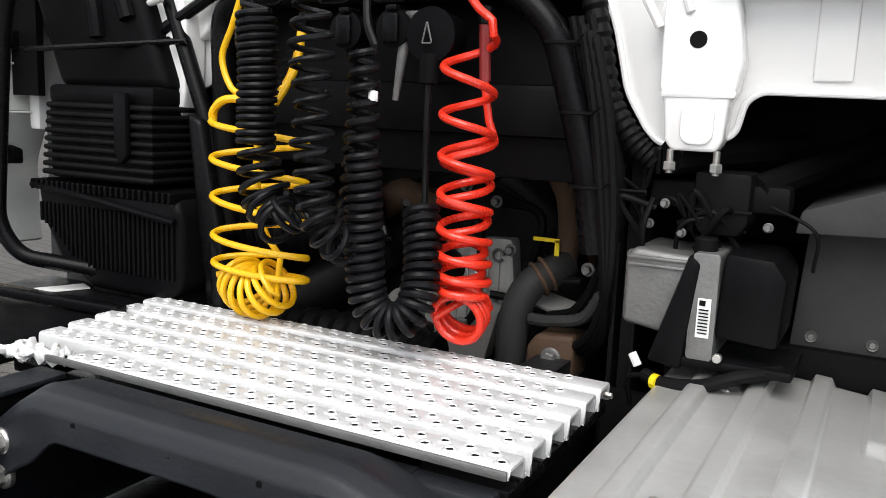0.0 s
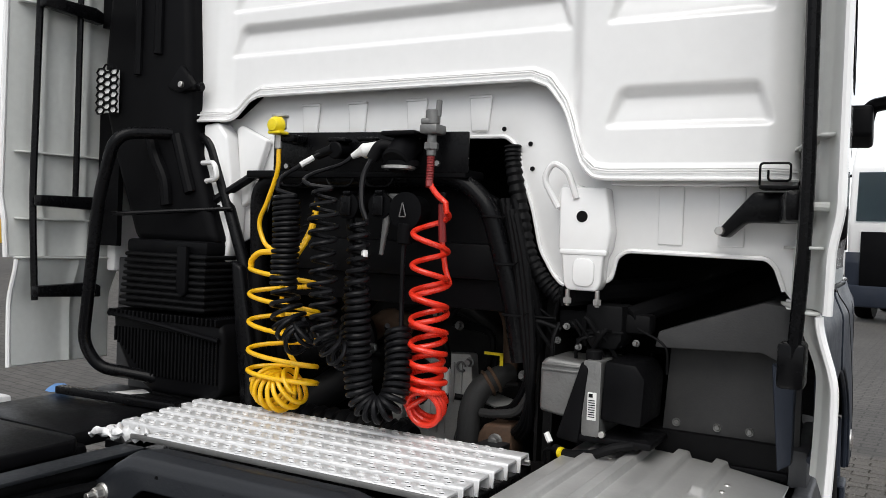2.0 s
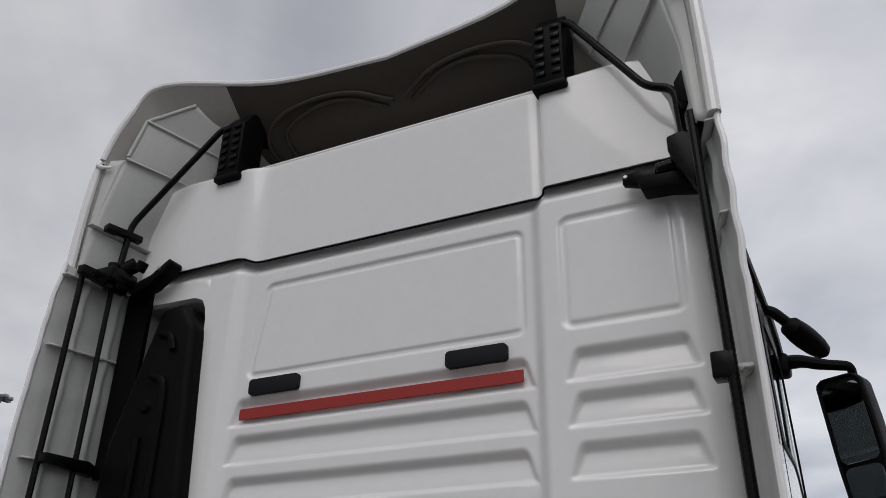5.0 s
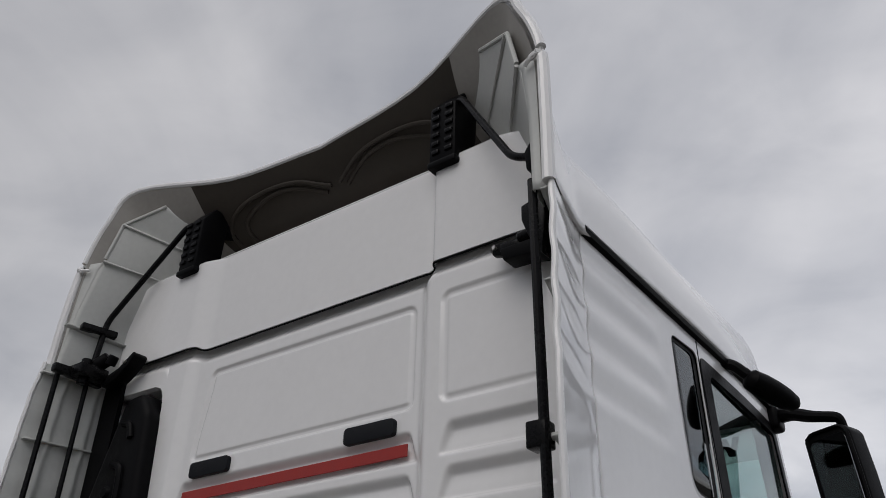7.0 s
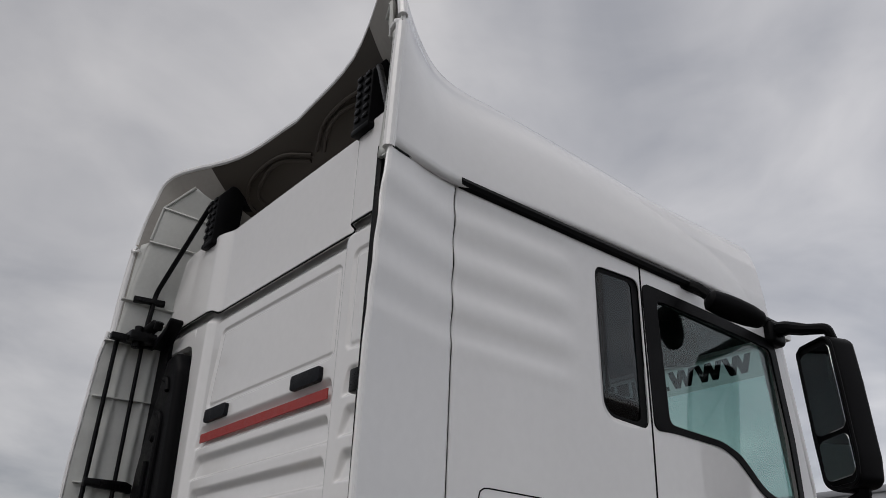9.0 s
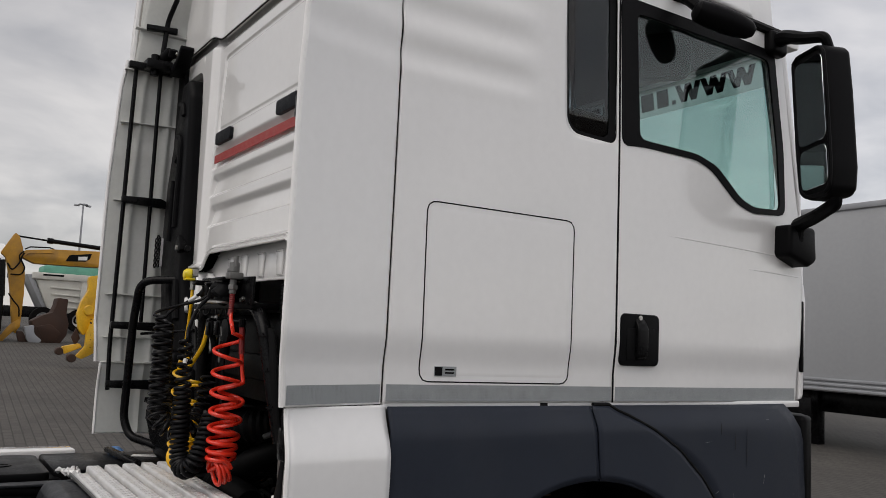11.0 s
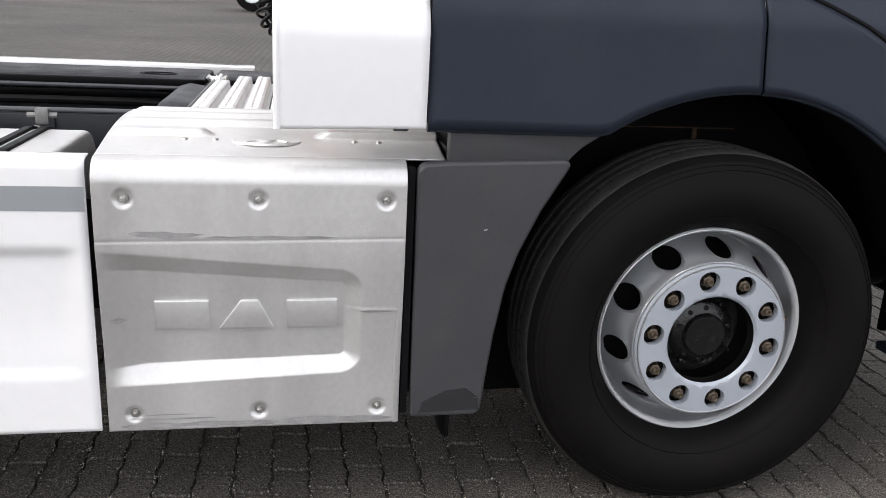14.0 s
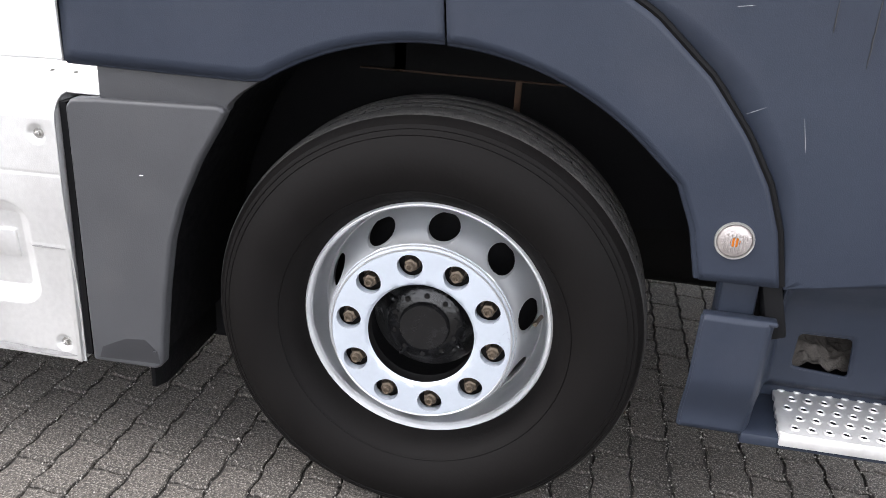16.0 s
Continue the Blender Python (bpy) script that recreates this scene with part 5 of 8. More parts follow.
tread = part("tread", prism(rag_edge + [(1.212, 1.66), (1.214, 2.02), (0.955, 2.02), (0.968, 1.85), (0.985, 1.75)], "z", 0.3625, 0.3765, 0.002), M_COVER, stepw, "worn perforated aluminium tread with a torn end")
part("tread_lip", box(1.204, 1.216, 1.645, 2.02, 0.345, 0.374, 0.003), M_COVER, stepw)
hole_me = mesh_of(lathe([(0.0, -0.0005), (0.0065, -0.0002), (0.0072, 0.0002)], (0, 0, 0), "z", 12), M_INK_SHADE)
rim_me = mesh_of(lathe([(0.0066, 0.0002), (0.0078, 0.0030), (0.0095, 0.0032), (0.0125, 0.0)], (0, 0, 0), "z", 14), M_COVER)
for i in range(10):
    for j in range(5):
        o = part("tread_hole", hole_me, None, stepw)
        o.location = (1.185 - 0.042 * j, 1.680 + 0.036 * i + 0.018 * (j % 2), 0.3770)
        o = part("hole_rim", rim_me, None, stepw)
        o.location = (1.185 - 0.042 * j, 1.680 + 0.036 * i + 0.018 * (j % 2), 0.3765)

# inner wheel house, mud guard behind the wheel
HOUSE = [(WY + 0.675 * math.sin(radians(a)), WZ + 0.675 * math.cos(radians(a))) for a in range(-92, 81, 6)]
vs_h = [(x, y, z) for x in (0.70, 1.15) for y, z in HOUSE]
part("wheel_house", (vs_h, [(i, i + 1, len(HOUSE) + i + 1, len(HOUSE) + i) for i in range(len(HOUSE) - 1)]), M_INK_SHADE, truck, "black inner wheel house", thick=0.006)
# added near-black sheet stands in for the deep shade behind the wheel
part("wheel_house_shade", prism([(0.10, 0.12), (1.0, 0.12), (1.25, 0.45), (1.32, 0.62), (1.62, 0.66), (1.62, 1.15), (0.10, 1.15)], "x", 0.66, 0.70, 0.0), M_INK_SHADE, truck)
MUD = [(0.040, 0.312), (0.036, 0.940), (0.050, 0.957), (0.110, 0.962), (0.39, 0.972), (0.406, 0.962), (0.392, 0.935), (0.339, 0.845), (0.290, 0.738), (0.263, 0.649), (0.242, 0.520), (0.228, 0.400), (0.221, 0.325), (0.205, 0.312)]
mud = part("rear_mudguard", prism(MUD, "x", 1.196, 1.238, 0.012, 3), M_GUARD, truck, "grey plastic mudguard behind the wheel")
mud.modifiers.new("even_faces", "WEIGHTED_NORMAL").keep_sharp = True
# guard's inner side split off and coloured near-black for its shade
part("guard_shell", prism([(0.055, 0.330), (0.050, 0.940), (0.360, 0.945), (0.310, 0.845), (0.262, 0.73), (0.236, 0.640), (0.215, 0.51), (0.200, 0.330)], "x", 0.74, 1.197, 0.0), M_INK_SHADE, mud, "inner shell coloured black for shade")
part("mud_scuff", prism([(0.06, 0.325), (0.216, 0.330), (0.212, 0.362), (0.18, 0.390), (0.13, 0.385), (0.07, 0.355)], "x", 1.2375, 1.2386, 0.0), M_SCUFF, mud, "rubbed dark patch")
part("mud_head", prism([(0.110, 0.955), (0.110, 1.045), (0.50, 1.045), (0.430, 0.998), (0.404, 0.972), (0.400, 0.955)], "x", 1.180, 1.222, 0.006), M_GUARD, mud)
# same near-black shade colour inside the guard's head
part("head_shell", prism([(0.130, 0.945), (0.130, 1.045), (0.47, 1.045), (0.40, 0.995), (0.37, 0.945)], "x", 0.74, 1.181, 0.0), M_INK_SHADE, mud)
part("flap", prism([(0.80, 0.34), (1.16, 0.34), (1.16, 0.21), (1.10, 0.19), (0.80, 0.19)], "y", 0.145, 0.157, 0.002), M_RUBBER, mud, "black rubber mud flap")
part("ledge", box(0.70, 1.10, 0.06, 0.13, 0.86, 0.93, 0.006), M_BLACK, mud)
part("arch_strap", join(box(0.704, 0.710, 0.962, 0.979, 0.90, 0.985, 0.002), box(0.704, 0.712, 0.55, 1.10, 0.984, 0.988, 0.001)), M_BROWN, truck, "thin steel strap and seam in the wheel house")

# ---- front wheel ----
def wheel_x(r):
    """The wheel's outer face: hub ring, cone with hand holes, well, flange."""
    return lerp_table([(0.0, 1.18), (0.120, 1.208), (0.128, 1.219), (0.203, 1.219), (0.209, 1.216), (0.213, 1.206), (0.217, 1.203), (0.221, 1.192), (0.230, 1.165), (0.256, 1.082), (0.264, 1.062), (0.271, 1.080), (0.277, 1.125), (0.282, 1.146), (0.288, 1.153), (0.293, 1.146)], r)


def holed_ring(r0, r1, rc, a, b, count, turn, dim=14, depth=0.02):
    """A turned surface from r0 to r1 with oval holes round it, their walls drawn in."""
    vs, fs, half = [], [], math.pi / count
    for s in range(count):
        mid = turn + 2 * half * s
        base = len(vs)
        edge, hole = [], []
        crn = [math.atan2(q, p) % (2 * math.pi) for p in (half * rc, -half * rc) for q in (r1 - rc, r0 - rc)]
        for w in sorted([2 * math.pi * (k + 0.5) / (4 * dim) for k in range(4 * dim)] + crn):
            c, d = math.cos(w), math.sin(w)
            sx = half * rc / abs(c) if abs(c) > 1e-6 else 1e9
            sr = ((r1 - rc) if d > 0 else (rc - r0)) / abs(d) if abs(d) > 1e-6 else 1e9
            q = min(sx, sr)
            edge.append((q * c / rc, rc + q * d))
            hole.append((a * c / rc, rc + b * d))
        m = len(edge)
        for t in (0, 0.25, 0.5, 0.75, 1):
            for (u, r), (g, h) in zip(edge, hole):
                w, rr = mid + u + (g - u) * t, r + (h - r) * t
                vs.append((wheel_x(rr), WY + rr * math.sin(w), WZ + rr * math.cos(w)))
        for g, h in hole:
            vs.append((wheel_x(h) - depth, WY + h * math.sin(mid + g), WZ + h * math.cos(mid + g)))
        for t in range(5):
            fs += [(base + t * m + k, base + t * m + (k + 1) % m, base + (t + 1) * m + (k + 1) % m, base + (t + 1) * m + k) for k in range(m)]
    bm = bmesh.new()
    made = [bm.verts.new(v) for v in vs]
    for f in fs:
        bm.faces.new([made[i] for i in f])
    bmesh.ops.remove_doubles(bm, verts=bm.verts, dist=0.0004)
    return from_bm(bm)


TURN = radians(-10.5)
wheel = part("front_wheel", lathe([(r, wheel_x(r)) for r in span(0.254, 0.279, 14)], (0, WY, WZ), "x", 96), M_RIM, truck, "silver steel front wheel with ten nuts", sharp=30)
part("rim_flange", lathe([(r, wheel_x(r)) for r in span(0.279, 0.293, 10)] + [(0.289, 1.135), (0.280, 1.06), (0.280, 0.95)], (0, WY, WZ), "x", 96), M_LIP_HIGHLIGHT, wheel, "rim flange coloured bright for its highlight")
part("disc", holed_ring(0.216, 0.258, 0.237, 0.036, 0.0180, 10, TURN + radians(17)), M_RIM, wheel, sharp=30)
part("shoulder", lathe([(r, wheel_x(r)) for r in span(0.204, 0.216, 5)], (0, WY, WZ), "x", 96), M_RING, wheel)
part("nut_ring", holed_ring(0.122, 0.204, 0.1675, 0.0285, 0.0285, 10, TURN, depth=0.022), M_RING, wheel, sharp=30)
prof = [(0.286, 1.136), (0.294, 1.146), (0.304, 1.166), (0.318, 1.192), (0.345, 1.218), (0.395, 1.229), (0.430, 1.222), (0.455, 1.210), (0.470, 1.200), (0.478, 1.196), (0.482, 1.188)]
tyre = part("tyre", lathe(prof + [(0.492, 1.174), (0.4925, 1.172)] + [(0.4925, 0.97), (0.47, 0.945), (0.40, 0.92), (0.30, 0.94)], (0, WY, WZ), "x", 120), M_TYRE, wheel, "black tyre with a dusty tread")
for r, x in ((0.470, 1.2005), (0.458, 1.2085), (0.335, 1.2105)):
    part("bead_line", lathe([(r - 0.002, x), (r, x + 0.002), (r + 0.002, x)], (0, WY, WZ), "x", 120), M_TYRE, wheel)
for x0, x1 in ((0.975, 1.012), (1.022, 1.062), (1.072, 1.110), (1.117, 1.173)):
    lip_r = 0.493 if x1 > 1.15 else 0.499
    part("tread_rib", lathe([(0.4915, x0), (0.499, x0 + 0.002), (0.500, (x0 + x1) / 2), (lip_r + 0.003, x1 - 0.006), (lip_r, x1 - 0.001), (0.4915, x1)], (0, WY, WZ), "x", 160), M_TREAD, wheel, "dusty worn tread rib")
sipes = []
for k in range(72):
    turn = Matrix.Translation((0, WY, WZ)) @ Matrix.Rotation(k * math.tau / 72 + 0.012 * noise.noise((k * 3.1, 0, 0)), 4, "X")
    sipes.append(moved(box(1.117, 1.126 + 0.006 * (k % 3 == 0), -0.0015, 0.0015, 0.496, 0.5002, 0.0), turn))
    sipes.append(moved(box(1.098, 1.110, -0.0015, 0.0015, 0.496, 0.5004, 0.0), turn))
tagged(part("sipes", join(*sipes), M_INK_SHADE, wheel), kind="stuff")
for r in (0.2065, 0.2125):
    part("pressed_bead", lathe([(r - 0.0025, wheel_x(r - 0.0025) - 0.0005), (r - 0.001, wheel_x(r) + 0.0022), (r + 0.001, wheel_x(r) + 0.0022), (r + 0.0025, wheel_x(r + 0.0025) - 0.0005)], (0, WY, WZ), "x", 96), M_RIM, wheel)
# near-black disc behind the hand holes stands in for shade
part("wheel_shade_disc", lathe([(0.0, 1.06), (0.25, 1.02)], (0, WY, WZ), "x", 40), M_INK_SHADE, wheel)
part("hub", lathe([(0.0, 1.178), (0.055, 1.178), (0.058, 1.174), (0.060, 1.165), (0.086, 1.158), (0.096, 1.150), (0.108, 1.120), (0.135, 1.10)], (0, WY, WZ), "x", 48), M_HUB, wheel, "greasy black hub")
nut = mesh_of(join(lathe([(0.0, 0.018), (0.004, 0.018), (0.006, 0.022), (0.0085, 0.022), (0.0095, 0.020), (0.0095, 0.0)], (0, 0, 0), "x", 16), lathe([(0.0095, 0.010), (0.0155, 0.008), (0.0165, 0.004), (0.0165, -0.016), (0.021, -0.018), (0.022, -0.026)], (0, 0, 0), "x", 6)), M_NUT)
for k in range(10):
    w = TURN + 2 * math.pi * k / 10
    o = part("wheel_nut", nut, None, wheel, "rusty wheel nut")
    o.location, o.rotation_euler = (1.203, WY + 0.1675 * math.sin(w), WZ + 0.1675 * math.cos(w)), (w * 3, 0, 0)
    o = part("hub_bolt", mesh_of(rod((0, 0, 0), (0.012, 0, 0), 0.007, 6), M_HUB), None, wheel)
    o.location = (1.153, WY + 0.074 * math.sin(w + 0.2), WZ + 0.074 * math.cos(w + 0.2))
for k in range(4):
    w = 0.5 + k * 1.6
    part("grease_streak", tube([(1.158 - 0.01 * q, WY + (0.088 + 0.02 * q) * math.sin(w + 0.02 * q), WZ + (0.088 + 0.02 * q) * math.cos(w + 0.02 * q)) for q in span(0, 1, 5)], [0.002, 0.005, 0.006, 0.005, 0.004, 0.002], 6), M_HUB, wheel)
part("nut_floor", lathe([(0.122, 1.179), (0.204, 1.179)], (0, WY, WZ), "x", 48), M_GREASE_SHADE, wheel)
part("valve", tube([(1.10, WY + 0.262, WZ + 0.03), (1.15, WY + 0.250, WZ + 0.032)], 0.005, 8), M_NUT, wheel)

# ---- aluminium exhaust cover ----
def cover_x(y, z):
    """Front face with a shallow pressed field, its rim and a dented fold."""
    x = 1.243 - 0.022 * step(0.78, 0.40, z)
    zt, zb = 0.748 - 0.085 * (y + 0.66), 0.412 + 0.045 * (y + 0.66)
    d = rect_in(y, (z - zb) / (zt - zb) * 0.30, -1.4, -0.085, 0.0, 0.30, 0.055)
    x -= 0.028 * min(1.0, max(0.0, d / 0.040)) * step(-0.70, -0.58, y)
    x -= 0.0009 * math.exp(-(((z - 0.777 - 0.012 * (y + 0.3)) / 0.003) ** 2))
    x += 0.0012 * step(-0.14, -0.10, y) * math.exp(-(((z - 0.60) / 0.004) ** 2))
    for yy, zz in DIMPLES:
        x -= 0.0100 * math.exp(-((((y - yy) ** 2 + (z - zz) ** 2) / 0.0185**2) ** 2.6))
    return x + 0.002 * noise.noise((y * 5, z * 5, 0.3))


DIMPLES = [(y, z) for z, ys in ((0.872, (-0.615, -0.325, -0.035)), (0.340, (-0.62, -0.33, -0.042))) for y in ys]


def cover(y, s):
    """s from 0 at the foot of the face, over the round edge at 1, to 2 at the inner end of the top."""
    if s <= 1:
        return (cover_x(y, 0.296 + s * 0.610), y, 0.296 + s * 0.610)
    if s <= 1.2:
        w = (s - 1) / 0.2 * math.pi / 2
        return (cover_x(y, 0.906) - 0.05 * (1 - math.cos(w)), y, 0.906 + 0.05 * math.sin(w))
    t = (s - 1.2) / 0.8
    x = 1.191 - t * (1.191 - 0.655)
    z = 0.956 + 0.040 * math.sin(math.pi * min(1, t * 1.15) * 0.62) + 0.0 * y
    for q in (0.30, 0.47, 0.64, 0.81):
        z += 0.015 * (step(q - 0.036, q - 0.022, t) - step(q + 0.022, q + 0.036, t)) * step(-0.68, -0.64, y) * (1 - step(-0.47, -0.43, y) * step(-0.16, -0.20, y) if q < 0.4 else 1)
    return (x, y, z - 0.05 * step(0.93, 1.0, t))


cov = part("exhaust_cover", join(sheet(cover, span(-0.680, 0.012, 220), span(0, 1, 200) + span(1.02, 1.2, 9) + [1.21]), sheet(cover, span(-0.680, 0.108, 160), span(1.21, 2, 150))), M_COVER, truck, "dull aluminium cover box with pressed maker's mark", thick=0.004, sharp=60)
# aluminium end plate coloured near-black: the gap's shade is in the colour
part("cover_end", prism([(1.200, 0.30), (1.200, 0.90), (1.17, 0.94), (0.66, 0.94), (0.66, 0.30)], "y", -0.662, -0.650, 0.002), M_GREASE_SHADE, cov)
part("cover_end", prism([(1.236, 0.30), (1.236, 0.92), (1.19, 0.955), (0.66, 0.955), (0.66, 0.30)], "y", -0.004, 0.008, 0.002), M_COVER, cov)
for y, z in DIMPLES:
    part("bolt", join(rod((cover_x(y, z) - 0.002, y, z), (cover_x(y, z) + 0.012, y, z), 0.0062, 6), rod((cover_x(y, z) + 0.010, y, z), (cover_x(y, z) + 0.016, y, z), 0.0034, 8)), M_STEEL, cov)
    part("washer", lathe([(0.0, 0.0), (0.009, 0.0), (0.0095, 0.002), (0.0110, 0.002), (0.0115, -0.002)], (cover_x(y, z) + 0.0045, y, z), "x", 20), M_STEEL, cov)
for x, y in ((1.07, -0.50), (1.07, -0.43), (0.80, -0.62), (0.80, -0.53), (0.80, -0.05), (1.07, -0.04), (1.07, -0.10), (0.69, -0.045), (0.67, -0.60)):
    t = (1.191 - x) / (1.191 - 0.655)
    z = cover(y, 1.2 + 0.8 * t)[2]
    part("rivet", lathe([(0.0, 0.006), (0.006, 0.005), (0.009, 0.0), (0.010, -0.004)], (x, y, z), "z", 14), M_STEEL, cov)
# pressed maker's letters as plain raised blocks and an oval badge
for y0, w, poly in ((-0.566, 0.123, [(0, 0), (0, 1), (1, 1), (1, 0)]), (-0.421, 0.128, [(0, 0), (0.40, 1), (0.72, 1), (1, 0)]), (-0.264, 0.121, [(0, 0), (0, 1), (1, 1), (1, 0)])):
    bm = prism([(y0 + w * a, 0.549 + 0.073 * b) for a, b in poly], "x", -0.006, 0.0090, 0.0035, 3)
    part("raised_block", ([(x + cover_x(y, z), y, z) for x, y, z in bm[0]], *bm[1:]), M_COVER, cov)
bz = cover(-0.31, 1.2 + 0.8 * (1.191 - 1.075) / 0.536)[2]
part("badge", moved(join(lathe([(0.060, -0.002), (0.064, 0.003), (0.070, 0.003), (0.074, -0.002)], (0, 0, 0), "z", 40), lathe([(0.046, -0.002), (0.049, 0.002), (0.052, -0.002)], (0, 0, 0), "z", 40), tube(smooth_line([(0.02, -0.04, 0), (0.0, -0.02, 0.002), (0.015, 0.0, 0.002), (-0.005, 0.02, 0.002), (0.015, 0.042, 0)], 5), 0.004, 6)), Matrix.Translation((1.075, -0.31, bz)) @ Matrix.Diagonal((0.62, 1.15, 1, 1))), M_COVER, cov)

def smear(y0, y1, z0, z1, seed, thin=0.5):
    """A ragged mark on the cover's face."""
    def pt(y, v):
        w = noise.noise((y * 22, seed, 0.0))
        mid, half = (z0 + z1) / 2 + 0.25 * (z1 - z0) * noise.noise((y * 9, seed, 3.0)), (z1 - z0) / 2 * (0.55 + 0.45 * w) * step(y0, y0 + 0.03, y) * step(y1, y1 - 0.04, y)
        z = mid + half * v
        return (cover_x(y, z) + 0.0054, y, z)
    return sheet(pt, span(y0, y1, 60), [-1, 0, 1])


for y0, y1, z0, z1, seed in ((-0.615, -0.44, 0.780, 0.800, 1.3), (-0.45, -0.15, 0.781, 0.790, 2.1), (-0.10, 0.005, 0.594, 0.603, 5.2), (-0.66, -0.30, 0.300, 0.318, 3.7), (-0.64, -0.42, 0.322, 0.330, 6.4), (-0.60, -0.47, 0.335, 0.340, 7.7), (-0.36, 0.005, 0.298, 0.322, 4.4), (-0.665, -0.62, 0.56, 0.60, 8.1)):
    part("smear", smear(y0, y1, z0, z1, seed), M_SMEAR, cov, "dark rubbed smear")
# near-black slab fills the gap in place of its shade
part("cover_gap", box(1.10, 1.225, 0.016, 0.032, 0.32, 0.945, 0.0), M_INK_SHADE, cov)

# ---- white side skirt, fuel tank and frame ----
def skirt_x(y, z):
    d = rect_in(y, z, -2.6, -0.72, 0.43, 0.760, 0.03)
    return 1.222 - 0.016 * step(0, 0.035, d) * (0.4 + 0.6 * step(0.42, 0.6, z) + 0.0) + 0.0


def skirt_pt(y, s):
    if s <= 1:
        return (skirt_x(y, 0.30 + 0.63 * s), y, 0.30 + 0.63 * s)
    w = (s - 1) * math.pi / 2
    return (1.222 - 0.025 * (1 - math.cos(w)) - 0.06 * max(0, (s - 1.6)) , y, 0.93 + 0.025 * math.sin(w))


sk = part("side_skirt", sheet(skirt_pt, span(-2.6, -0.695, 90), span(0, 1, 70) + span(1.1, 2, 9)), M_WHITE, truck, "white side skirt panel with a reflective band", thick=0.006, sharp=60)
part("reflective_band", sheet(lambda y, z: (1.2265, y, z), span(-2.6, -0.698, 8), span(0.838, 0.893, 3)), M_BAND, sk, "grey honeycomb reflective band")
part("band_tab", box(1.19, 1.20, -0.70, -0.683, 0.60, 0.86, 0.002), M_INK_SHADE, sk)
tank = part("fuel_tank", prism(rounded(0.60, 1.14, 0.33, 0.935, 0.10), "y", -2.3, -0.800, 0.03, 3), M_COVER, truck, "bare aluminium fuel tank with straps")
for y in (-0.93, -1.45):
    part("strap", prism(rounded(0.592, 1.148, 0.322, 0.943, 0.105), "y", y - 0.030, y - 0.010, 0.002), M_RUBBER, tank)
    part("strap", prism(rounded(0.592, 1.148, 0.322, 0.943, 0.105), "y", y + 0.010, y + 0.030, 0.002), M_RUBBER, tank)
    part("strap_clamp", join(box(0.628, 0.652, y - 0.018, y + 0.018, 0.94, 0.985, 0.005), rod((0.64, y - 0.04, 0.965), (0.64, y + 0.04, 0.965), 0.008, 8)), M_GREY, tank)
part("tank_pad", box(0.60, 1.10, -1.35, -1.06, 0.936, 0.944, 0.003), M_GREY, tank)
for side_s in (1, -1):
    f_ = (lambda x: x) if side_s > 0 else mx
    rail = part("frame_rail", join(box(*sorted((f_(0.465), f_(0.475))), -3.5, 0.4, 0.69, 0.955, 0.003), box(*sorted((f_(0.40), f_(0.475))), -3.5, 0.4, 0.947, 0.957, 0.003), box(*sorted((f_(0.40), f_(0.475))), -3.5, 0.4, 0.688, 0.698, 0.003)), M_FRAME, truck, "grey-black steel frame rail")
    if side_s > 0:
        for i, y in enumerate(span(-2.2, -0.72, 21)):
            part("frame_hole", lathe([(0, 0.4765), (0.009, 0.4765), (0.0095, 0.474)], (0, y, 0.885 if i % 3 else 0.86), "x", 12), M_INK_SHADE, rail)
        for y in (-0.99, -1.35, -0.66):
            part("frame_bolt", join(rod((0.475, y, 0.90), (0.497, y, 0.90), 0.016, 6), rod((0.475, y, 0.90), (0.482, y, 0.90), 0.024, 14)), M_GREY, rail)
        part("frame_plate", box(0.476, 0.486, -1.2, -0.94, 0.84, 0.945, 0.003), M_FRAME, rail)
# pressed cross member behind the catwalk
def cross(x, s):
    """An arched channel across the frame: s from the foot of the rear face over the rounded top to the front."""
    drop = 0.10 * step(-0.13, -0.33, x) + 0.05 * step(0.40, 0.60, x)
    y, z = lerp_table([(0, -0.672), (0.30, -0.664), (0.42, -0.652), (0.55, -0.62), (0.75, -0.56), (1, -0.47)], s), lerp_table([(0, 0.865), (0.30, 0.955), (0.42, 0.976), (0.55, 0.985), (0.75, 0.975), (1, 0.925)], s)
    if s < 0.30:
        z += 0.05 * (1 - s / 0.3) * step(-0.16, -0.08, x) * step(0.6, 0.2, x)
    return (x, y, z - drop)


cm = part("cross_member", sheet(cross, span(-0.36, 0.60, 70), span(0, 1, 40)), M_FRAME, truck, "dark grey pressed cross member", thick=0.008, sharp=60)
for x, z in ((-0.05, 0.948), (0.07, 0.938), (0.115, 0.940), (0.15, 0.942), (0.245, 0.938), (0.315, 0.948)):
    part("cross_hole", moved(lathe([(0, -0.006), (0.0055, -0.006), (0.006, -0.004)], (0, 0, 0), "y", 10), Matrix.Translation((x, -0.664, z))), M_INK_SHADE, cm)
for x, z in ((-0.225, 0.885), (-0.225, 0.825)):
    part("cross_bolt", join(rod((x, -0.66, z), (x, -0.695, z), 0.016, 6), rod((x, -0.66, z), (x, -0.675, z), 0.023, 14), rod((x, -0.69, z), (x, -0.715, z), 0.009, 10)), M_STEEL, cm)
part("cross_plate", box(0.44, 0.60, -0.60, -0.50, 0.925, 0.940, 0.004), M_FRAME, cm)
rng = random.Random(4)
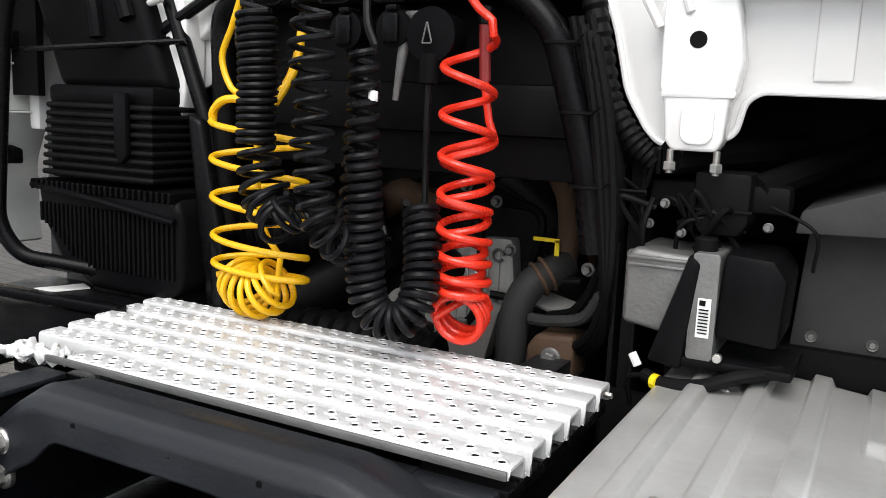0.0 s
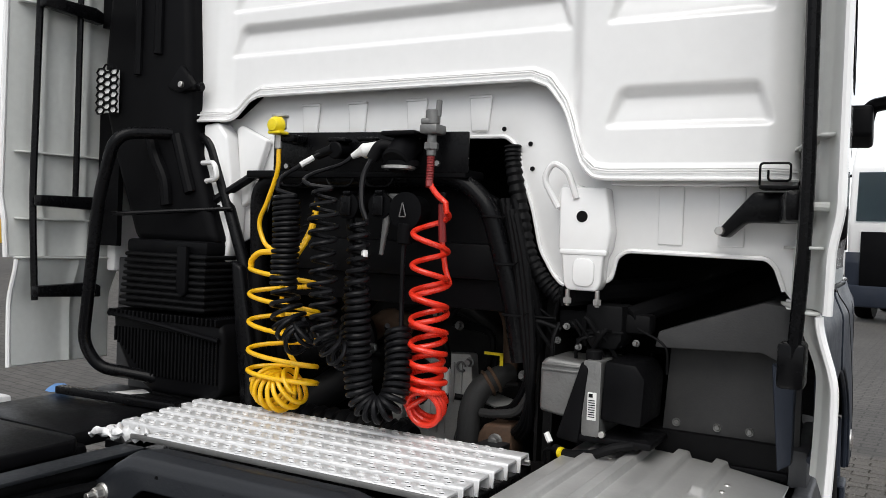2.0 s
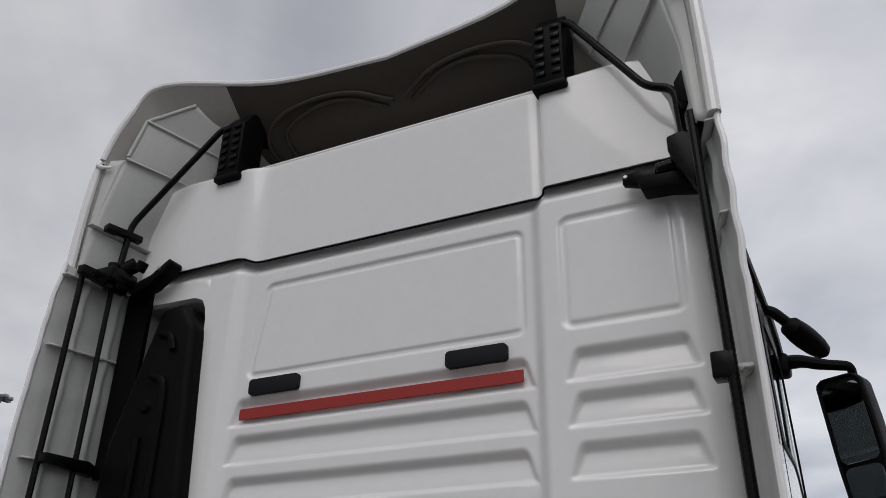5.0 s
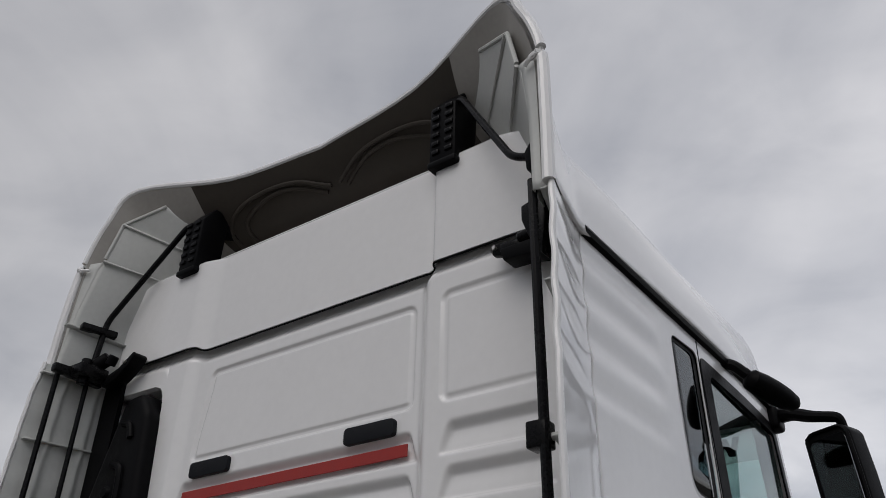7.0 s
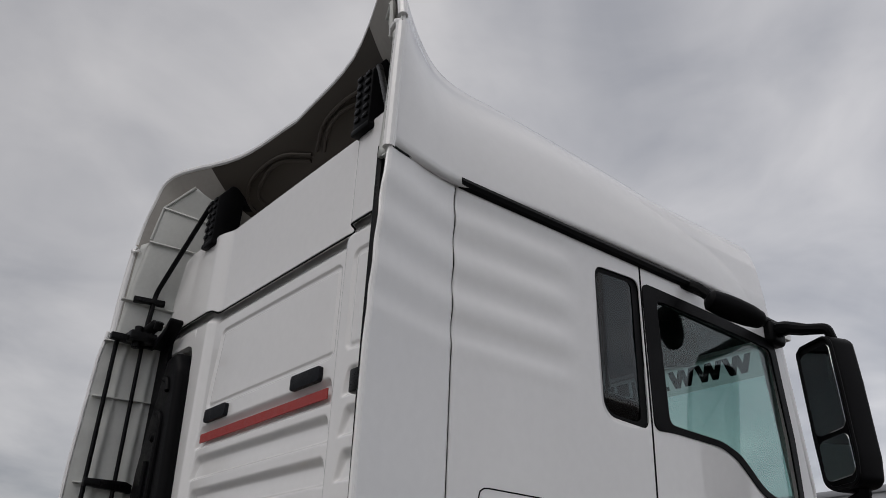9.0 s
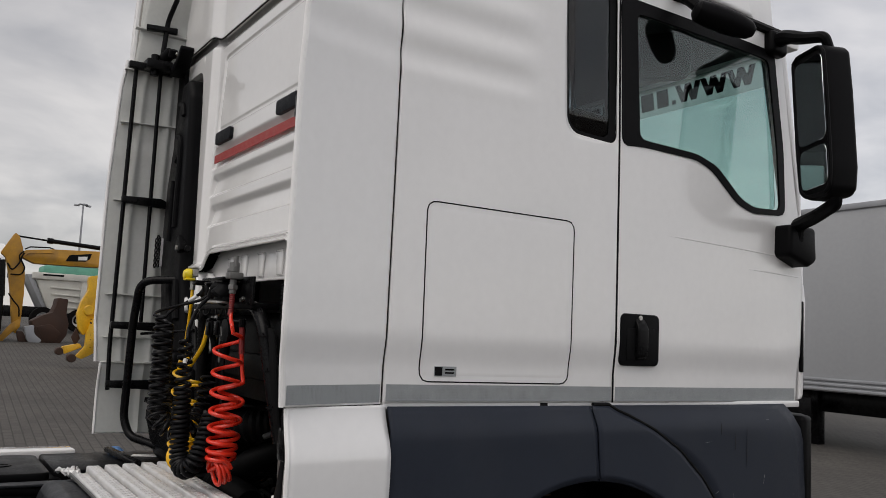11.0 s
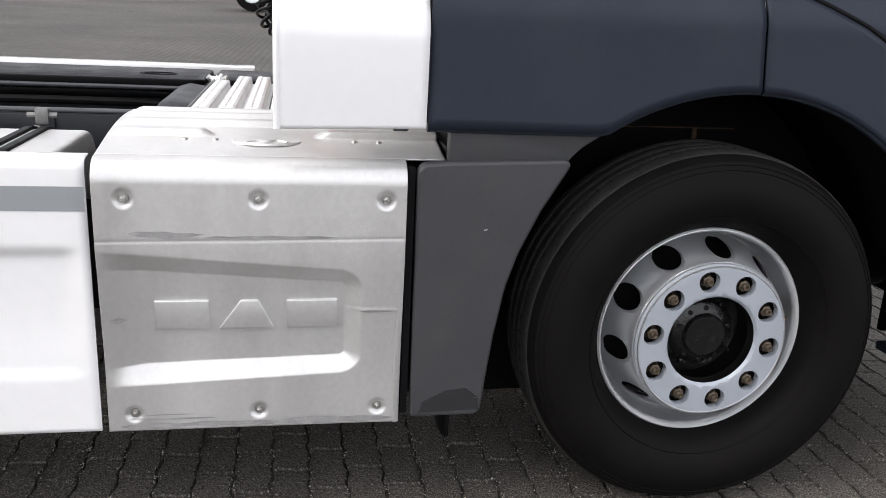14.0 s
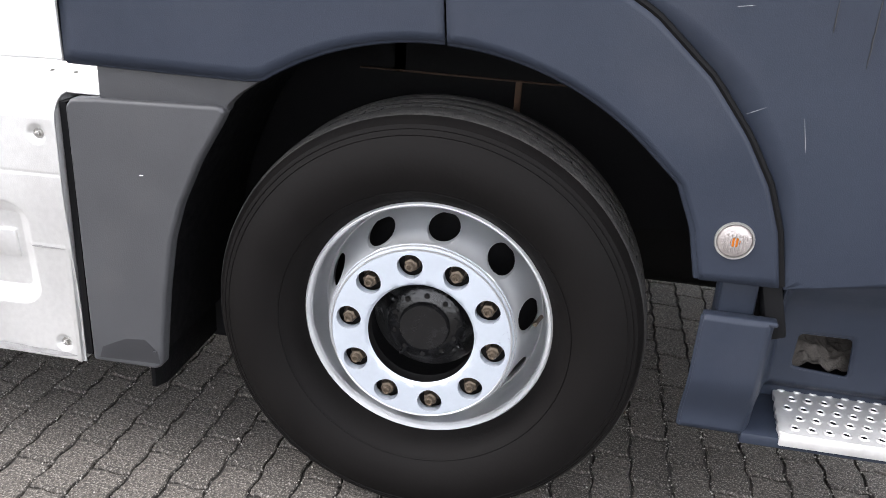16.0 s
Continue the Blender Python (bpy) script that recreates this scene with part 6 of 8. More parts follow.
for k in range(16):
    y0, x0, z0 = -0.70 - rng.random() * 0.9, rng.uniform(-0.2, 0.35), rng.uniform(0.66, 0.86)
    part("frame_line", tube(smooth_line([(x0, y0, z0), (x0 + rng.uniform(-0.1, 0.1), y0 - 0.25, z0 + rng.uniform(-0.06, 0.08)), (x0 + rng.uniform(-0.12, 0.12), y0 - 0.55, z0 + rng.uniform(-0.06, 0.05)), (x0 + rng.uniform(-0.1, 0.1), y0 - 0.9, z0)], 6), rng.uniform(0.006, 0.014), 8), M_RUBBER, cm)
part("conduit", tube(smooth_line([(-0.29, -1.6, 0.93), (-0.285, -1.0, 0.935), (-0.29, -0.72, 0.93), (-0.30, -0.45, 0.90), (-0.31, 0.1, 0.86)], 10), 0.022, 12), M_RUBBER, cm, "black corrugated cable conduit")
part("conduit", tube(smooth_line([(-0.25, -1.6, 0.90), (-0.25, -1.0, 0.90), (-0.26, -0.7, 0.89), (-0.25, 0.0, 0.84)], 10), 0.016, 10), M_RUBBER, cm)
part("under_pan", box(-0.34, 0.46, -2.2, -0.55, 0.56, 0.58, 0.0), M_GREASE_SHADE, cm)

# battery or air-tank lid on the far side
lid = part("battery_cover", prism(rounded(-0.90, -0.375, -1.9, -0.60, 0.05), "z", 0.940, 0.978, 0.014, 3), M_BLACK, truck, "black plastic battery cover with an oval badge")
part("badge", moved(lathe([(0.062, -0.002), (0.066, 0.004), (0.074, 0.004), (0.078, -0.002)], (0, 0, 0), "z", 40), Matrix.Translation((-0.60, -0.80, 0.978)) @ Matrix.Diagonal((0.6, 1.0, 1, 1))), M_BLACK, lid)
part("lid_step", box(-0.93, -0.45, -0.58, -0.04, 0.930, 0.975, 0.012), M_BLACK, lid)
part("lid_bar", moved(box(-0.24, 0.24, -0.016, 0.016, -0.012, 0.012, 0.004), pose(-0.66, -0.27, 0.992, 0, 0, 4)), M_TUBE, lid)
part("paper_label", moved(box(-0.058, 0.058, -0.028, 0.028, -0.001, 0.002, 0.0), pose(-0.752, -0.146, 0.9775, 0, 0, 66)), M_LABEL, lid, "white paper label")
part("white_edge", box(-1.08, -0.93, -2.4, -0.42, 0.90, 0.99, 0.012), M_WHITE, truck, "white far-side skirt edge")
part("rag", lathe([(0.0, 0.016), (0.018, 0.018), (0.034, 0.008), (0.042, 0.0)], (-0.96, -0.24, 0.975), "z", 9), M_BLUE, lid)

# underside closed in to keep light out: front bumper, unseen far-side panels, far wheel and axle
part("front_bumper", box(-1.0, 0.90, 2.05, 2.18, 0.30, 1.38, 0.03), M_BLACK, truck, "black front bumper and grille")
part("far_skirt", box(mx(1.24), mx(1.20), 1.42, 2.05, 0.36, 1.39, 0.01), M_PLASTIC, truck)
part("far_panel", box(mx(1.24), mx(1.20), 0.15, 1.42, 1.02, 1.39, 0.01), M_PLASTIC, truck)
part("far_front_wheel", lathe([(0.0, mx(1.12)), (0.28, mx(1.10)), (0.30, mx(1.22)), (0.45, mx(1.21)), (0.495, mx(1.17)), (0.495, mx(0.95)), (0.30, mx(0.92))], (0, WY, WZ), "x", 40), M_TYRE, truck)
part("axle", rod((mx(0.95), WY, 0.47), (0.95, WY, 0.47), 0.075, 16), M_GREASE_SHADE, truck)
part("oil_pan", box(-0.35, 0.50, 0.75, 1.95, 0.38, 1.30, 0.06, 3), M_GREASE_SHADE, truck)
part("battery_box", box(-0.98, -0.42, -1.9, -0.55, 0.36, 0.95, 0.02), M_BLACK, truck)
part("chassis_tank", rod((-0.30, -0.9, 0.50), (-0.30, 0.30, 0.50), 0.15, 24), M_GREASE_SHADE, truck)
part("muffler", box(0.62, 1.16, -0.65, -0.02, 0.32, 0.90, 0.03), M_GREASE_SHADE, cov)

# scratches and drip marks on the painted and plastic panels
rng = random.Random(52)
for k in range(14):
    y, z = rng.uniform(0.15, 1.95), rng.uniform(0.80, 1.36)
    if math.hypot(y - WY, z - WZ) < 0.70 or (y > 1.5 and z < 0.9):
        continue
    ang, ln = rng.uniform(-0.5, 0.5) if k % 2 else rng.uniform(1.2, 1.9), rng.uniform(0.006, 0.035)
    part("scratch", tube([(low_x(y + u * ln * math.cos(ang), z + u * ln * math.sin(ang)) + 0.0042, y + u * ln * math.cos(ang), z + u * ln * math.sin(ang)) for u in (-1, -0.3, 0.4, 1)], [0.0001, 0.0004, 0.0003, 0.0001], 5), M_SMEAR, scuttle if y > 1.5 else fender if y > 0.87 else skirt)
for y, z, ln in ((0.985, 1.29, 0.12), (1.63, 1.30, 0.14), (1.56, 1.28, 0.06), (1.48, 1.33, 0.05)):
    part("drip_mark", tube([(low_x(y, q) + 0.0032, y + 0.002 * noise.noise((q * 40, y, 0)), q) for q in span(z - ln, z, 8)], [0.0004, 0.0012, 0.0016, 0.0016, 0.0012, 0.0014, 0.0010, 0.0007, 0.0003], 5), M_SCUFF, fender if y < 1.2 else scuttle)
for y, z in ((0.20, 0.80), (0.20, 0.36)):
    part("paint_chip", prism([(y, z), (y + 0.009, z + 0.001), (y + 0.008, z + 0.0025), (y + 0.001, z + 0.002)], "x", 1.2380, 1.2386, 0.0), M_LABEL, mud)

# ---- aluminium catwalk: six raised perforated planks over a tray ----
CW = (-0.416, 0.617, -0.546, -0.098)
walkway = part("catwalk", box(CW[0] + 0.02, CW[1] - 0.005, CW[2] + 0.02, CW[3] - 0.01, 0.935, 0.957, 0.003), M_TUBE, truck, "perforated aluminium catwalk with a crumpled corner")
plank_w = (CW[3] - CW[2]) / 6
bumps = []
for k in range(6):
    y0 = CW[2] + k * plank_w
    y1 = y0 + plank_w
    x0 = CW[0] + (0.165 if k == 0 else 0.0) - 0.012 * k + 0.02
    lo = 0.980 if k == 0 else 0.958
    prof_p = [(y0 + 0.002, lo), (y0 + 0.006, lo), (y0 + 0.008, 0.991), (y0 + 0.012, 0.995), (y1 - 0.018, 0.995), (y1 - 0.014, 0.991), (y1 - 0.012, 0.966), (y1 - 0.002, 0.966), (y1 - 0.002, 0.962), (y1 - 0.016, 0.962), (y1 - 0.018, 0.988), (y0 + 0.013, 0.988), (y0 + 0.010, lo)]
    plank = part("plank", prism(prof_p, "x", x0, CW[1], 0.0012, 1), M_ALU, walkway)
    for row, yy in enumerate((y0 + 0.0205, y0 + 0.0435)):
        for i in range(26):
            x = x0 + 0.022 + 0.0385 * (i + 0.5 * row)
            if x < CW[1] - 0.012:
                bumps.append((x, yy))
BUMP = lathe([(0.0052, 0.0004), (0.0056, 0.0008), (0.0072, 0.0026), (0.0094, 0.0016), (0.0118, 0.0)], (0, 0, 0), "z", 12)
PIT = lathe([(0.0, 0.0005), (0.0056, 0.0007)], (0, 0, 0), "z", 10)
tagged(part("raised_rim", join(*[moved(BUMP, Matrix.Translation((x, y, 0.995))) for x, y in bumps]), M_ALU, walkway, "raised rims of the grip holes", sharp=60), kind="stuff")
tagged(part("grip_hole", join(*[moved(PIT, Matrix.Translation((x, y, 0.995))) for x, y in bumps]), M_INK_SHADE, walkway, "dark grip holes"), kind="stuff")
part("front_strip", box(CW[0] + 0.14, CW[1], CW[2] - 0.004, CW[2] + 0.002, 0.981, 0.994, 0.002), M_GREY, walkway, "worn aluminium front edge")
rng = random.Random(11)
crump = sheet(lambda u, v: (-0.385 + 0.145 * u + 0.012 * noise.noise((u * 6, v * 7, 1.0)), -0.585 + 0.075 * v + 0.05 * u * (1 - v) + 0.018 * noise.noise((u * 5, v * 5, 4.0)), 0.987 + 0.026 * noise.noise((u * 9, v * 8, 2.0))), span(0, 1, 22), span(0, 1, 14))
part("crumpled_corner", crump, M_ALU, walkway, "torn and crumpled aluminium corner", thick=0.006, sharp=60)
part("end_bolt", rod((CW[1] - 0.002, -0.135, 0.978), (CW[1] + 0.012, -0.135, 0.978), 0.006, 6), M_STEEL, walkway)
part("bracket_foot", box(0.40, 0.60, -0.56, -0.50, 0.90, 0.955, 0.006), M_FRAME, walkway)

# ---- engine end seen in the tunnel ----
eng = part("engine", join(prism([(-0.25, 0.62), (0.42, 0.62), (0.46, 0.85), (0.40, 1.18), (0.20, 1.32), (-0.15, 1.30), (-0.28, 1.10)], "y", 0.34, 0.70, 0.04, 3), box(-0.55, 0.62, 0.30, 0.70, 0.55, 0.78, 0.03)), M_GREASE_SHADE, truck, "grimy engine and gearbox end under the cab")
plate_g = part("gearbox_plate", prism(rounded_poly([(0.015, 0.86), (0.185, 0.85), (0.218, 0.975), (0.256, 1.03), (0.245, 1.155), (0.048, 1.142), (0.026, 1.02)], 0.012), "y", 0.295, 0.345, 0.008, 3), M_CAST, eng, "pale grey cast housing plate")
for k in range(7):
    x = 0.050 + 0.027 * k
    part("plate_rib", box(x, x + 0.006, 0.289, 0.296, 0.90 if x < 0.18 else 1.0, 1.125, 0.002), M_CAST, plate_g)
part("gearbox_plate", prism(rounded_poly([(-0.13, 0.93), (-0.03, 0.89), (0.012, 0.93), (0.012, 1.02), (-0.06, 1.00)], 0.012), "y", 0.28, 0.34, 0.008, 3), M_CAST, eng)
part("casting", prism([(0.372, 0.90), (0.480, 0.91), (0.478, 1.005), (0.395, 0.998), (0.376, 0.97)], "y", 0.09, 0.18, 0.010, 3), M_BROWN, eng, "rusty bracket foot")
part("casting", prism([(0.24, 1.02), (0.42, 1.03), (0.42, 1.22), (0.30, 1.24)], "y", 0.36, 0.50, 0.03, 3), M_BROWN, eng)
part("rusty_pipe", tube(smooth_line([(0.395, 0.24, 1.12), (0.392, 0.27, 1.18), (0.372, 0.30, 1.26), (0.33, 0.34, 1.31)], 8), 0.026, 14), M_BROWN, eng, "rusty coolant pipe")
part("bracket_plate", moved(box(-0.075, 0.075, -0.03, 0.03, -0.005, 0.005, 0.003), pose(0.40, 0.215, 1.035, 18, 8, -14)), M_CAST, eng)
part("coolant_hose", tube(smooth_line([(0.322, 0.14, 0.78), (0.322, 0.14, 0.95), (0.328, 0.145, 1.03), (0.350, 0.165, 1.085), (0.385, 0.205, 1.112), (0.398, 0.24, 1.12)], 10), 0.034, 18), M_HOSE, eng, "thick black coolant hose")
ax, ux, vx = Vector((0.62, 0.62, 0.48)).normalized(), Vector((0.61, -0.79, 0.0)).normalized(), Vector((-0.38, -0.30, 0.87)).normalized()
for k in (0.0, 0.022):
    mid = Vector((0.362, 0.178, 1.096)) + k * ax
    part("hose_clamp", tube([tuple(mid + 0.037 * (math.cos(w) * ux + math.sin(w) * vx)) for w in (math.tau * i / 24 for i in range(24))], 0.005, 6, closed=True), M_BROWN, eng, "rusty hose clamp")
part("foot_bolt", join(rod((0.432, 0.095, 0.955), (0.432, 0.068, 0.955), 0.016, 6), rod((0.432, 0.095, 0.955), (0.432, 0.084, 0.955), 0.022, 14)), M_GREY, eng)
part("conduit", tube(smooth_line([(0.37, 0.12, 1.022), (0.42, 0.11, 1.026), (0.49, 0.10, 1.045), (0.53, 0.09, 1.10)], 8), [0.012 + 0.0014 * (i % 2) for i in range(25)], 10), M_HOSE, eng, "ribbed cable conduit")
part("intake_pipe", tube(smooth_line([(-0.42, 0.12, 0.82), (-0.30, 0.10, 0.90), (-0.20, 0.14, 1.0), (-0.10, 0.3, 1.10), (0.0, 0.42, 1.18)], 10), 0.055, 18), M_RUBBER, eng, "broad black rubber pipe")
part("elbow", tube(smooth_line([(-0.05, 0.28, 1.12), (0.03, 0.24, 1.14), (0.08, 0.26, 1.10), (0.10, 0.34, 1.05)], 8), 0.035, 14), M_RUBBER, eng)
part("elbow", tube(smooth_line([(-0.12, 0.30, 1.20), (-0.04, 0.28, 1.24), (0.02, 0.32, 1.22)], 8), 0.038, 14), M_BROWN, eng)
for i, (x, y, z) in enumerate(((0.255, 0.27, 1.135), (0.02, 0.27, 1.125), (0.26, 0.27, 0.945), (0.36, 0.23, 0.90), (0.06, 0.25, 0.91), (0.47, 0.18, 1.13), (0.49, 0.18, 1.24), (0.40, 0.30, 1.20), (0.20, 0.30, 1.24), (0.12, 0.30, 1.27))):
    part("engine_bolt", join(rod((x, y, z), (x, y - 0.02, z), 0.010, 6), rod((x, y, z), (x, y - 0.006, z), 0.015, 14)), M_GREY, eng)
part("tag", join(box(0.335, 0.395, 0.20, 0.204, 1.175, 1.183, 0.0), box(0.385, 0.395, 0.20, 0.204, 1.12, 1.18, 0.0)), M_YTAG, eng, "yellow cable tie tag")
part("connector", tube([(0.178, 0.262, 1.03), (0.184, 0.258, 1.115)], 0.011, 10), M_LABEL, eng, "white marked connector sleeve")
part("thin_hose", tube(smooth_line([(0.184, 0.258, 1.11), (0.186, 0.25, 1.16), (0.165, 0.25, 1.20), (0.10, 0.27, 1.19)], 8), 0.011, 8), M_RUBBER, eng)
part("thin_hose", tube(smooth_line([(0.178, 0.262, 1.04), (0.176, 0.262, 0.99), (0.15, 0.265, 0.95), (0.10, 0.27, 0.94)], 8), 0.011, 8), M_RUBBER, eng)
part("lifting_eye", tube([(0.215 + 0.014 * math.cos(w), 0.288, 1.115 + 0.014 * math.sin(w)) for w in span(0, 5.6, 14)], 0.004, 6), M_GREY, eng)
rng = random.Random(7)
for k in range(22):
    a = (rng.uniform(-0.3, 0.55), rng.uniform(0.18, 0.34), rng.uniform(0.75, 1.35))
    b = (a[0] + rng.uniform(-0.2, 0.2), a[1] + rng.uniform(-0.05, 0.05), a[2] + rng.uniform(-0.12, 0.1))
    c = (b[0] + rng.uniform(-0.15, 0.15), b[1], b[2] - rng.uniform(0.0, 0.2))
    part("engine_line", tube(smooth_line([a, b, c], 8), rng.uniform(0.005, 0.012), 8), M_RUBBER if k % 3 else M_GREASE_SHADE, eng)
for k in range(4):
    part("harness", tube(smooth_line([(0.47 + 0.012 * k, -0.01 + 0.008 * (k % 3), 1.62), (0.515 + 0.014 * k, 0.0, 1.42), (0.53 + 0.012 * k, 0.03 + 0.012 * (k % 2), 1.25), (0.53 - 0.006 * k, 0.10, 1.12), (0.50 - 0.012 * k, 0.13, 1.05), (0.455 - 0.02 * k, 0.17, 1.02)], 8), 0.009 + 0.003 * (k % 2), 8), M_RUBBER, eng, "bundled black cable" if k == 0 else "")
part("crankcase", prism([(-0.62, 0.60), (-0.26, 0.60), (-0.26, 1.15), (-0.40, 1.25), (-0.60, 1.2)], "y", 0.25, 0.68, 0.04), M_GREASE_SHADE, eng)
part("bellows", tube(smooth_line([(-0.22, 0.02, 0.93), (0.02, 0.03, 0.93), (0.20, 0.03, 0.92)], 12), [0.055 + 0.008 * (i % 2) for i in range(25)], 14), M_RUBBER, eng)
for x in (0.56, 0.60):
    part("mount_plate", box(x, x + 0.01, 0.05, 0.62, 0.7, 1.36, 0.002), M_GREASE_SHADE, eng)

# steel hoop round the hose sockets with ribbed tray, sockets and upper bracket plate
rack = part("hose_rack", tube(bent([(-0.322, -0.03, 1.15), (-0.328, -0.045, 1.665), (0.36, -0.055, 1.675), (0.455, -0.055, 1.60), (0.52, -0.03, 1.36), (0.535, 0.0, 1.20)], 0.08, 8), 0.026, 14), M_TUBE, truck, "black tubular frame carrying the trailer hoses")
part("rack_panel", prism([(-0.31, 1.32), (0.50, 1.32), (0.44, 1.62), (0.36, 1.66), (-0.31, 1.65)], "y", 0.02, 0.05, 0.006), M_BLACK, rack)
part("rack_panel", prism([(-0.31, 1.40), (0.49, 1.40), (0.47, 1.50), (-0.31, 1.50)], "y", -0.005, 0.025, 0.012), M_BLACK, rack)
for x in (-0.17, 0.0, 0.13):
    part("rack_loop", tube(bent([(x - 0.05, -0.08, 1.675), (x - 0.035, -0.085, 1.645), (x + 0.035, -0.085, 1.645), (x + 0.05, -0.08, 1.675)], 0.015), 0.0035, 6), M_TUBE, rack)
plate = part("coupling_plate", prism([(-0.235, 1.800), (0.405, 1.787), (0.408, 1.680), (-0.235, 1.690)], "y", -0.092, -0.082, 0.002), M_TUBE, rack, "black coupling bracket plate")
for x, z in ((0.26, 1.775), (0.30, 1.70), (-0.18, 1.70), (0.22, 1.765), (0.32, 1.705)):
    part("plate_bolt", rod((x, -0.092, z), (x, -0.103, z), 0.008, 6), M_STEEL, plate)
part("rack_shelf", box(-0.34, 0.40, -0.09, 0.02, 1.668, 1.690, 0.004), M_BLACK, rack)


def socket(x, y, z, r, body, label, cap=True):
    s = part("trailer_socket", join(rod((x, y + 0.06, z), (x, y, z), r, 20), lathe([(r, y), (r * 1.18, y - 0.004), (r * 1.18, y - 0.012), (0.0, y - 0.016)], (x, 0, z), "y", 24)), body, rack, label)
    if cap:
        part("socket_cap", prism([(x - r * 0.55, z - r * 0.9), (x + r * 0.55, z - r * 0.9), (x + r * 0.55, z + r * 0.9), (x - r * 0.55, z + r * 0.9)], "y", y - 0.024, y - 0.014, 0.008, 3), M_TUBE, s)
        part("socket_hinge", box(x - r * 0.4, x + r * 0.4, y - 0.02, y + 0.02, z + r, z + r * 1.4, 0.004), M_TUBE, s)
    return s


socket(0.066, -0.125, 1.587, 0.030, M_BLACK, "black round trailer socket with a flap")
s2 = socket(0.170, -0.125, 1.590, 0.030, M_BLACK, "round trailer socket on a cast bracket")
part("socket_bracket", box(0.14, 0.245, -0.11, -0.07, 1.60, 1.625, 0.006), M_GREY, s2)
part("plug_sleeve", tube([(0.190, -0.120, 1.585), (0.184, -0.122, 1.54), (0.178, -0.122, 1.50), (0.172, -0.122, 1.46)], [0.013, 0.010, 0.008, 0.006], 12), M_GREY, s2)
s3 = socket(0.250, -0.125, 1.578, 0.042, M_BLACK, "large black trailer socket with a wire clip", cap=False)
part("wire_clip", tube(bent([(0.240, -0.148, 1.562), (0.25, -0.15, 1.600), (0.260, -0.148, 1.562), (0.240, -0.148, 1.562)], 0.005), 0.0016, 6), M_GREY, s3)
part("socket_neck", rod((0.25, -0.13, 1.545), (0.248, -0.13, 1.49), 0.020, 14), M_BLACK, s3)
part("socket_cable", tube(smooth_line([(0.248, -0.13, 1.50), (0.246, -0.13, 1.42), (0.244, -0.125, 1.34), (0.248, -0.13, 1.27)], 8), 0.0065, 8), M_CORD, s3)
part("socket_cable", tube(smooth_line([(0.066, -0.12, 1.555), (0.062, -0.10, 1.48), (0.062, -0.09, 1.38), (0.05, -0.10, 1.32)], 8), 0.007, 8), M_CORD, rack)
part("socket_strain_relief", tube([(0.066, -0.12, 1.556), (0.064, -0.11, 1.50)], 0.012, 10), M_RUBBER, rack)
# upper couplings on the bracket plate
yc = part("yellow_coupling", join(rod((-0.166, -0.15, 1.80), (-0.166, -0.15, 1.835), 0.020, 16), rod((-0.166, -0.15, 1.832), (-0.166, -0.15, 1.842), 0.025, 18), rod((-0.168, -0.15, 1.745), (-0.167, -0.15, 1.80), 0.011, 12)), M_STEEL, rack, "air coupling with a yellow cap")
part("cap", join(lathe([(0.0, -0.030), (0.016, -0.028), (0.024, -0.018), (0.026, 0.0), (0.020, 0.004)], (-0.160, -0.165, 1.808), "y", 24), box(-0.178, -0.132, -0.19, -0.15, 1.783, 1.792, 0.004)), M_YTAG, yc, "yellow plastic cap")
part("coupling_foot", box(-0.178, -0.112, -0.155, -0.09, 1.765, 1.785, 0.004), M_TUBE, yc)
rc = part("red_coupling", join(box(0.300, 0.352, -0.165, -0.11, 1.775, 1.80, 0.006), rod((0.327, -0.14, 1.80), (0.327, -0.14, 1.838), 0.019, 14), box(0.30, 0.325, -0.16, -0.13, 1.80, 1.815, 0.004), rod((0.342, -0.14, 1.82), (0.344, -0.14, 1.862), 0.008, 10), rod((0.325, -0.14, 1.72), (0.325, -0.14, 1.775), 0.013, 12), rod((0.325, -0.14, 1.735), (0.325, -0.14, 1.755), 0.019, 6)), M_GREY, rack, "cast air coupling for the red hose")
bp_ = part("main_plug", join(rod((0.235, -0.17, 1.70), (0.235, -0.10, 1.76), 0.040, 20), lathe([(0.036, 0.0), (0.046, 0.004), (0.046, 0.016), (0.040, 0.02)], (0.238, -0.135, 1.690), "z", 24), box(0.185, 0.29, -0.17, -0.09, 1.772, 1.785, 0.006)), M_BLACK, rack, "large black electrical plug")
part("plug_ring", lathe([(0.034, 0.0), (0.044, 0.003), (0.044, 0.01), (0.034, 0.012)], (0.240, -0.16, 1.682), "z", 24), M_STEEL, bp_)
part("plug_boot", tube(smooth_line([(0.215, -0.15, 1.745), (0.185, -0.165, 1.745), (0.163, -0.17, 1.71)], 6), 0.016, 12), M_RUBBER, bp_)
part("white_plug", tube([(0.165, -0.14, 1.742), (0.125, -0.15, 1.735), (0.112, -0.152, 1.731), (0.09, -0.155, 1.720)], [0.019, 0.021, 0.012, 0.008], 14), M_LABEL, rack, "white electrical plug")
for x in (0.028, 0.125):
    part("socket_flap", prism(rounded(x - 0.032, x + 0.032, -0.155, -0.10, 0.02), "z", 1.762, 1.772, 0.004), M_TUBE, rack)
    part("socket_body", rod((x, -0.10, 1.742), (x, -0.155, 1.738), 0.024, 16), M_BLACK, rack)
part("cable_gland", tube([(-0.03, -0.15, 1.725), (0.02, -0.15, 1.742)], 0.013, 12), M_RUBBER, rack)


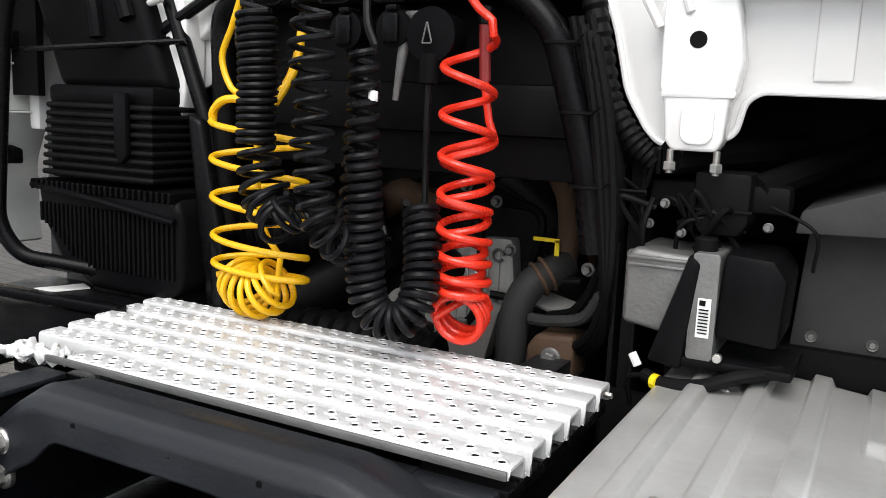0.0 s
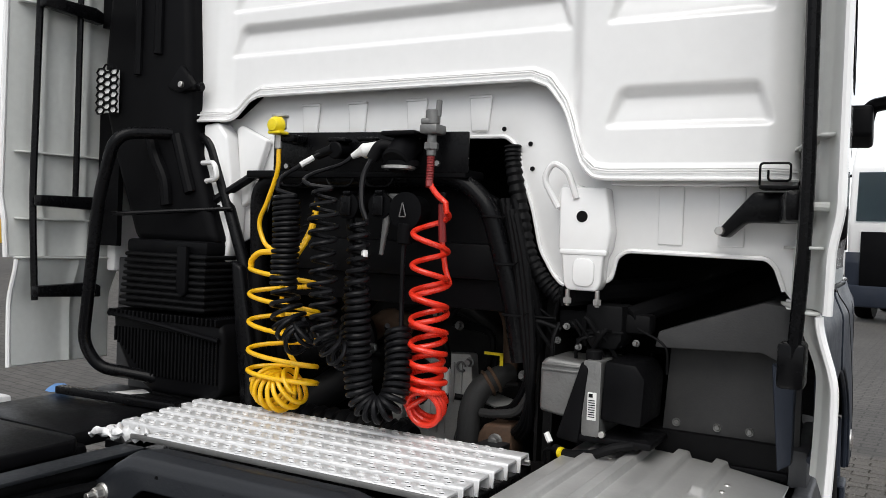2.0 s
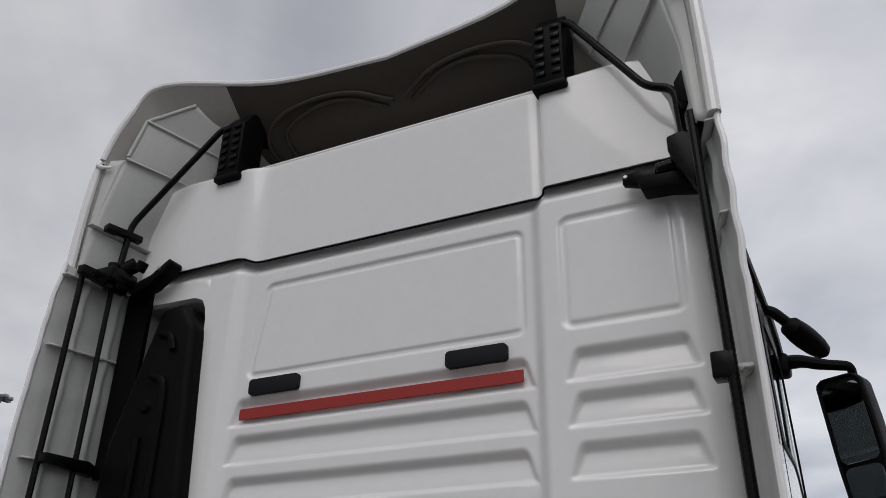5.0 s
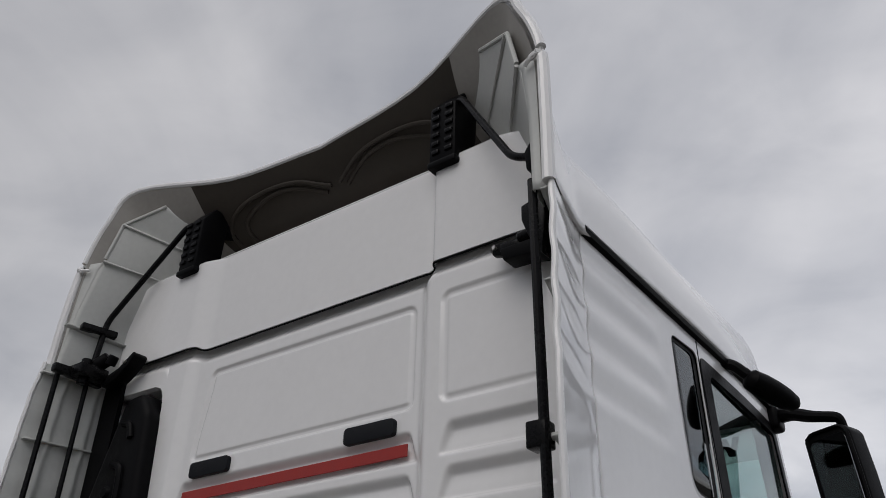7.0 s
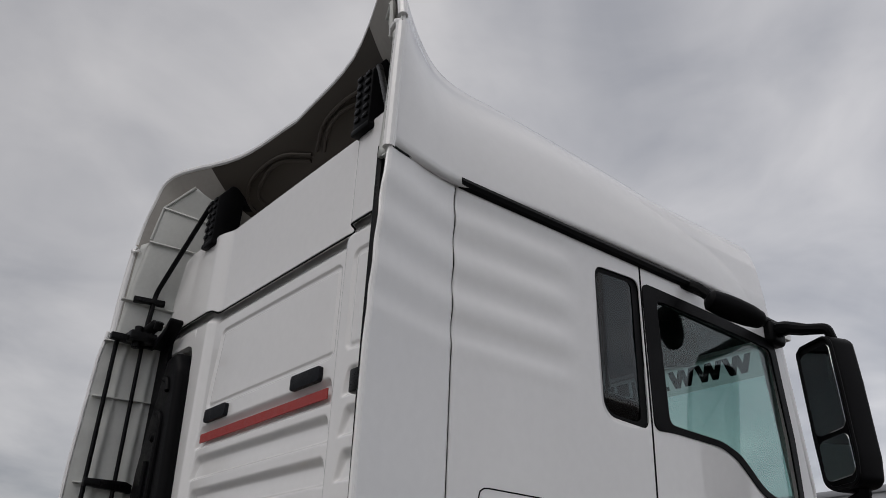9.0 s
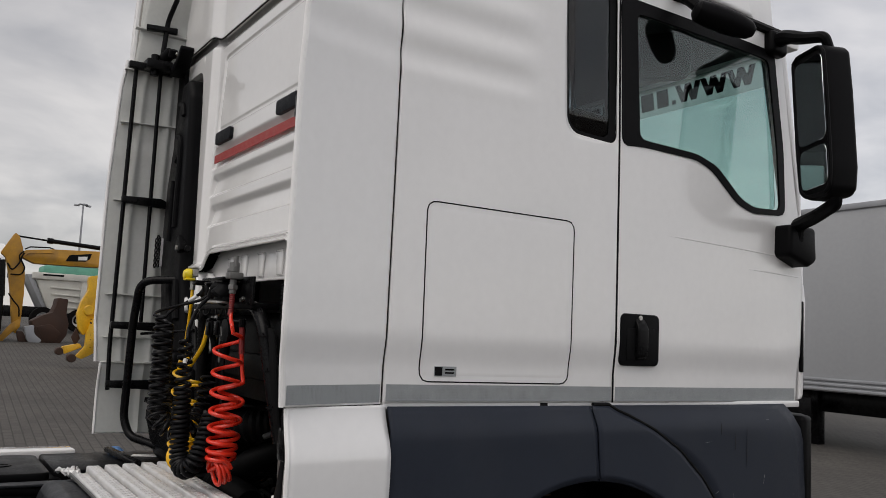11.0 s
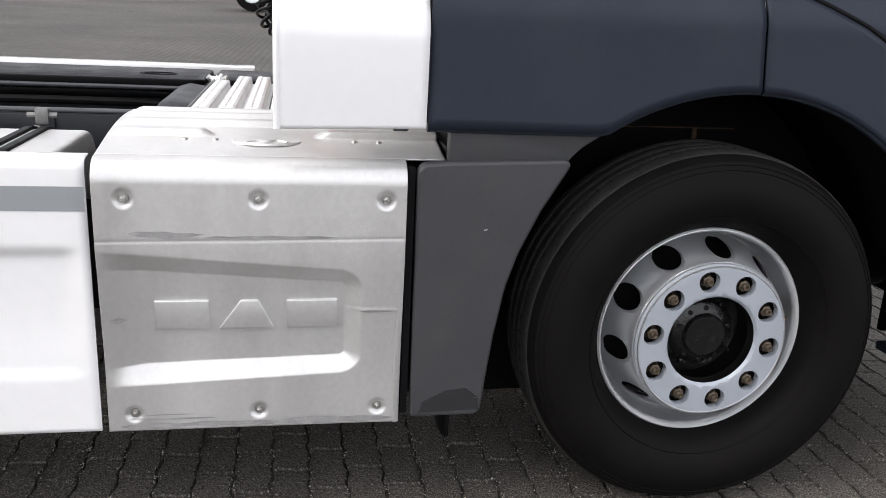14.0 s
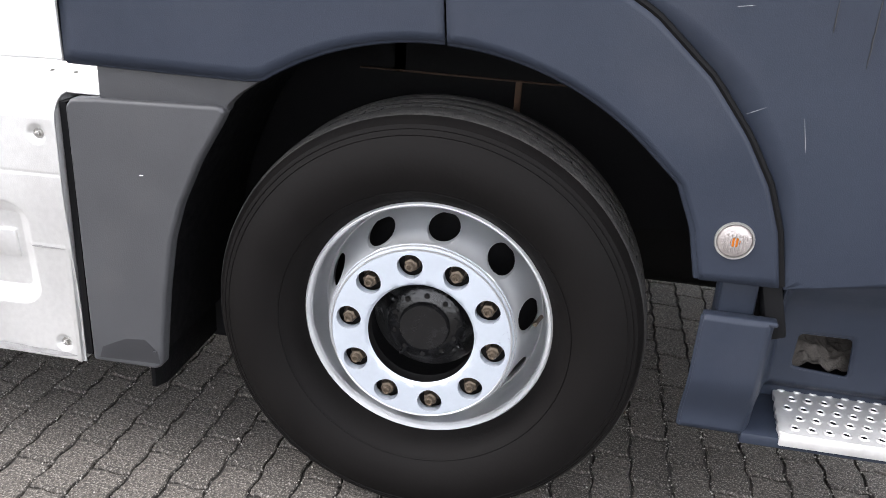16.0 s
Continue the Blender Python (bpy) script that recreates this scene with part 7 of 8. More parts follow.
# ---- coiled hoses ----
def coil(line, radius, turns, r, phase=0.0, per=22, seg=8, squash=1.0, ease=1.0):
    """A helix round a smooth line; radius may be a function of 0..1 along it."""
    pts = smooth_line(line, 24)
    d = [0.0]
    for a, b in zip(pts, pts[1:]):
        d.append(d[-1] + (b - a).length)
    n = int(turns * per)
    out, side = [], Vector((1, 0, 0))
    for i in range(n + 1):
        s = d[-1] * i / n
        p = Vector([float(np.interp(s, d, [q[k] for q in pts])) for k in range(3)])
        q = Vector([float(np.interp(min(s + 0.004, d[-1]), d, [w[k] for w in pts])) for k in range(3)])
        o = Vector([float(np.interp(max(s - 0.004, 0), d, [w[k] for w in pts])) for k in range(3)])
        t = (q - o).normalized()
        side = (side - t * side.dot(t)).normalized()
        up = t.cross(side)
        w = 2 * math.pi * turns * (i / n) ** ease + phase
        rr = radius(i / n) if callable(radius) else radius
        out.append(p + rr * (math.cos(w) * side + squash * math.sin(w) * up))
    return out


def hang(levels, centre, rx, ry, start, per=30):
    """Loops hanging free: the heights at which one side of each turn passes, a centre line (x, y) and two radii."""
    n = (len(levels) - 1) * per
    out = []
    for i in range(n + 1):
        u = i / per
        z = float(np.interp(u, range(len(levels)), levels))
        cx, cy = centre(i / n)
        k, w = step(-0.5, 0.6, u) if start is None else 1.0, 2 * math.pi * u + (start or 0.0)
        out.append(Vector((cx + rx * k * math.cos(w), cy + ry * k * math.sin(w), z)))
    return out


red = alone("air_hose", tube(smooth_line([(0.325, -0.14, 1.725), (0.323, -0.14, 1.66), (0.345, -0.145, 1.625), (0.378, -0.15, 1.60)], 6) + hang([1.575, 1.482, 1.408, 1.338, 1.272, 1.216, 1.176, 1.142, 1.118], lambda t: (0.335 + 0.008 * t, -0.145), 0.044, 0.050, 0.0)
            + coil([(0.338, -0.120, 1.090), (0.340, -0.145, 1.078), (0.342, -0.170, 1.072)], 0.046, 3.5, 0.0075) + hang([1.12, 1.155, 1.192, 1.250, 1.315, 1.395], lambda t: (0.322 + 0.006 * t, -0.135 + 0.02 * t), 0.045, 0.046, 0.6)
            + smooth_line([(0.352, -0.09, 1.43), (0.343, -0.095, 1.50), (0.34, -0.10, 1.60)], 6), 0.0075, 10), M_RED, "coiled red plastic air hose hanging from its coupling", "air hose", "trailer hoses")
part("sleeve", tube([(0.325, -0.14, 1.735), (0.3245, -0.14, 1.70), (0.323, -0.14, 1.66), (0.326, -0.145, 1.64)], 0.0098, 10), M_DKRED, red, "dark red bend sleeve")
for k in range(12):
    part("sleeve_rib", lathe([(0.0094, -0.0022), (0.0112, 0.0), (0.0094, 0.0022)], (0.3245 - 0.0015 * step(4, 12, k), -0.14, 1.728 - 0.0068 * k), "z", 12), M_DKRED, red)
part("sleeve", tube([(0.343, -0.095, 1.50), (0.340, -0.10, 1.60)], 0.0105, 10), M_DKRED, red)
part("sleeve_end", rod((0.340, -0.10, 1.598), (0.341, -0.10, 1.63), 0.013, 10), M_TUBE, red)
yel = alone("air_hose", tube(smooth_line([(-0.167, -0.15, 1.75), (-0.170, -0.15, 1.68), (-0.205, -0.145, 1.60), (-0.238, -0.14, 1.535), (-0.215, -0.14, 1.475), (-0.170, -0.145, 1.452), (-0.215, -0.16, 1.448), (-0.246, -0.158, 1.425)], 8)[:-1]
            + hang([1.408, 1.333, 1.254, 1.172, 1.112, 1.078], lambda t: (-0.134 + 0.006 * t, -0.150), 0.118, 0.050, math.pi) + coil([(-0.195, -0.13, 1.072), (-0.155, -0.15, 1.058), (-0.112, -0.155, 1.060), (-0.072, -0.15, 1.088)], 0.050, 6.5, 0.0068, per=30)
            + smooth_line([(-0.09, -0.13, 1.13), (-0.125, -0.145, 1.20), (-0.125, -0.165, 1.34), (-0.105, -0.16, 1.42), (-0.070, -0.12, 1.51), (-0.058, -0.105, 1.60)], 8), 0.0068, 10), M_YEL, "coiled yellow plastic air hose hanging from its coupling", "air hose", "trailer hoses")
part("sleeve", tube(smooth_line([(-0.170, -0.145, 1.452), (-0.215, -0.16, 1.448), (-0.246, -0.158, 1.425), (-0.250, -0.155, 1.405)], 8), 0.0088, 10), M_YEL, yel)
part("sleeve", tube(smooth_line([(-0.105, -0.16, 1.42), (-0.070, -0.12, 1.51), (-0.058, -0.105, 1.60)], 6), 0.0095, 10), M_YEL, yel, "yellow bend sleeve")
part("sleeve_end", rod((-0.058, -0.105, 1.598), (-0.054, -0.105, 1.625), 0.012, 12), M_TUBE, yel)
for k in range(7):
    u = k / 7
    part("sleeve_mark", tube([(-0.088 + 0.026 * u - 0.010, -0.155 + 0.034 * u, 1.462 + 0.115 * u), (-0.088 + 0.026 * u + 0.010, -0.155 + 0.034 * u, 1.468 + 0.115 * u)], 0.0024, 6), M_INK_SHADE, yel)
blk1 = alone("electric_coil_cable", tube(smooth_line([(0.02, -0.15, 1.742), (-0.02, -0.16, 1.725), (-0.055, -0.195, 1.692), (-0.072, -0.25, 1.655), (-0.055, -0.285, 1.620)], 8) + coil([(-0.0195, -0.290, 1.603), (-0.0155, -0.290, 1.502), (-0.0195, -0.290, 1.368)], 0.0315, 17, 0.0072)
             + coil([(-0.013, -0.290, 1.3635), (-0.008, -0.290, 1.317), (0.010, -0.290, 1.271)], lambda t: 0.032 + 0.012 * t, 3.5, 0.0055) + coil([(0.015, -0.295, 1.267), (0.047, -0.299, 1.239), (0.075, -0.290, 1.262)], lambda t: 0.036 + 0.006 * math.sin(t * 16), 5, 0.0050), 0.0062, 8), M_CORD, "tightly coiled black electric cable", "cable", "trailer hoses")
part("cable_mark", tube([(-0.030, -0.168, 1.717), (-0.054, -0.193, 1.694)], 0.0080, 8), M_LABEL, blk1)
alone("electric_coil_cable", tube(smooth_line([(0.09, -0.155, 1.720), (0.078, -0.19, 1.695), (0.062, -0.28, 1.665), (0.080, -0.345, 1.643), (0.115, -0.366, 1.628)], 8) + coil([(0.1365, -0.335, 1.6225), (0.138, -0.335, 1.503), (0.142, -0.335, 1.379)], lambda t: 0.031 - 0.004 * math.cos(t * 9), 7.5, 0.0055)
             + coil([(0.144, -0.335, 1.370), (0.149, -0.335, 1.290), (0.163, -0.330, 1.240), (0.172, -0.29, 1.205), (0.155, -0.23, 1.205), (0.118, -0.165, 1.27), (0.102, -0.135, 1.40)], lambda t: 0.031 - 0.004 * t, 18, 0.0060), 0.0056, 8), M_CORD, "black electric coil cable with loose upper turns", "cable", "trailer hoses")
blk3 = alone("electric_coil_cable", tube(smooth_line([(0.165, -0.17, 1.715), (0.172, -0.22, 1.66), (0.192, -0.252, 1.59), (0.214, -0.262, 1.55)], 8) + coil([(0.192, -0.260, 1.540), (0.193, -0.260, 1.370)], lambda t: 0.021 + 0.004 * t, 6, 0.0065)
             + coil([(0.194, -0.260, 1.365), (0.1985, -0.260, 1.294), (0.206, -0.260, 1.144), (0.224, -0.256, 1.0876), (0.262, -0.245, 1.074), (0.288, -0.225, 1.100), (0.284, -0.195, 1.172), (0.256, -0.160, 1.275)], lambda t: 0.026 + 0.003 * step(0, 0.3, t), 32, 0.0085), 0.0074, 8), M_CORD, "thick black coil cable hanging in a loop", "cable", "trailer hoses")
part("cable_mark", tube([(0.214, -0.262, 1.472), (0.216, -0.266, 1.455)], 0.0085, 8), M_LABEL, blk3)

# ---- air intake on the far side ----
sn = part("air_intake", prism([(-0.955, 2.30), (-0.80, 2.79), (-0.69, 2.80), (-0.625, 2.70), (-0.575, 1.98), (-0.575, 1.80), (-0.44, 1.46), (-0.80, 1.46), (-0.92, 1.75), (-0.985, 1.95)], "y", -0.10, 0.25, 0.03, 3), M_BLACK, truck, "tall black plastic air intake duct")
for line, r in (([(-0.80, -0.103, 2.30), (-0.80, -0.103, 2.00)], 0.014), ([(-0.78, -0.104, 2.52), (-0.72, -0.104, 2.50), (-0.71, -0.104, 2.40), (-0.71, -0.104, 2.06)], 0.016), ([(-0.77, -0.104, 2.68), (-0.72, -0.104, 2.67), (-0.70, -0.104, 2.61)], 0.014), ([(-0.74, -0.10, 1.80), (-0.70, -0.105, 1.72), (-0.66, -0.105, 1.66), (-0.65, -0.105, 1.58)], 0.02), ([(-0.62, -0.10, 1.80), (-0.58, -0.105, 1.70), (-0.55, -0.105, 1.62)], 0.02)):
    part("pressed_bead", tube(bent(line, 0.04), r, 10), M_BLACK, sn)
part("boss", lathe([(0.0, -0.112), (0.018, -0.112), (0.026, -0.10)], (-0.79, 0, 2.41), "y", 20), M_BLACK, sn)
part("intake_lug", prism([(-0.60, 2.02), (-0.56, 1.965), (-0.55, 1.945), (-0.60, 1.93), (-0.66, 1.95)], "y", -0.115, -0.085, 0.006), M_BLACK, sn)
part("lug_bolt", rod((-0.592, -0.10, 1.955), (-0.592, -0.125, 1.955), 0.010, 8), M_STEEL, sn)
part("lug_stud", rod((-0.57, -0.08, 1.952), (-0.54, -0.08, 1.952), 0.014, 12), M_TUBE, sn)
part("duct_neck", box(-0.80, -0.45, -0.13, 0.20, 1.425, 1.47, 0.012), M_BLACK, sn)
for i, z in enumerate(span(1.255, 1.415, 8)):
    part("bellows_fold", box(-0.815 + 0.003 * i, -0.440, -0.145, 0.20, z, z + 0.013, 0.006, 3), M_RUBBER, sn)
part("bellows_core", box(-0.795, -0.452, -0.132, 0.19, 1.25, 1.43, 0.006), M_BLACK, sn)
part("bellows_strap", prism([(-0.545, 1.455), (-0.505, 1.455), (-0.505, 1.315), (-0.525, 1.295), (-0.545, 1.32)], "y", -0.160, -0.142, 0.006), M_BLACK, sn)
can = part("air_filter", prism([(-0.86, 1.235), (-0.40, 1.235), (-0.37, 1.20), (-0.375, 1.02), (-0.42, 0.985), (-0.68, 0.985), (-0.78, 1.04), (-0.85, 1.15)], "y", -0.13, 0.28, 0.03, 3), M_BLACK, truck, "black ribbed air filter housing")
for i in range(30):
    x = -0.835 + 0.0152 * i
    z0 = 1.04 + 0.10 * step(-0.68, -0.85, x)
    part("filter_rib", box(x, x + 0.006, -0.139, -0.125, z0, 1.185, 0.002, 1), M_BLACK, can)
part("filter_edge", tube([(-0.865, -0.135, 1.225), (-0.62, -0.145, 1.205), (-0.38, -0.14, 1.175)], 0.008, 8), M_BLACK, can)
for i in range(26):
    part("rim_rib", box(-0.86 + 0.0185 * i, -0.853 + 0.0185 * i, -0.145, 0.1, 1.215, 1.240, 0.003, 1), M_BLACK, can)
part("elbow_bellows", tube(smooth_line([(-0.40, 0.12, 1.14), (-0.30, 0.11, 1.15), (-0.18, 0.14, 1.17), (-0.1, 0.25, 1.19)], 10), [0.062 + 0.008 * (i % 2) for i in range(31)], 16), M_RUBBER, can, "ribbed rubber elbow")
part("filter_stay", prism([(-0.70, 0.94), (-0.40, 0.94), (-0.40, 1.0), (-0.70, 1.0)], "y", -0.1, 0.25, 0.01), M_GREASE_SHADE, can)
mesh_v = []
for i in range(3):
    for j in range(6):
        cx, cz = -0.948 + 0.0308 * i, 1.887 + 0.0250 * (j + (0.5 if i % 2 else 0.0))
        mesh_v.append(tube([(cx + 0.0200 * math.cos(radians(60 * k)), -0.128, cz + 0.0132 * math.sin(radians(60 * k))) for k in range(6)], 0.0035, 6, closed=True))
gril = part("grille", join(*mesh_v), M_BLACK, sn, "black hexagonal grille")
part("grille_back", box(-0.960, -0.880, -0.124, -0.110, 1.879, 2.019, 0.0), M_WHITE, gril)
part("grille_frame", join(box(-1.03, -0.91, -0.06, -0.04, 2.18, 2.95, 0.0), box(-1.03, -0.93, -0.06, -0.04, 1.44, 1.94, 0.0)), M_BLACK, sn)
part("grey_plate", box(-0.985, -0.86, 0.0, 0.02, 1.0, 1.40, 0.004), M_GUARD, truck)
part("grey_plate", box(-0.90, -0.78, -0.02, 0.0, 0.96, 1.13, 0.004), M_GUARD, truck)
guard = part("guard_hoop", tube(bent([(-0.30, -0.08, 0.98), (-0.365, -0.045, 1.38), (-0.535, -0.04, 1.79), (-0.62, -0.03, 1.812), (-0.74, -0.235, 1.795), (-0.80, -0.24, 1.60), (-0.86, -0.235, 1.14), (-0.82, -0.21, 1.06), (-0.60, -0.08, 1.02)], 0.06), 0.019, 14), M_TUBE, truck, "bent black tubular guard hoop")
part("hoop_bar", tube([(-0.79, -0.20, 1.545), (-0.42, -0.06, 1.575)], 0.007, 8), M_TUBE, guard)
part("hoop_foot", prism([(-0.40, 1.42), (-0.355, 1.40), (-0.27, 1.0), (-0.30, 0.975), (-0.345, 0.985)], "y", -0.085, -0.05, 0.012, 3), M_TUBE, guard)
part("hoop_stay", tube([(-0.50, -0.05, 1.60), (-0.36, -0.03, 1.68)], 0.014, 10), M_TUBE, guard)

# ---- control units and splash guards beside the engine ----
ecu = part("control_unit", prism([(0.605, 1.085), (0.705, 1.07), (0.725, 1.085), (0.725, 1.215), (0.62, 1.222), (0.605, 1.205)], "y", -0.035, 0.14, 0.014, 3), M_GREY, truck, "grey and black electronic control units")
for z in (1.190, 1.203):
    part("fin", box(0.612, 0.72, -0.041, 0.14, z, z + 0.006, 0.002), M_GREY, ecu)
part("holder", prism([(0.662, 1.03), (0.722, 1.022), (0.742, 1.21), (0.722, 1.225)], "y", -0.065, 0.10, 0.008), M_BLACK, ecu)
part("unit", prism(rounded(0.728, 0.772, 1.045, 1.228, 0.006), "y", -0.06, 0.12, 0.005), M_GREY, ecu)
lab = part("unit_label", box(0.742, 0.764, -0.0632, -0.0602, 1.085, 1.152, 0.0), M_LABEL, ecu, "white label with fine print")
for z in span(1.092, 1.132, 7):
    part("print_bar", box(0.745, 0.761, -0.0648, -0.0628, z, z + 0.002, 0.0), M_INK_SHADE, lab)
part("print_block", box(0.745, 0.755, -0.0648, -0.0628, 1.140, 1.149, 0.0), M_INK_SHADE, lab)
part("box", prism([(0.770, 1.085), (0.872, 1.078), (0.878, 1.195), (0.855, 1.228), (0.778, 1.232)], "y", -0.055, 0.13, 0.010), M_BLACK, ecu)
part("shelf", box(0.70, 0.90, -0.06, 0.10, 1.03, 1.048, 0.006), M_BLACK, ecu)
part("bolt", rod((0.782, -0.06, 1.055), (0.782, -0.072, 1.055), 0.008, 12), M_STEEL, ecu)
part("cable", tube(smooth_line([(0.66, -0.05, 1.0), (0.70, -0.075, 0.998), (0.76, -0.08, 1.006), (0.82, -0.07, 1.03), (0.88, -0.03, 1.04)], 8), 0.012, 10), M_RUBBER, ecu)
part("cable_mark", tube([(0.680, -0.072, 0.998), (0.690, -0.076, 0.998)], 0.0135, 10), M_YTAG, ecu)
part("connector", tube([(0.635, -0.05, 1.035), (0.648, -0.055, 1.015)], 0.008, 8), M_LABEL, ecu)
part("thin_cable", tube(smooth_line([(0.63, -0.02, 0.93), (0.628, -0.04, 0.985), (0.66, -0.05, 1.0)], 6), 0.005, 8), M_RUBBER, ecu)
sg = part("splash_guard", prism([(0.87, 1.02), (1.20, 1.025), (1.20, 1.24), (1.12, 1.262), (0.885, 1.258)], "y", 0.155, 0.175, 0.004), M_SPLASH, truck, "dusty grey plastic splash guard")
part("guard_foot", prism([(0.87, 0.985), (1.20, 0.99), (1.20, 1.04), (0.87, 1.035)], "y", 0.135, 0.158, 0.004), M_SPLASH, sg)
for x in (0.907, 1.008, 1.085, 1.16):
    part("screw", join(rod((x, 0.155, 1.064), (x, 0.148, 1.064), 0.006, 12), lathe([(0.006, 0.153), (0.010, 0.151), (0.011, 0.155)], (x, 0, 1.064), "y", 18)), M_GREY, sg)
part("upper_guard", prism([(0.87, 1.262), (1.12, 1.272), (1.17, 1.25), (1.185, 1.20), (1.195, 1.20), (1.195, 1.38), (1.12, 1.39), (0.878, 1.302)], "y", 0.05, 0.62, 0.008), M_SPLASH, sg)
part("ledge", box(0.86, 1.18, 0.115, 0.16, 0.965, 0.985, 0.004), M_BLACK, sg)
part("side_flange", prism([(1.15, 1.26), (1.20, 1.235), (1.20, 1.04), (1.17, 1.02)], "y", -0.02, 0.02, 0.006), M_PLASTIC, sg)
# cab mount takes the near-black so that it looks shaded
part("cab_mount", join(box(0.62, 0.86, 0.04, 0.10, 1.29, 1.34, 0.01), prism([(0.705, 1.36), (0.80, 1.36), (0.80, 1.275), (0.785, 1.25), (0.72, 1.25), (0.705, 1.275)], "y", 0.005, 0.10, 0.008), box(0.700, 0.805, 0.0, 0.006, 1.292, 1.297, 0.001), rod((0.74, -0.02, 1.22), (0.74, -0.02, 1.25), 0.02), tube([(0.66, 0.0, 1.38), (0.85, 0.3, 1.40)], 0.03, 10), tube([(0.80, 0.05, 1.33), (1.05, 0.5, 1.45)], 0.025, 10)), M_INK_SHADE, truck, "black cab mount and stays")
# near-black sheets added beside the engine to keep light out
part("inner_skirt", prism([(0.56, 0.70), (1.17, 0.70), (1.17, 0.93), (0.56, 0.93)], "y", 0.04, 0.06, 0.0), M_GREASE_SHADE, truck)
part("inner_wall", box(0.58, 0.60, 0.06, 0.70, 0.55, 1.92, 0.0), M_GREASE_SHADE, truck)

# wrapped duct along the white panel, ties and clips on the hoop, small fittings round the cab mount
rng = random.Random(19)
wrap = smooth_line([(0.485, 0.01, 1.76), (0.492, 0.008, 1.70), (0.518, 0.004, 1.59), (0.545, 0.004, 1.48), (0.588, 0.01, 1.41), (0.63, 0.02, 1.37)], 14)
part("wrapped_duct", tube([tuple(p) for p in wrap], [0.021 + 0.0025 * math.sin(i * 2.1) + 0.001 * rng.random() for i in range(len(wrap))], 14), M_RUBBER, truck, "black cloth-wrapped hose along the panel edge")
for x, y, z in ((0.47, -0.05, 1.57), (0.505, -0.04, 1.45), (0.525, -0.02, 1.32)):
    part("cable_tie", lathe([(0.034, -0.003), (0.036, -0.002), (0.036, 0.002), (0.034, 0.003)], (x, y, z), "z", 20), M_INK_SHADE, rack)
    part("tie_tail", tube([(x + 0.03, y - 0.02, z), (x + 0.05, y - 0.035, z + 0.012)], 0.0018, 6), M_INK_SHADE, rack)
for k in range(3):
    part("harness", tube(smooth_line([(0.505 + 0.012 * k, -0.05, 1.60 - 0.01 * k), (0.535 + 0.012 * k, -0.045, 1.45), (0.552 + 0.011 * k, -0.03, 1.30), (0.560 + 0.004 * k, 0.0, 1.15), (0.545 - 0.01 * k, 0.06, 1.03), (0.50 - 0.02 * k, 0.12, 0.97)], 10), [0.010 + 0.0015 * (i % 2) for i in range(51)], 8), M_RUBBER, rack, "black corrugated cable run")
for k in range(14):
    a = (rng.uniform(0.60, 0.85), rng.uniform(-0.02, 0.06), rng.uniform(1.23, 1.36))
    b = (a[0] + rng.uniform(-0.08, 0.08), a[1] - 0.02, a[2] + rng.uniform(-0.06, 0.06))
    part("small_line", tube(smooth_line([a, b, (b[0] + rng.uniform(-0.05, 0.05), b[1] + 0.03, b[2] - 0.07)], 6), rng.uniform(0.003, 0.007), 8), M_RUBBER if k % 2 else M_INK_SHADE, truck)
for x, y, z in ((0.63, 0.02, 1.26), (0.66, 0.0, 1.30), (0.69, 0.01, 1.25), (0.83, 0.03, 1.27), (0.60, 0.03, 1.20), (0.62, 0.03, 1.14)):
    part("small_bolt", join(rod((x, y, z), (x, y - 0.018, z), 0.006, 6), rod((x, y, z), (x, y - 0.006, z), 0.009, 12)), M_GREY, truck)
for k in range(9):
    a = rng.uniform(-0.22, 0.45)
    z = rng.uniform(0.80, 1.25)
    part("fitting", join(rod((a, 0.20, z), (a + rng.uniform(-0.02, 0.02), 0.165, z + rng.uniform(-0.02, 0.02)), 0.012, 8), rod((a, 0.21, z), (a, 0.195, z), 0.018, 6)), M_GREY if k % 3 == 0 else M_GREASE_SHADE, eng)

# ---- yard: one sheet of paving that rises gently to the far side ----
def ground_z(x, y):
    return 0.032 * max(0.0, -x - 3.0) * step(-3.0, -9.0, x) * step(-200, -60, x)


gx = sorted(set([-600, -300, -200, -150, -100, -70] + span(-60, -2, 58) + span(0, 20, 10) + [60, 200, 600]))
gy = sorted(set([-600, -200, -80] + span(-40, 60, 50) + [100, 200, 600]))
m_yard = bpy.data.materials.new("block_paving")
m_yard.use_nodes = True
yn, yl = m_yard.node_tree.nodes, m_yard.node_tree.links
yb = yn["Principled BSDF"]
ytc, ymap, ybr = yn.new("ShaderNodeTexCoord"), yn.new("ShaderNodeMapping"), yn.new("ShaderNodeTexBrick")
ymap.inputs["Rotation"].default_value = (0, 0, radians(3))
yl.new(ytc.outputs["Object"], ymap.inputs["Vector"]); yl.new(ymap.outputs[0], ybr.inputs["Vector"])
ybr.inputs["Color1"].default_value, ybr.inputs["Color2"].default_value, ybr.inputs["Mortar"].default_value = (0.066, 0.060, 0.054, 1), (0.050, 0.0455, 0.041, 1), (0.025, 0.023, 0.020, 1)
ybr.inputs["Scale"].default_value, ybr.inputs["Mortar Size"].default_value = 1.0, 0.008
ybr.inputs["Brick Width"].default_value, ybr.inputs["Row Height"].default_value, ybr.inputs["Bias"].default_value = 0.22, 0.115, 0.0
yn1 = yn.new("ShaderNodeTexNoise"); yn1.inputs["Scale"].default_value, yn1.inputs["Detail"].default_value = 0.35, 8
yl.new(ytc.outputs["Object"], yn1.inputs["Vector"])
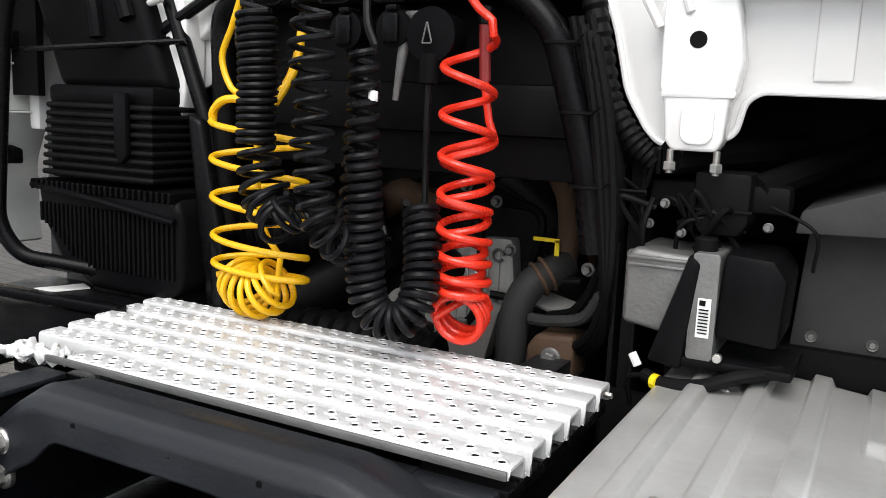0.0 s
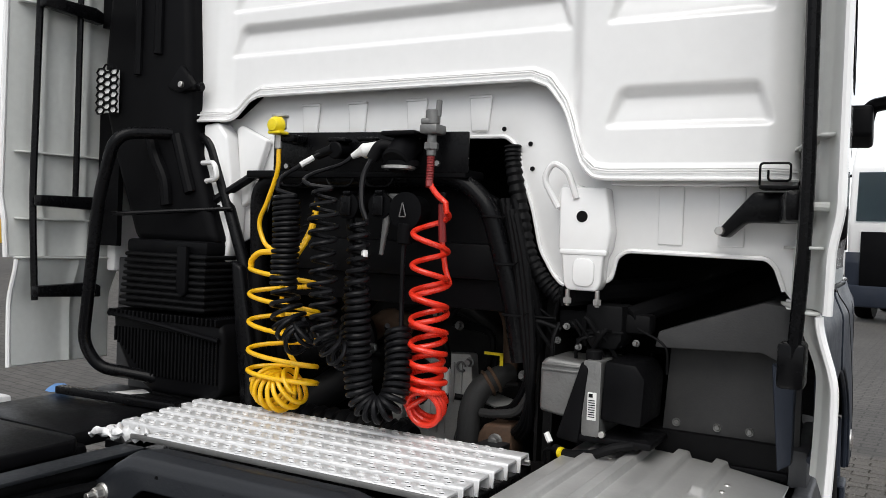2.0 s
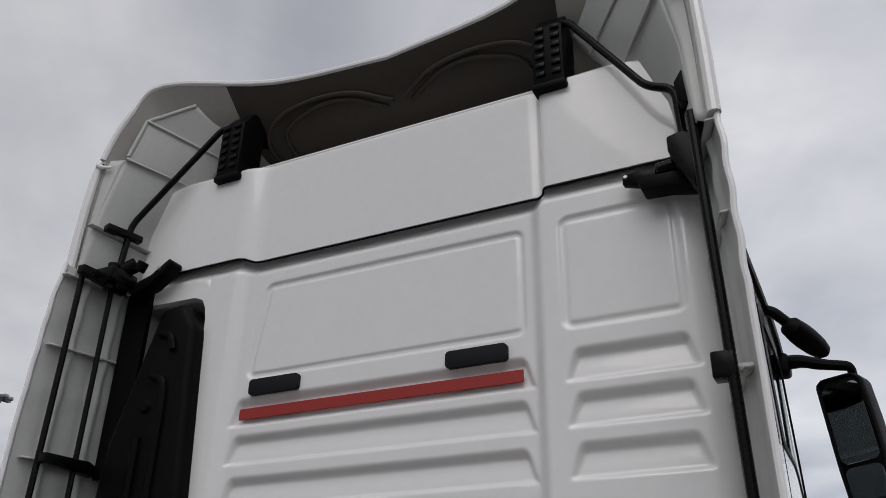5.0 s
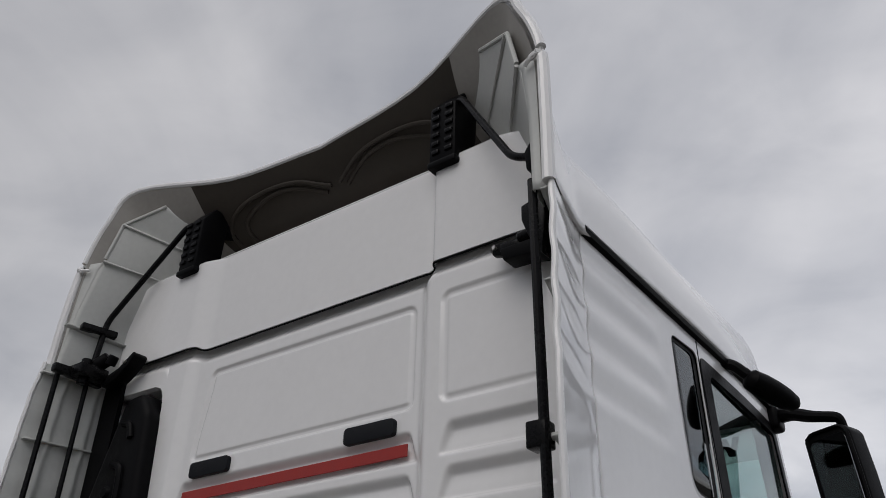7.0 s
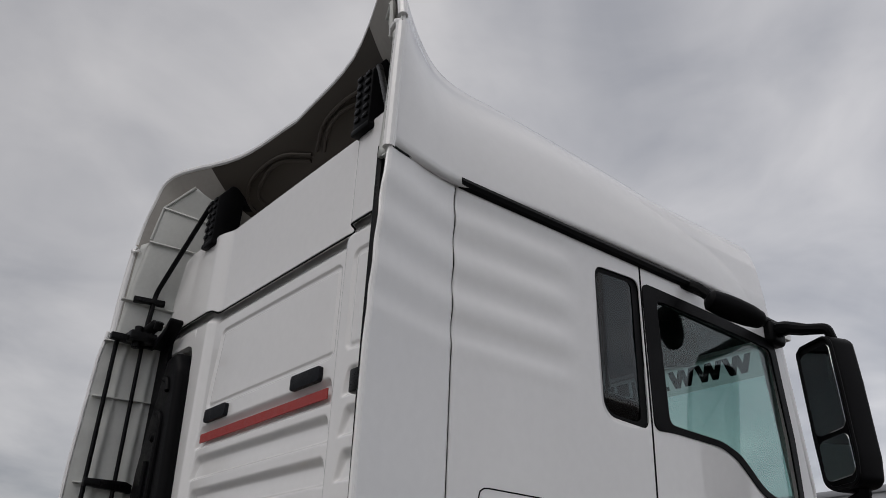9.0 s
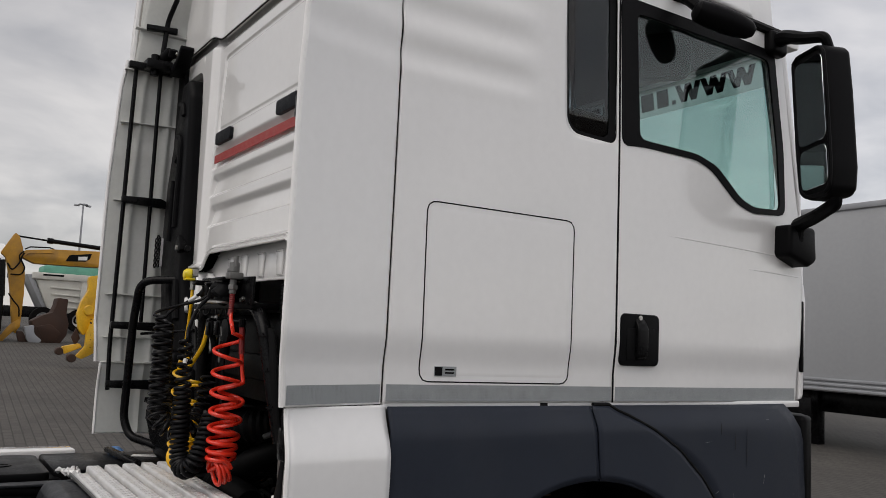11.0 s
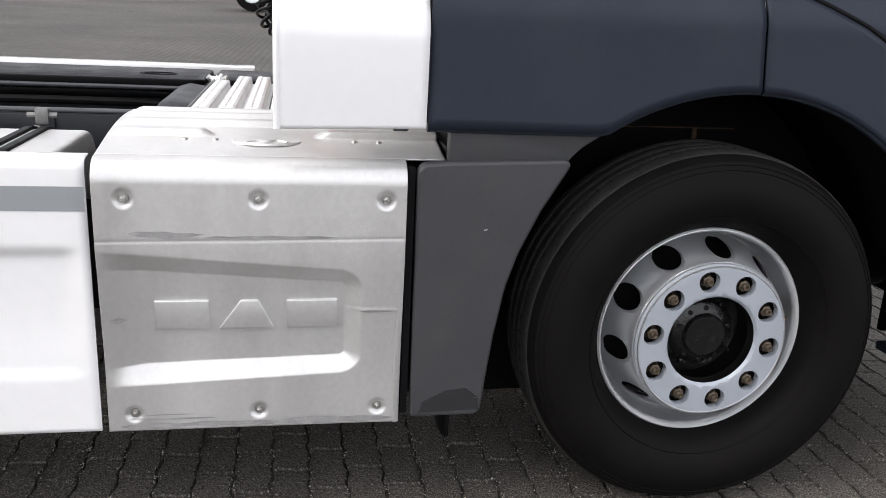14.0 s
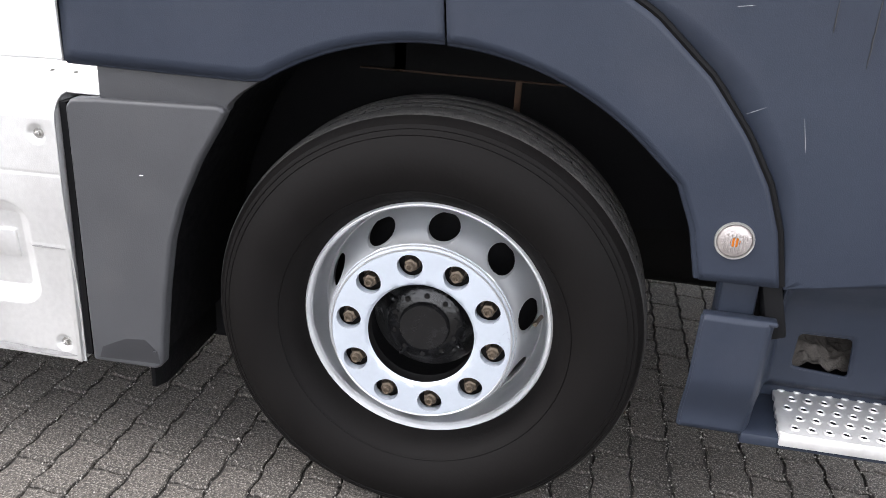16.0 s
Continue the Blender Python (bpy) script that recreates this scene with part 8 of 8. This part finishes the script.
yn2 = yn.new("ShaderNodeTexNoise"); yn2.inputs["Scale"].default_value, yn2.inputs["Detail"].default_value = 60, 4
yl.new(ytc.outputs["Object"], yn2.inputs["Vector"])
yr = yn.new("ShaderNodeMapRange"); yr.inputs[1].default_value, yr.inputs[2].default_value, yr.inputs[3].default_value, yr.inputs[4].default_value = 0.35, 0.65, 0.72, 1.22
yl.new(yn1.outputs["Fac"], yr.inputs[0])
yh = yn.new("ShaderNodeHueSaturation"); yl.new(ybr.outputs["Color"], yh.inputs["Color"]); yl.new(yr.outputs[0], yh.inputs["Value"])
yl.new(yh.outputs[0], yb.inputs["Base Color"])
yb.inputs["Roughness"].default_value = 0.85
ybp = yn.new("ShaderNodeBump"); ybp.inputs["Strength"].default_value, ybp.inputs["Distance"].default_value = 0.6, 0.006
yadd = yn.new("ShaderNodeMath"); yadd.operation = "MULTIPLY_ADD"; yadd.inputs[1].default_value = -1.0
yl.new(ybr.outputs["Fac"], yadd.inputs[0]); yl.new(yn2.outputs["Fac"], yadd.inputs[2])
yl.new(yadd.outputs[0], ybp.inputs["Height"]); yl.new(ybp.outputs[0], yb.inputs["Normal"])
ground = new("ground", mesh_of(sheet(lambda x, y: (x, y, ground_z(x, y) - 0.012), gx, gy), m_yard))
tagged(ground, "grey-brown concrete block paving of a vehicle yard", "paving", kind="structure")


# ---- yard background ----
def bg_wheel(parent, x, y, z, r, w):
    t = part("wheel", join(lathe([(r * 0.55, x - w / 2), (r * 0.95, x - w / 2), (r, x - w * 0.35), (r, x + w * 0.35), (r * 0.95, x + w / 2), (r * 0.55, x + w / 2)], (0, y, z), "x", 28)), M_TYRE, parent)
    part("rim", lathe([(0.0, x + w * 0.30), (r * 0.25, x + w * 0.42), (r * 0.30, x + w * 0.25), (r * 0.50, x + w * 0.30), (r * 0.56, x + w * 0.5)], (0, y, z), "x", 24), M_RIM, t)
    return t


GX = -28.0
g0 = ground_z(GX, 3) - 0.012
ex = thing("excavator", (GX, 1.2, g0), "yellow wheeled excavator with a bent boom and rusty bucket", "excavator")
boom = part("boom", prism(rounded_poly([(1.86, 3.60), (1.98, 3.82), (2.81, 3.92), (4.47, 3.99), (7.2, 3.2), (7.2, 2.6), (4.6, 3.43), (3.87, 3.41), (2.32, 3.40)], 0.08), "x", GX - 0.26, GX + 0.26, 0.04), M_DIGGER, ex, "yellow boom")
part("boom_rib", tube([(GX + 0.27, y, z) for y, z in ((1.98, 3.62), (2.10, 3.74), (2.85, 3.80))], 0.02, 6), M_DIGGER, boom)
part("logo_panel", prism([(3.25, 3.55), (3.37, 3.77), (4.08, 3.88), (4.03, 3.69), (3.89, 3.59)], "x", GX + 0.262, GX + 0.268, 0.0), M_INK_SHADE, boom)
part("logo_mark", prism([(3.66, 3.62), (3.94, 3.64), (3.95, 3.77), (3.65, 3.74)], "x", GX + 0.269, GX + 0.274, 0.0), M_LABEL, boom)
part("cylinder", join(rod((GX, 1.72, 4.29), (GX, 2.72, 4.22), 0.030), rod((GX, 2.68, 4.225), (GX, 4.50, 4.115), 0.075), rod((GX, 2.66, 4.226), (GX, 2.86, 4.213), 0.10)), M_TUBE, ex, "black hydraulic cylinder")
part("boom_pipe", tube([(GX + 0.1, y, z) for y, z in ((2.0, 3.86), (2.15, 3.95), (2.75, 3.98), (2.9, 3.93))], 0.025, 6), M_TUBE, ex)
part("stick", prism(rounded_poly([(1.66, 4.38), (1.80, 4.28), (1.95, 3.82), (1.93, 3.45), (2.06, 3.06), (2.09, 2.40), (2.07, 1.40), (1.95, 1.02), (1.84, 1.20), (1.79, 1.60), (1.68, 2.40), (1.58, 3.00), (1.46, 3.52), (1.29, 3.69)], 0.05), "x", GX - 0.18, GX + 0.18, 0.03), M_DIGGER, ex, "yellow stick")
link = [[(1.30, 0.70), (1.52, 0.98), (1.76, 1.34), (2.06, 1.55), (2.06, 1.25), (1.84, 1.08), (1.60, 0.80), (1.45, 0.62)], [(1.96, 1.12), (2.14, 1.12), (2.41, 0.68), (2.31, 0.47), (2.20, 0.49), (2.02, 0.84)]]
part("linkage", prism(rounded_poly(link[0], 0.04), "x", GX + 0.02, GX + 0.24, 0.02), M_DIGGER, ex)
part("linkage", prism(rounded_poly(link[1], 0.04), "x", GX + 0.10, GX + 0.30, 0.02), M_RUST, ex)
part("bucket", prism(rounded_poly([(3.11, 2.29), (3.43, 2.26), (3.41, 1.75), (3.51, 1.43), (3.47, 1.04), (3.21, 0.65), (2.79, 0.66), (2.47, 1.00), (2.37, 1.48), (2.68, 1.67), (2.99, 1.79), (3.08, 2.05)], 0.05), "x", GX - 0.5, GX + 0.5, 0.03), M_RUST, ex, "rusty digging bucket")
part("bucket_ear", prism(rounded_poly([(2.50, 1.30), (2.95, 1.40), (3.30, 1.10), (3.10, 0.80), (2.75, 0.85)], 0.06), "x", GX + 0.50, GX + 0.54, 0.01), M_RUST, ex)
part("bucket_wear", prism(rounded_poly([(2.16, 1.28), (2.44, 1.34), (2.48, 1.06), (2.72, 0.84), (2.50, 0.62), (2.26, 0.86)], 0.04), "x", GX + 0.30, GX + 0.54, 0.02), M_GALV, ex, "bare scraped steel")
for line in (((1.95, 3.78), (1.84, 3.62), (1.86, 3.40), (1.66, 3.15), (1.50, 3.35)), ((1.97, 3.72), (1.90, 3.50), (2.02, 3.22), (1.92, 3.00), (1.62, 2.98)), ((1.62, 2.35), (1.80, 2.10), (1.96, 1.90), (2.00, 1.60))):
    part("hydraulic_line", tube(smooth_line([(GX + 0.27, y, z) for y, z in line], 8), 0.026, 6), M_RUBBER, ex)
part("stick_cylinder", join(rod((GX + 0.2, 1.36, 3.45), (GX + 0.2, 1.44, 2.25), 0.09), rod((GX + 0.2, 1.44, 2.25), (GX + 0.2, 1.46, 1.1), 0.05)), M_TUBE, ex, "black hydraulic cylinder")
bg_wheel(ex, GX + 1.0, 0.6, g0 + 0.55, 0.55, 0.5)
bg_wheel(ex, GX + 1.0, -1.6, g0 + 0.55, 0.55, 0.5)
part("undercarriage", box(GX - 0.9, GX + 0.8, -2.2, 1.3, g0 + 0.5, g0 + 1.1, 0.08), M_TUBE, ex)
part("lower_carriage", box(GX - 0.9, GX + 0.9, 5.6, 8.6, g0 + 0.45, g0 + 1.2, 0.08), M_TUBE, ex)
part("upper_house", box(GX - 1.3, GX + 1.3, 6.2, 9.5, g0 + 1.2, g0 + 2.7, 0.15), M_DIGGER, ex)
for y in (6.1, 8.2):
    bg_wheel(ex, GX + 1.05, y, g0 + 0.55, 0.55, 0.5)

CX = -18.0
g1 = ground_z(CX, 3) - 0.012
ec = thing("excavator", (CX, 2.4, g1), "yellow excavator arm with worn paint resting on the paving", "excavator")
part("stick", prism(rounded_poly([(2.41, 2.62), (2.64, 2.67), (2.72, 2.55), (2.76, 1.83), (2.55, 1.48), (2.40, 1.22), (2.29, 1.36), (2.22, 1.72), (2.30, 2.03), (2.43, 2.30)], 0.05), "x", CX - 0.12, CX + 0.12, 0.03), M_ARM, ec, "bright yellow worn stick")
part("pin", join(rod((CX + 0.1, 2.46, 1.82), (CX + 0.18, 2.46, 1.82), 0.12, 20), prism(rounded_poly([(2.36, 1.86), (2.46, 1.94), (2.72, 1.84), (2.70, 1.74), (2.46, 1.70)], 0.04), "x", CX + 0.10, CX + 0.15, 0.01)), M_ARM, ec)
part("coupler", prism(rounded_poly([(2.69, 1.78), (2.82, 1.40), (2.76, 0.90), (2.37, 0.68), (2.24, 0.74), (2.43, 0.97), (2.44, 1.28), (2.54, 1.60)], 0.04), "x", CX + 0.10, CX + 0.26, 0.02), M_ARM, ec, "pitted yellow coupler")
rng = random.Random(77)
for k in range(16):
    y, z = 2.50 + 0.22 * rng.random(), 0.90 + 0.75 * rng.random()
    part("rust_pit", lathe([(0.0, 0.003), (rng.uniform(0.010, 0.026), 0.0)], (CX + 0.2605, y, z), "x", 8), M_RUST, ec)
part("coupler", prism(rounded_poly([(1.98, 0.95), (2.34, 1.04), (2.41, 0.95), (2.03, 0.78)], 0.03), "x", CX - 0.2, CX + 0.02, 0.02), M_ARM, ec)
part("stay", prism(rounded_poly([(2.16, 1.18), (2.26, 1.40), (2.36, 1.14), (2.26, 0.98)], 0.03), "x", CX - 0.12, CX - 0.06, 0.01), M_RUST, ec)
part("hydraulic_line", tube(smooth_line([(CX + 0.2, 2.70, 2.3), (CX + 0.25, 2.72, 1.9), (CX + 0.27, 2.70, 1.5), (CX + 0.27, 2.66, 1.2)], 8), 0.025, 6), M_RUBBER, ec)
part("coupler_tip", rod((CX - 0.22, 1.93, 0.84), (CX + 0.0, 1.93, 0.84), 0.09, 14), M_RUST, ec)
part("coupler_tip", rod((CX + 0.06, 2.16, 0.70), (CX + 0.30, 2.16, 0.70), 0.10, 14), M_RUST, ec)
part("boom", prism([(2.6, 2.5), (2.9, 1.9), (5.5, 3.6), (5.4, 4.1)], "x", CX - 0.15, CX + 0.15, 0.04), M_DIGGER, ec)
part("house", box(CX - 1.2, CX + 1.2, 5.2, 7.6, g1 + 0.9, g1 + 2.5, 0.12), M_DIGGER, ec)
part("track", prism(rounded(4.9, 8.0, g1, g1 + 0.85, 0.4), "x", CX - 1.2, CX + 1.2, 0.03), M_TUBE, ec)

DX = -36.0
g2 = ground_z(DX, 4) - 0.012
dt = thing("tipper_truck", (DX, 5.0, g2), "off-white tipper truck with a dusty steel body", "truck")
part("body", prism([(3.15, 3.30), (3.80, 1.82), (9.5, 1.82), (9.5, 3.45), (3.15, 3.45)], "x", DX - 1.2, DX + 1.2, 0.05), M_TIPPER, dt)
part("tail_chute", prism([(2.85, 3.36), (3.12, 3.36), (3.75, 1.90), (3.60, 1.90)], "x", DX - 1.1, DX + 1.1, 0.03), M_TRAILER, dt)
for y0, y1 in ((3.75, 4.95), (5.25, 9.2)):
    for z in (2.05, 2.32, 2.56, 2.84):
        part("side_rib", prism([(y0 + 0.25 * (2.9 - z), z), (y1, z - 0.04), (y1, z + 0.03), (y0 + 0.25 * (2.9 - z), z + 0.07)], "x", DX + 1.19, DX + 1.25, 0.01), M_TIPPER, dt)
part("side_post", prism([(4.98, 3.18), (5.22, 3.18), (5.10, 1.84), (4.92, 1.84)], "x", DX + 1.19, DX + 1.27, 0.02), M_TIPPER, dt)
part("rim_rail", box(DX + 1.18, DX + 1.30, 3.05, 9.5, 3.18, 3.46, 0.02), M_TIPPER, dt)
part("rail_slot", box(DX + 1.295, DX + 1.31, 3.45, 4.25, 3.33, 3.40, 0.0), M_INK_SHADE, dt)
# black chassis and guard also stand in for the shadow under the body
part("chassis", box(DX - 0.5, DX + 0.5, 2.2, 12.5, g2 + 0.55, g2 + 1.0, 0.03), M_TUBE, dt)
part("side_guard", box(DX + 1.0, DX + 1.15, 4.1, 9.2, g2 + 0.35, g2 + 0.85, 0.03), M_TUBE, dt)
for y in (3.6, 5.0, 10.6):
    bg_wheel(dt, DX + 1.05, y, g2 + 0.5, 0.5, 0.35)
part("cab", prism([(9.7, g2 + 0.8), (12.1, g2 + 0.7), (12.2, g2 + 2.0), (12.0, g2 + 3.3), (9.8, g2 + 3.3)], "x", DX - 1.2, DX + 1.2, 0.08), M_WHITE, dt)
alone("tarpaulin_load", prism([(3.5, 3.44), (3.52, 3.80), (4.5, 3.90), (5.9, 3.96), (9.4, 3.90), (9.4, 3.44)], "x", -36.9, -35.3, 0.08), M_TARP, "green tarpaulin over the tipper's load", "tarpaulin")


def cab_truck(at, turn, label, back=4.0, size=1.0):
    """A parked white truck: cab with windows, dark lower part, wheels, mirrors; it faces +y before turning."""
    t = thing("truck", (0, 0, 0), label, "truck", "parked trucks")
    BASE[t] = Vector((0, 0, 0))
    cab = part("cab", prism([(0.0, 1.1), (2.15, 1.05), (2.25, 1.9), (2.1, 3.0), (1.7, 3.55), (0.0, 3.65)], "x", -1.2, 1.2, 0.08, 3), M_WHITE, t)
    for s in (1, -1):
        part("side_window", prism(rounded(1.05, 1.85, 2.0, 2.75, 0.08), "x", *sorted((s * 1.195, s * 1.21)), 0.0), M_DKGLASS, cab)
        part("door_line", box(*sorted((s * 1.2, s * 1.204)), 0.93, 0.95, 1.3, 2.95, 0.0), M_INK_SHADE, cab)
        part("mirror", join(box(*sorted((s * 1.35, s * 1.55)), 1.95, 2.05, 2.1, 2.8, 0.03), tube([(s * 1.2, 1.95, 2.85), (s * 1.45, 2.0, 2.8)], 0.03, 8)), M_BLACK, t)
        part("lower_panel", prism([(0.0, 0.75), (0.25, 0.75), (0.35, 1.15), (1.35, 1.15), (1.5, 0.45), (2.2, 0.40), (2.25, 1.15), (2.2, 1.35), (0.0, 1.35)], "x", *sorted((s * 0.9, s * 1.215)), 0.02), M_PLASTIC, t)
        for y in (0.85, -1.9):
            bg_wheel(t, s * 1.05, y, 0.5, 0.5, 0.32)
        part("stripe", box(*sorted((s * 1.2, s * 1.206)), 0.05, 2.1, 1.42, 1.47, 0.0), M_YTAG, cab)
    part("windscreen", prism([(2.26, 1.95), (2.27, 1.95), (2.13, 2.9), (2.12, 2.9)], "x", -1.05, 1.05, 0.0), M_DKGLASS, cab)
    part("grille", box(-0.95, 0.95, 2.2, 2.29, 0.7, 1.75, 0.02), M_BLACK, t)
    part("beacon", rod((0.6, 1.2, 3.55), (0.6, 1.2, 3.78), 0.09, 12), M_AMBER, t)
    part("beacon", rod((-0.6, 1.2, 3.55), (-0.6, 1.2, 3.78), 0.09, 12), M_AMBER, t)
    part("chassis", box(-0.45, 0.45, -back, 1.5, 0.6, 0.95, 0.02), M_FRAME, t)
    part("bumper", box(-1.2, 1.2, 2.0, 2.32, 0.3, 0.72, 0.05), M_PLASTIC, t)
    t.location, t.rotation_euler, t.scale = at, (0, 0, radians(turn)), (size, size, size)
    return t


cab_truck((1.98, 20.5, -0.012), 172, "white truck with dark grey bumper and amber beacons", size=1.12)
cab_truck((-29.1, 17.3, ground_z(-29.1, 17.3) - 0.012), -35, "white truck parked behind yellow barriers")
cab_truck((-34.0, 23.5, ground_z(-34, 20) - 0.012), 245, "white truck parked behind yellow barriers")
cab_truck((-38.5, 1.0, ground_z(-38, 1) - 0.012), 268, "white truck parked beside the tipper")
cab_truck((-42.0, -2.2, ground_z(-42, 1) - 0.012), 268, "white truck parked beside the tipper")
for k in range(5):
    y = 14.2 + 1.15 * k
    x = -25.6 + 0.25 * k
    gz = ground_z(x, y) - 0.014
    b = alone("barrier_block", moved(join(prism([(-0.30, 0.0), (0.30, 0.0), (0.28, 1.0), (-0.28, 1.0)], "y", -0.55, 0.55, 0.03), *[box(0.27, 0.315, q - 0.03, q + 0.03, 0.05, 0.98, 0.005) for q in (-0.36, -0.12, 0.12, 0.36)]), pose(x, y, gz, 0, 0, -15)), M_BARRIER, "yellow painted barrier block", "barrier", "barrier blocks")


def mast(x, y, h, lamps, label):
    gz = ground_z(x, y) - 0.012
    t = thing("light_mast", (x, y, gz), label, "light mast", "light masts")
    part("pole", tube([(x, y, gz), (x, y, gz + h * 0.5), (x, y, gz + h)], [0.12, 0.09, 0.06], 12), M_GALV, t)
    ring_ = part("head", lathe([(0.06, 0.0), (0.36, 0.02), (0.36, 0.08), (0.06, 0.10)], (x, y, gz + h), "z", 16), M_GALV, t)
    for k in range(lamps):
        w = 2 * math.pi * k / lamps
        part("floodlight", moved(box(-0.18, 0.18, -0.13, 0.13, -0.07, 0.07, 0.02), Matrix.Translation((x + 0.52 * math.cos(w), y + 0.52 * math.sin(w), gz + h - 0.02)) @ pose(0, 0, 0, 0, 0, math.degrees(w))), M_GALV, ring_)


mast(-33.72, 22.0, 11.75, 8, "tall grey floodlight mast with a ring of lamps")
mast(-70.0, 10.2, 8.8, 3, "slim grey lamp mast across the yard")

# grey box trailer across the yard ahead
tr = thing("box_trailer", (-7, 12.4, 0), "grey box trailer with a dark underside", "trailer")
a0 = radians(-3)
tb = part("box_body", moved(box(-7.0, 6.6, 0.0, 2.5, 0.98, 4.10, 0.05), pose(-9.5, 12.2, 0, 0, 0, -3)), M_TRAILER, tr)
part("top_rail", moved(box(-7.0, 6.6, -0.03, 0.0, 4.02, 4.12, 0.01), pose(-9.5, 12.2, 0, 0, 0, -3)), M_GALV, tb)
for z in (1.0, 1.08, 1.16):
    part("bottom_rail", moved(box(-7.0, 6.6, -0.03, 0.0, z, z + 0.05, 0.01), pose(-9.5, 12.2, 0, 0, 0, -3)), M_GALV, tb)
part("chassis", moved(box(-6.8, 6.0, 0.6, 1.9, 0.6, 0.98, 0.03), pose(-9.5, 12.2, 0, 0, 0, -3)), M_TUBE, tr)
part("side_guard", moved(box(-3.0, 4.0, 0.05, 0.10, 0.45, 0.85, 0.02), pose(-9.5, 12.2, 0, 0, 0, -3)), M_TUBE, tr)
for dx in (-5.5, -4.2, -2.9):
    w_ = part("wheel", moved(lathe([(0.28, -0.17), (0.48, -0.17), (0.5, -0.12), (0.5, 0.12), (0.48, 0.17), (0.28, 0.17)], (0, 0, 0.49), "y", 28), pose(-9.5, 12.2, 0, 0, 0, -3) @ Matrix.Translation((dx, 0.35, 0))), M_TYRE, tr)
part("landing_leg", moved(box(3.6, 3.8, 0.5, 0.7, -0.012, 0.98, 0.02), pose(-9.5, 12.2, 0, 0, 0, -3)), M_TUBE, tr)

# ---- paving blocks near the truck: interlocking blocks with wavy long sides ----
PW, PL = 0.106, 0.212


def block_outline():
    """Shallow teeth along the long sides and a wave on the ends; opposite sides fit one another."""
    long_w = [0.0, 0.0045, 0.001, -0.0045, 0.0, 0.0045, 0.001, -0.0045, 0.0]
    end_w = [0.0, 0.005, -0.001, -0.005]
    hx_, hy_ = PL / 2 - 0.0045, PW / 2 - 0.0035
    top = [(-hx_ + 2 * hx_ * k / 8, hy_ + w) for k, w in enumerate(long_w)]
    right = [(hx_ + w, hy_ - 2 * hy_ * k / 4) for k, w in enumerate(end_w) if k]
    bottom = [(hx_ - 2 * hx_ * k / 8, -hy_ + w) for k, w in enumerate(long_w[::-1])]
    left = [(-hx_ + w, -hy_ + 2 * hy_ * (4 - k) / 4) for k, w in list(enumerate(end_w))[:0:-1]]
    return top + right + bottom + left


def block(dz=0.0):
    o = block_outline()
    n = len(o)
    vs = [(x, y, -0.013) for x, y in o] + [(x, y, -0.004) for x, y in o] + [(x * 0.972, y * 0.945, 0.0) for x, y in o]
    fs = [(i, (i + 1) % n, n + (i + 1) % n, n + i) for i in range(n)] + [(n + i, n + (i + 1) % n, 2 * n + (i + 1) % n, 2 * n + i) for i in range(n)] + [tuple(range(2 * n, 3 * n))]
    return vs, fs


pav = tagged(new("paving_area"), "wavy interlocking grey concrete paving blocks beside the truck", "paving", kind="structure")
pav.location = (1, 0.5, 0)
BASE[pav] = Vector((1, 0.5, 0))
block_me = mesh_of(block(), M_PAVER, 25)
rng = random.Random(21)
rest = ([], [])
cells = []
for i in range(32):
    for j in range(74):
        x, y = -3.2 + PL * (i + 0.5 * (j % 2)), -2.8 + PW * j
        cells.append((x, y))
near = {c for c in sorted(cells, key=lambda c: (c[0] - 1.35) ** 2 * 1.6 + (c[1] - 0.7) ** 2)[:290]}
for x, y in cells:
    tilt = (rng.uniform(-0.9, 0.9), rng.uniform(-0.7, 0.7), rng.uniform(-1.2, 1.2))
    m = pose(x + rng.uniform(-0.001, 0.001), y + rng.uniform(-0.001, 0.001), rng.uniform(-0.0045, 0.0), *tilt)
    if (x, y) in near:
        o = part("paving_block", block_me, None, pav)
        o.matrix_basis = m
    else:
        g = moved(block(), m)
        k = len(rest[0])
        rest[0].extend(g[0])
        rest[1].extend([tuple(q + k for q in f) for f in g[1]])
tagged(part("paving_blocks", rest, M_PAVER, pav, "further paving blocks", sharp=25), kind="stuff")

# loose grit in the joints and beside the wheel
rng = random.Random(33)
bits = ([], [])
for k in range(7500):
    x, y = rng.uniform(0.3, 2.6), rng.uniform(-1.4, 2.4)
    j = round((y + 2.8) / PW - 0.5)
    if rng.random() < 0.72:
        y = -2.8 + PW * (j + 0.5) + rng.gauss(0, 0.006)
    r = rng.uniform(0.0014, 0.0040) * (1.6 if rng.random() < 0.05 else 1)
    z = 0.0 if abs((y + 2.8) / PW - 0.5 - j) < 0.42 else -0.004
    k0 = len(bits[0])
    a0 = rng.uniform(0, 6.3)
    bits[0].extend([(x + r * math.cos(a0 + 2.09 * i), y + r * math.sin(a0 + 2.09 * i), z - 0.0005) for i in range(3)] + [(x + r * 0.2, y, z + r * rng.uniform(0.7, 1.2))])
    bits[1].extend([(k0, k0 + 1, k0 + 3), (k0 + 1, k0 + 2, k0 + 3), (k0 + 2, k0, k0 + 3)])
tagged(part("grit", bits, M_GRAVEL, pav, "loose pale grit in the joints", sharp=25), kind="stuff")
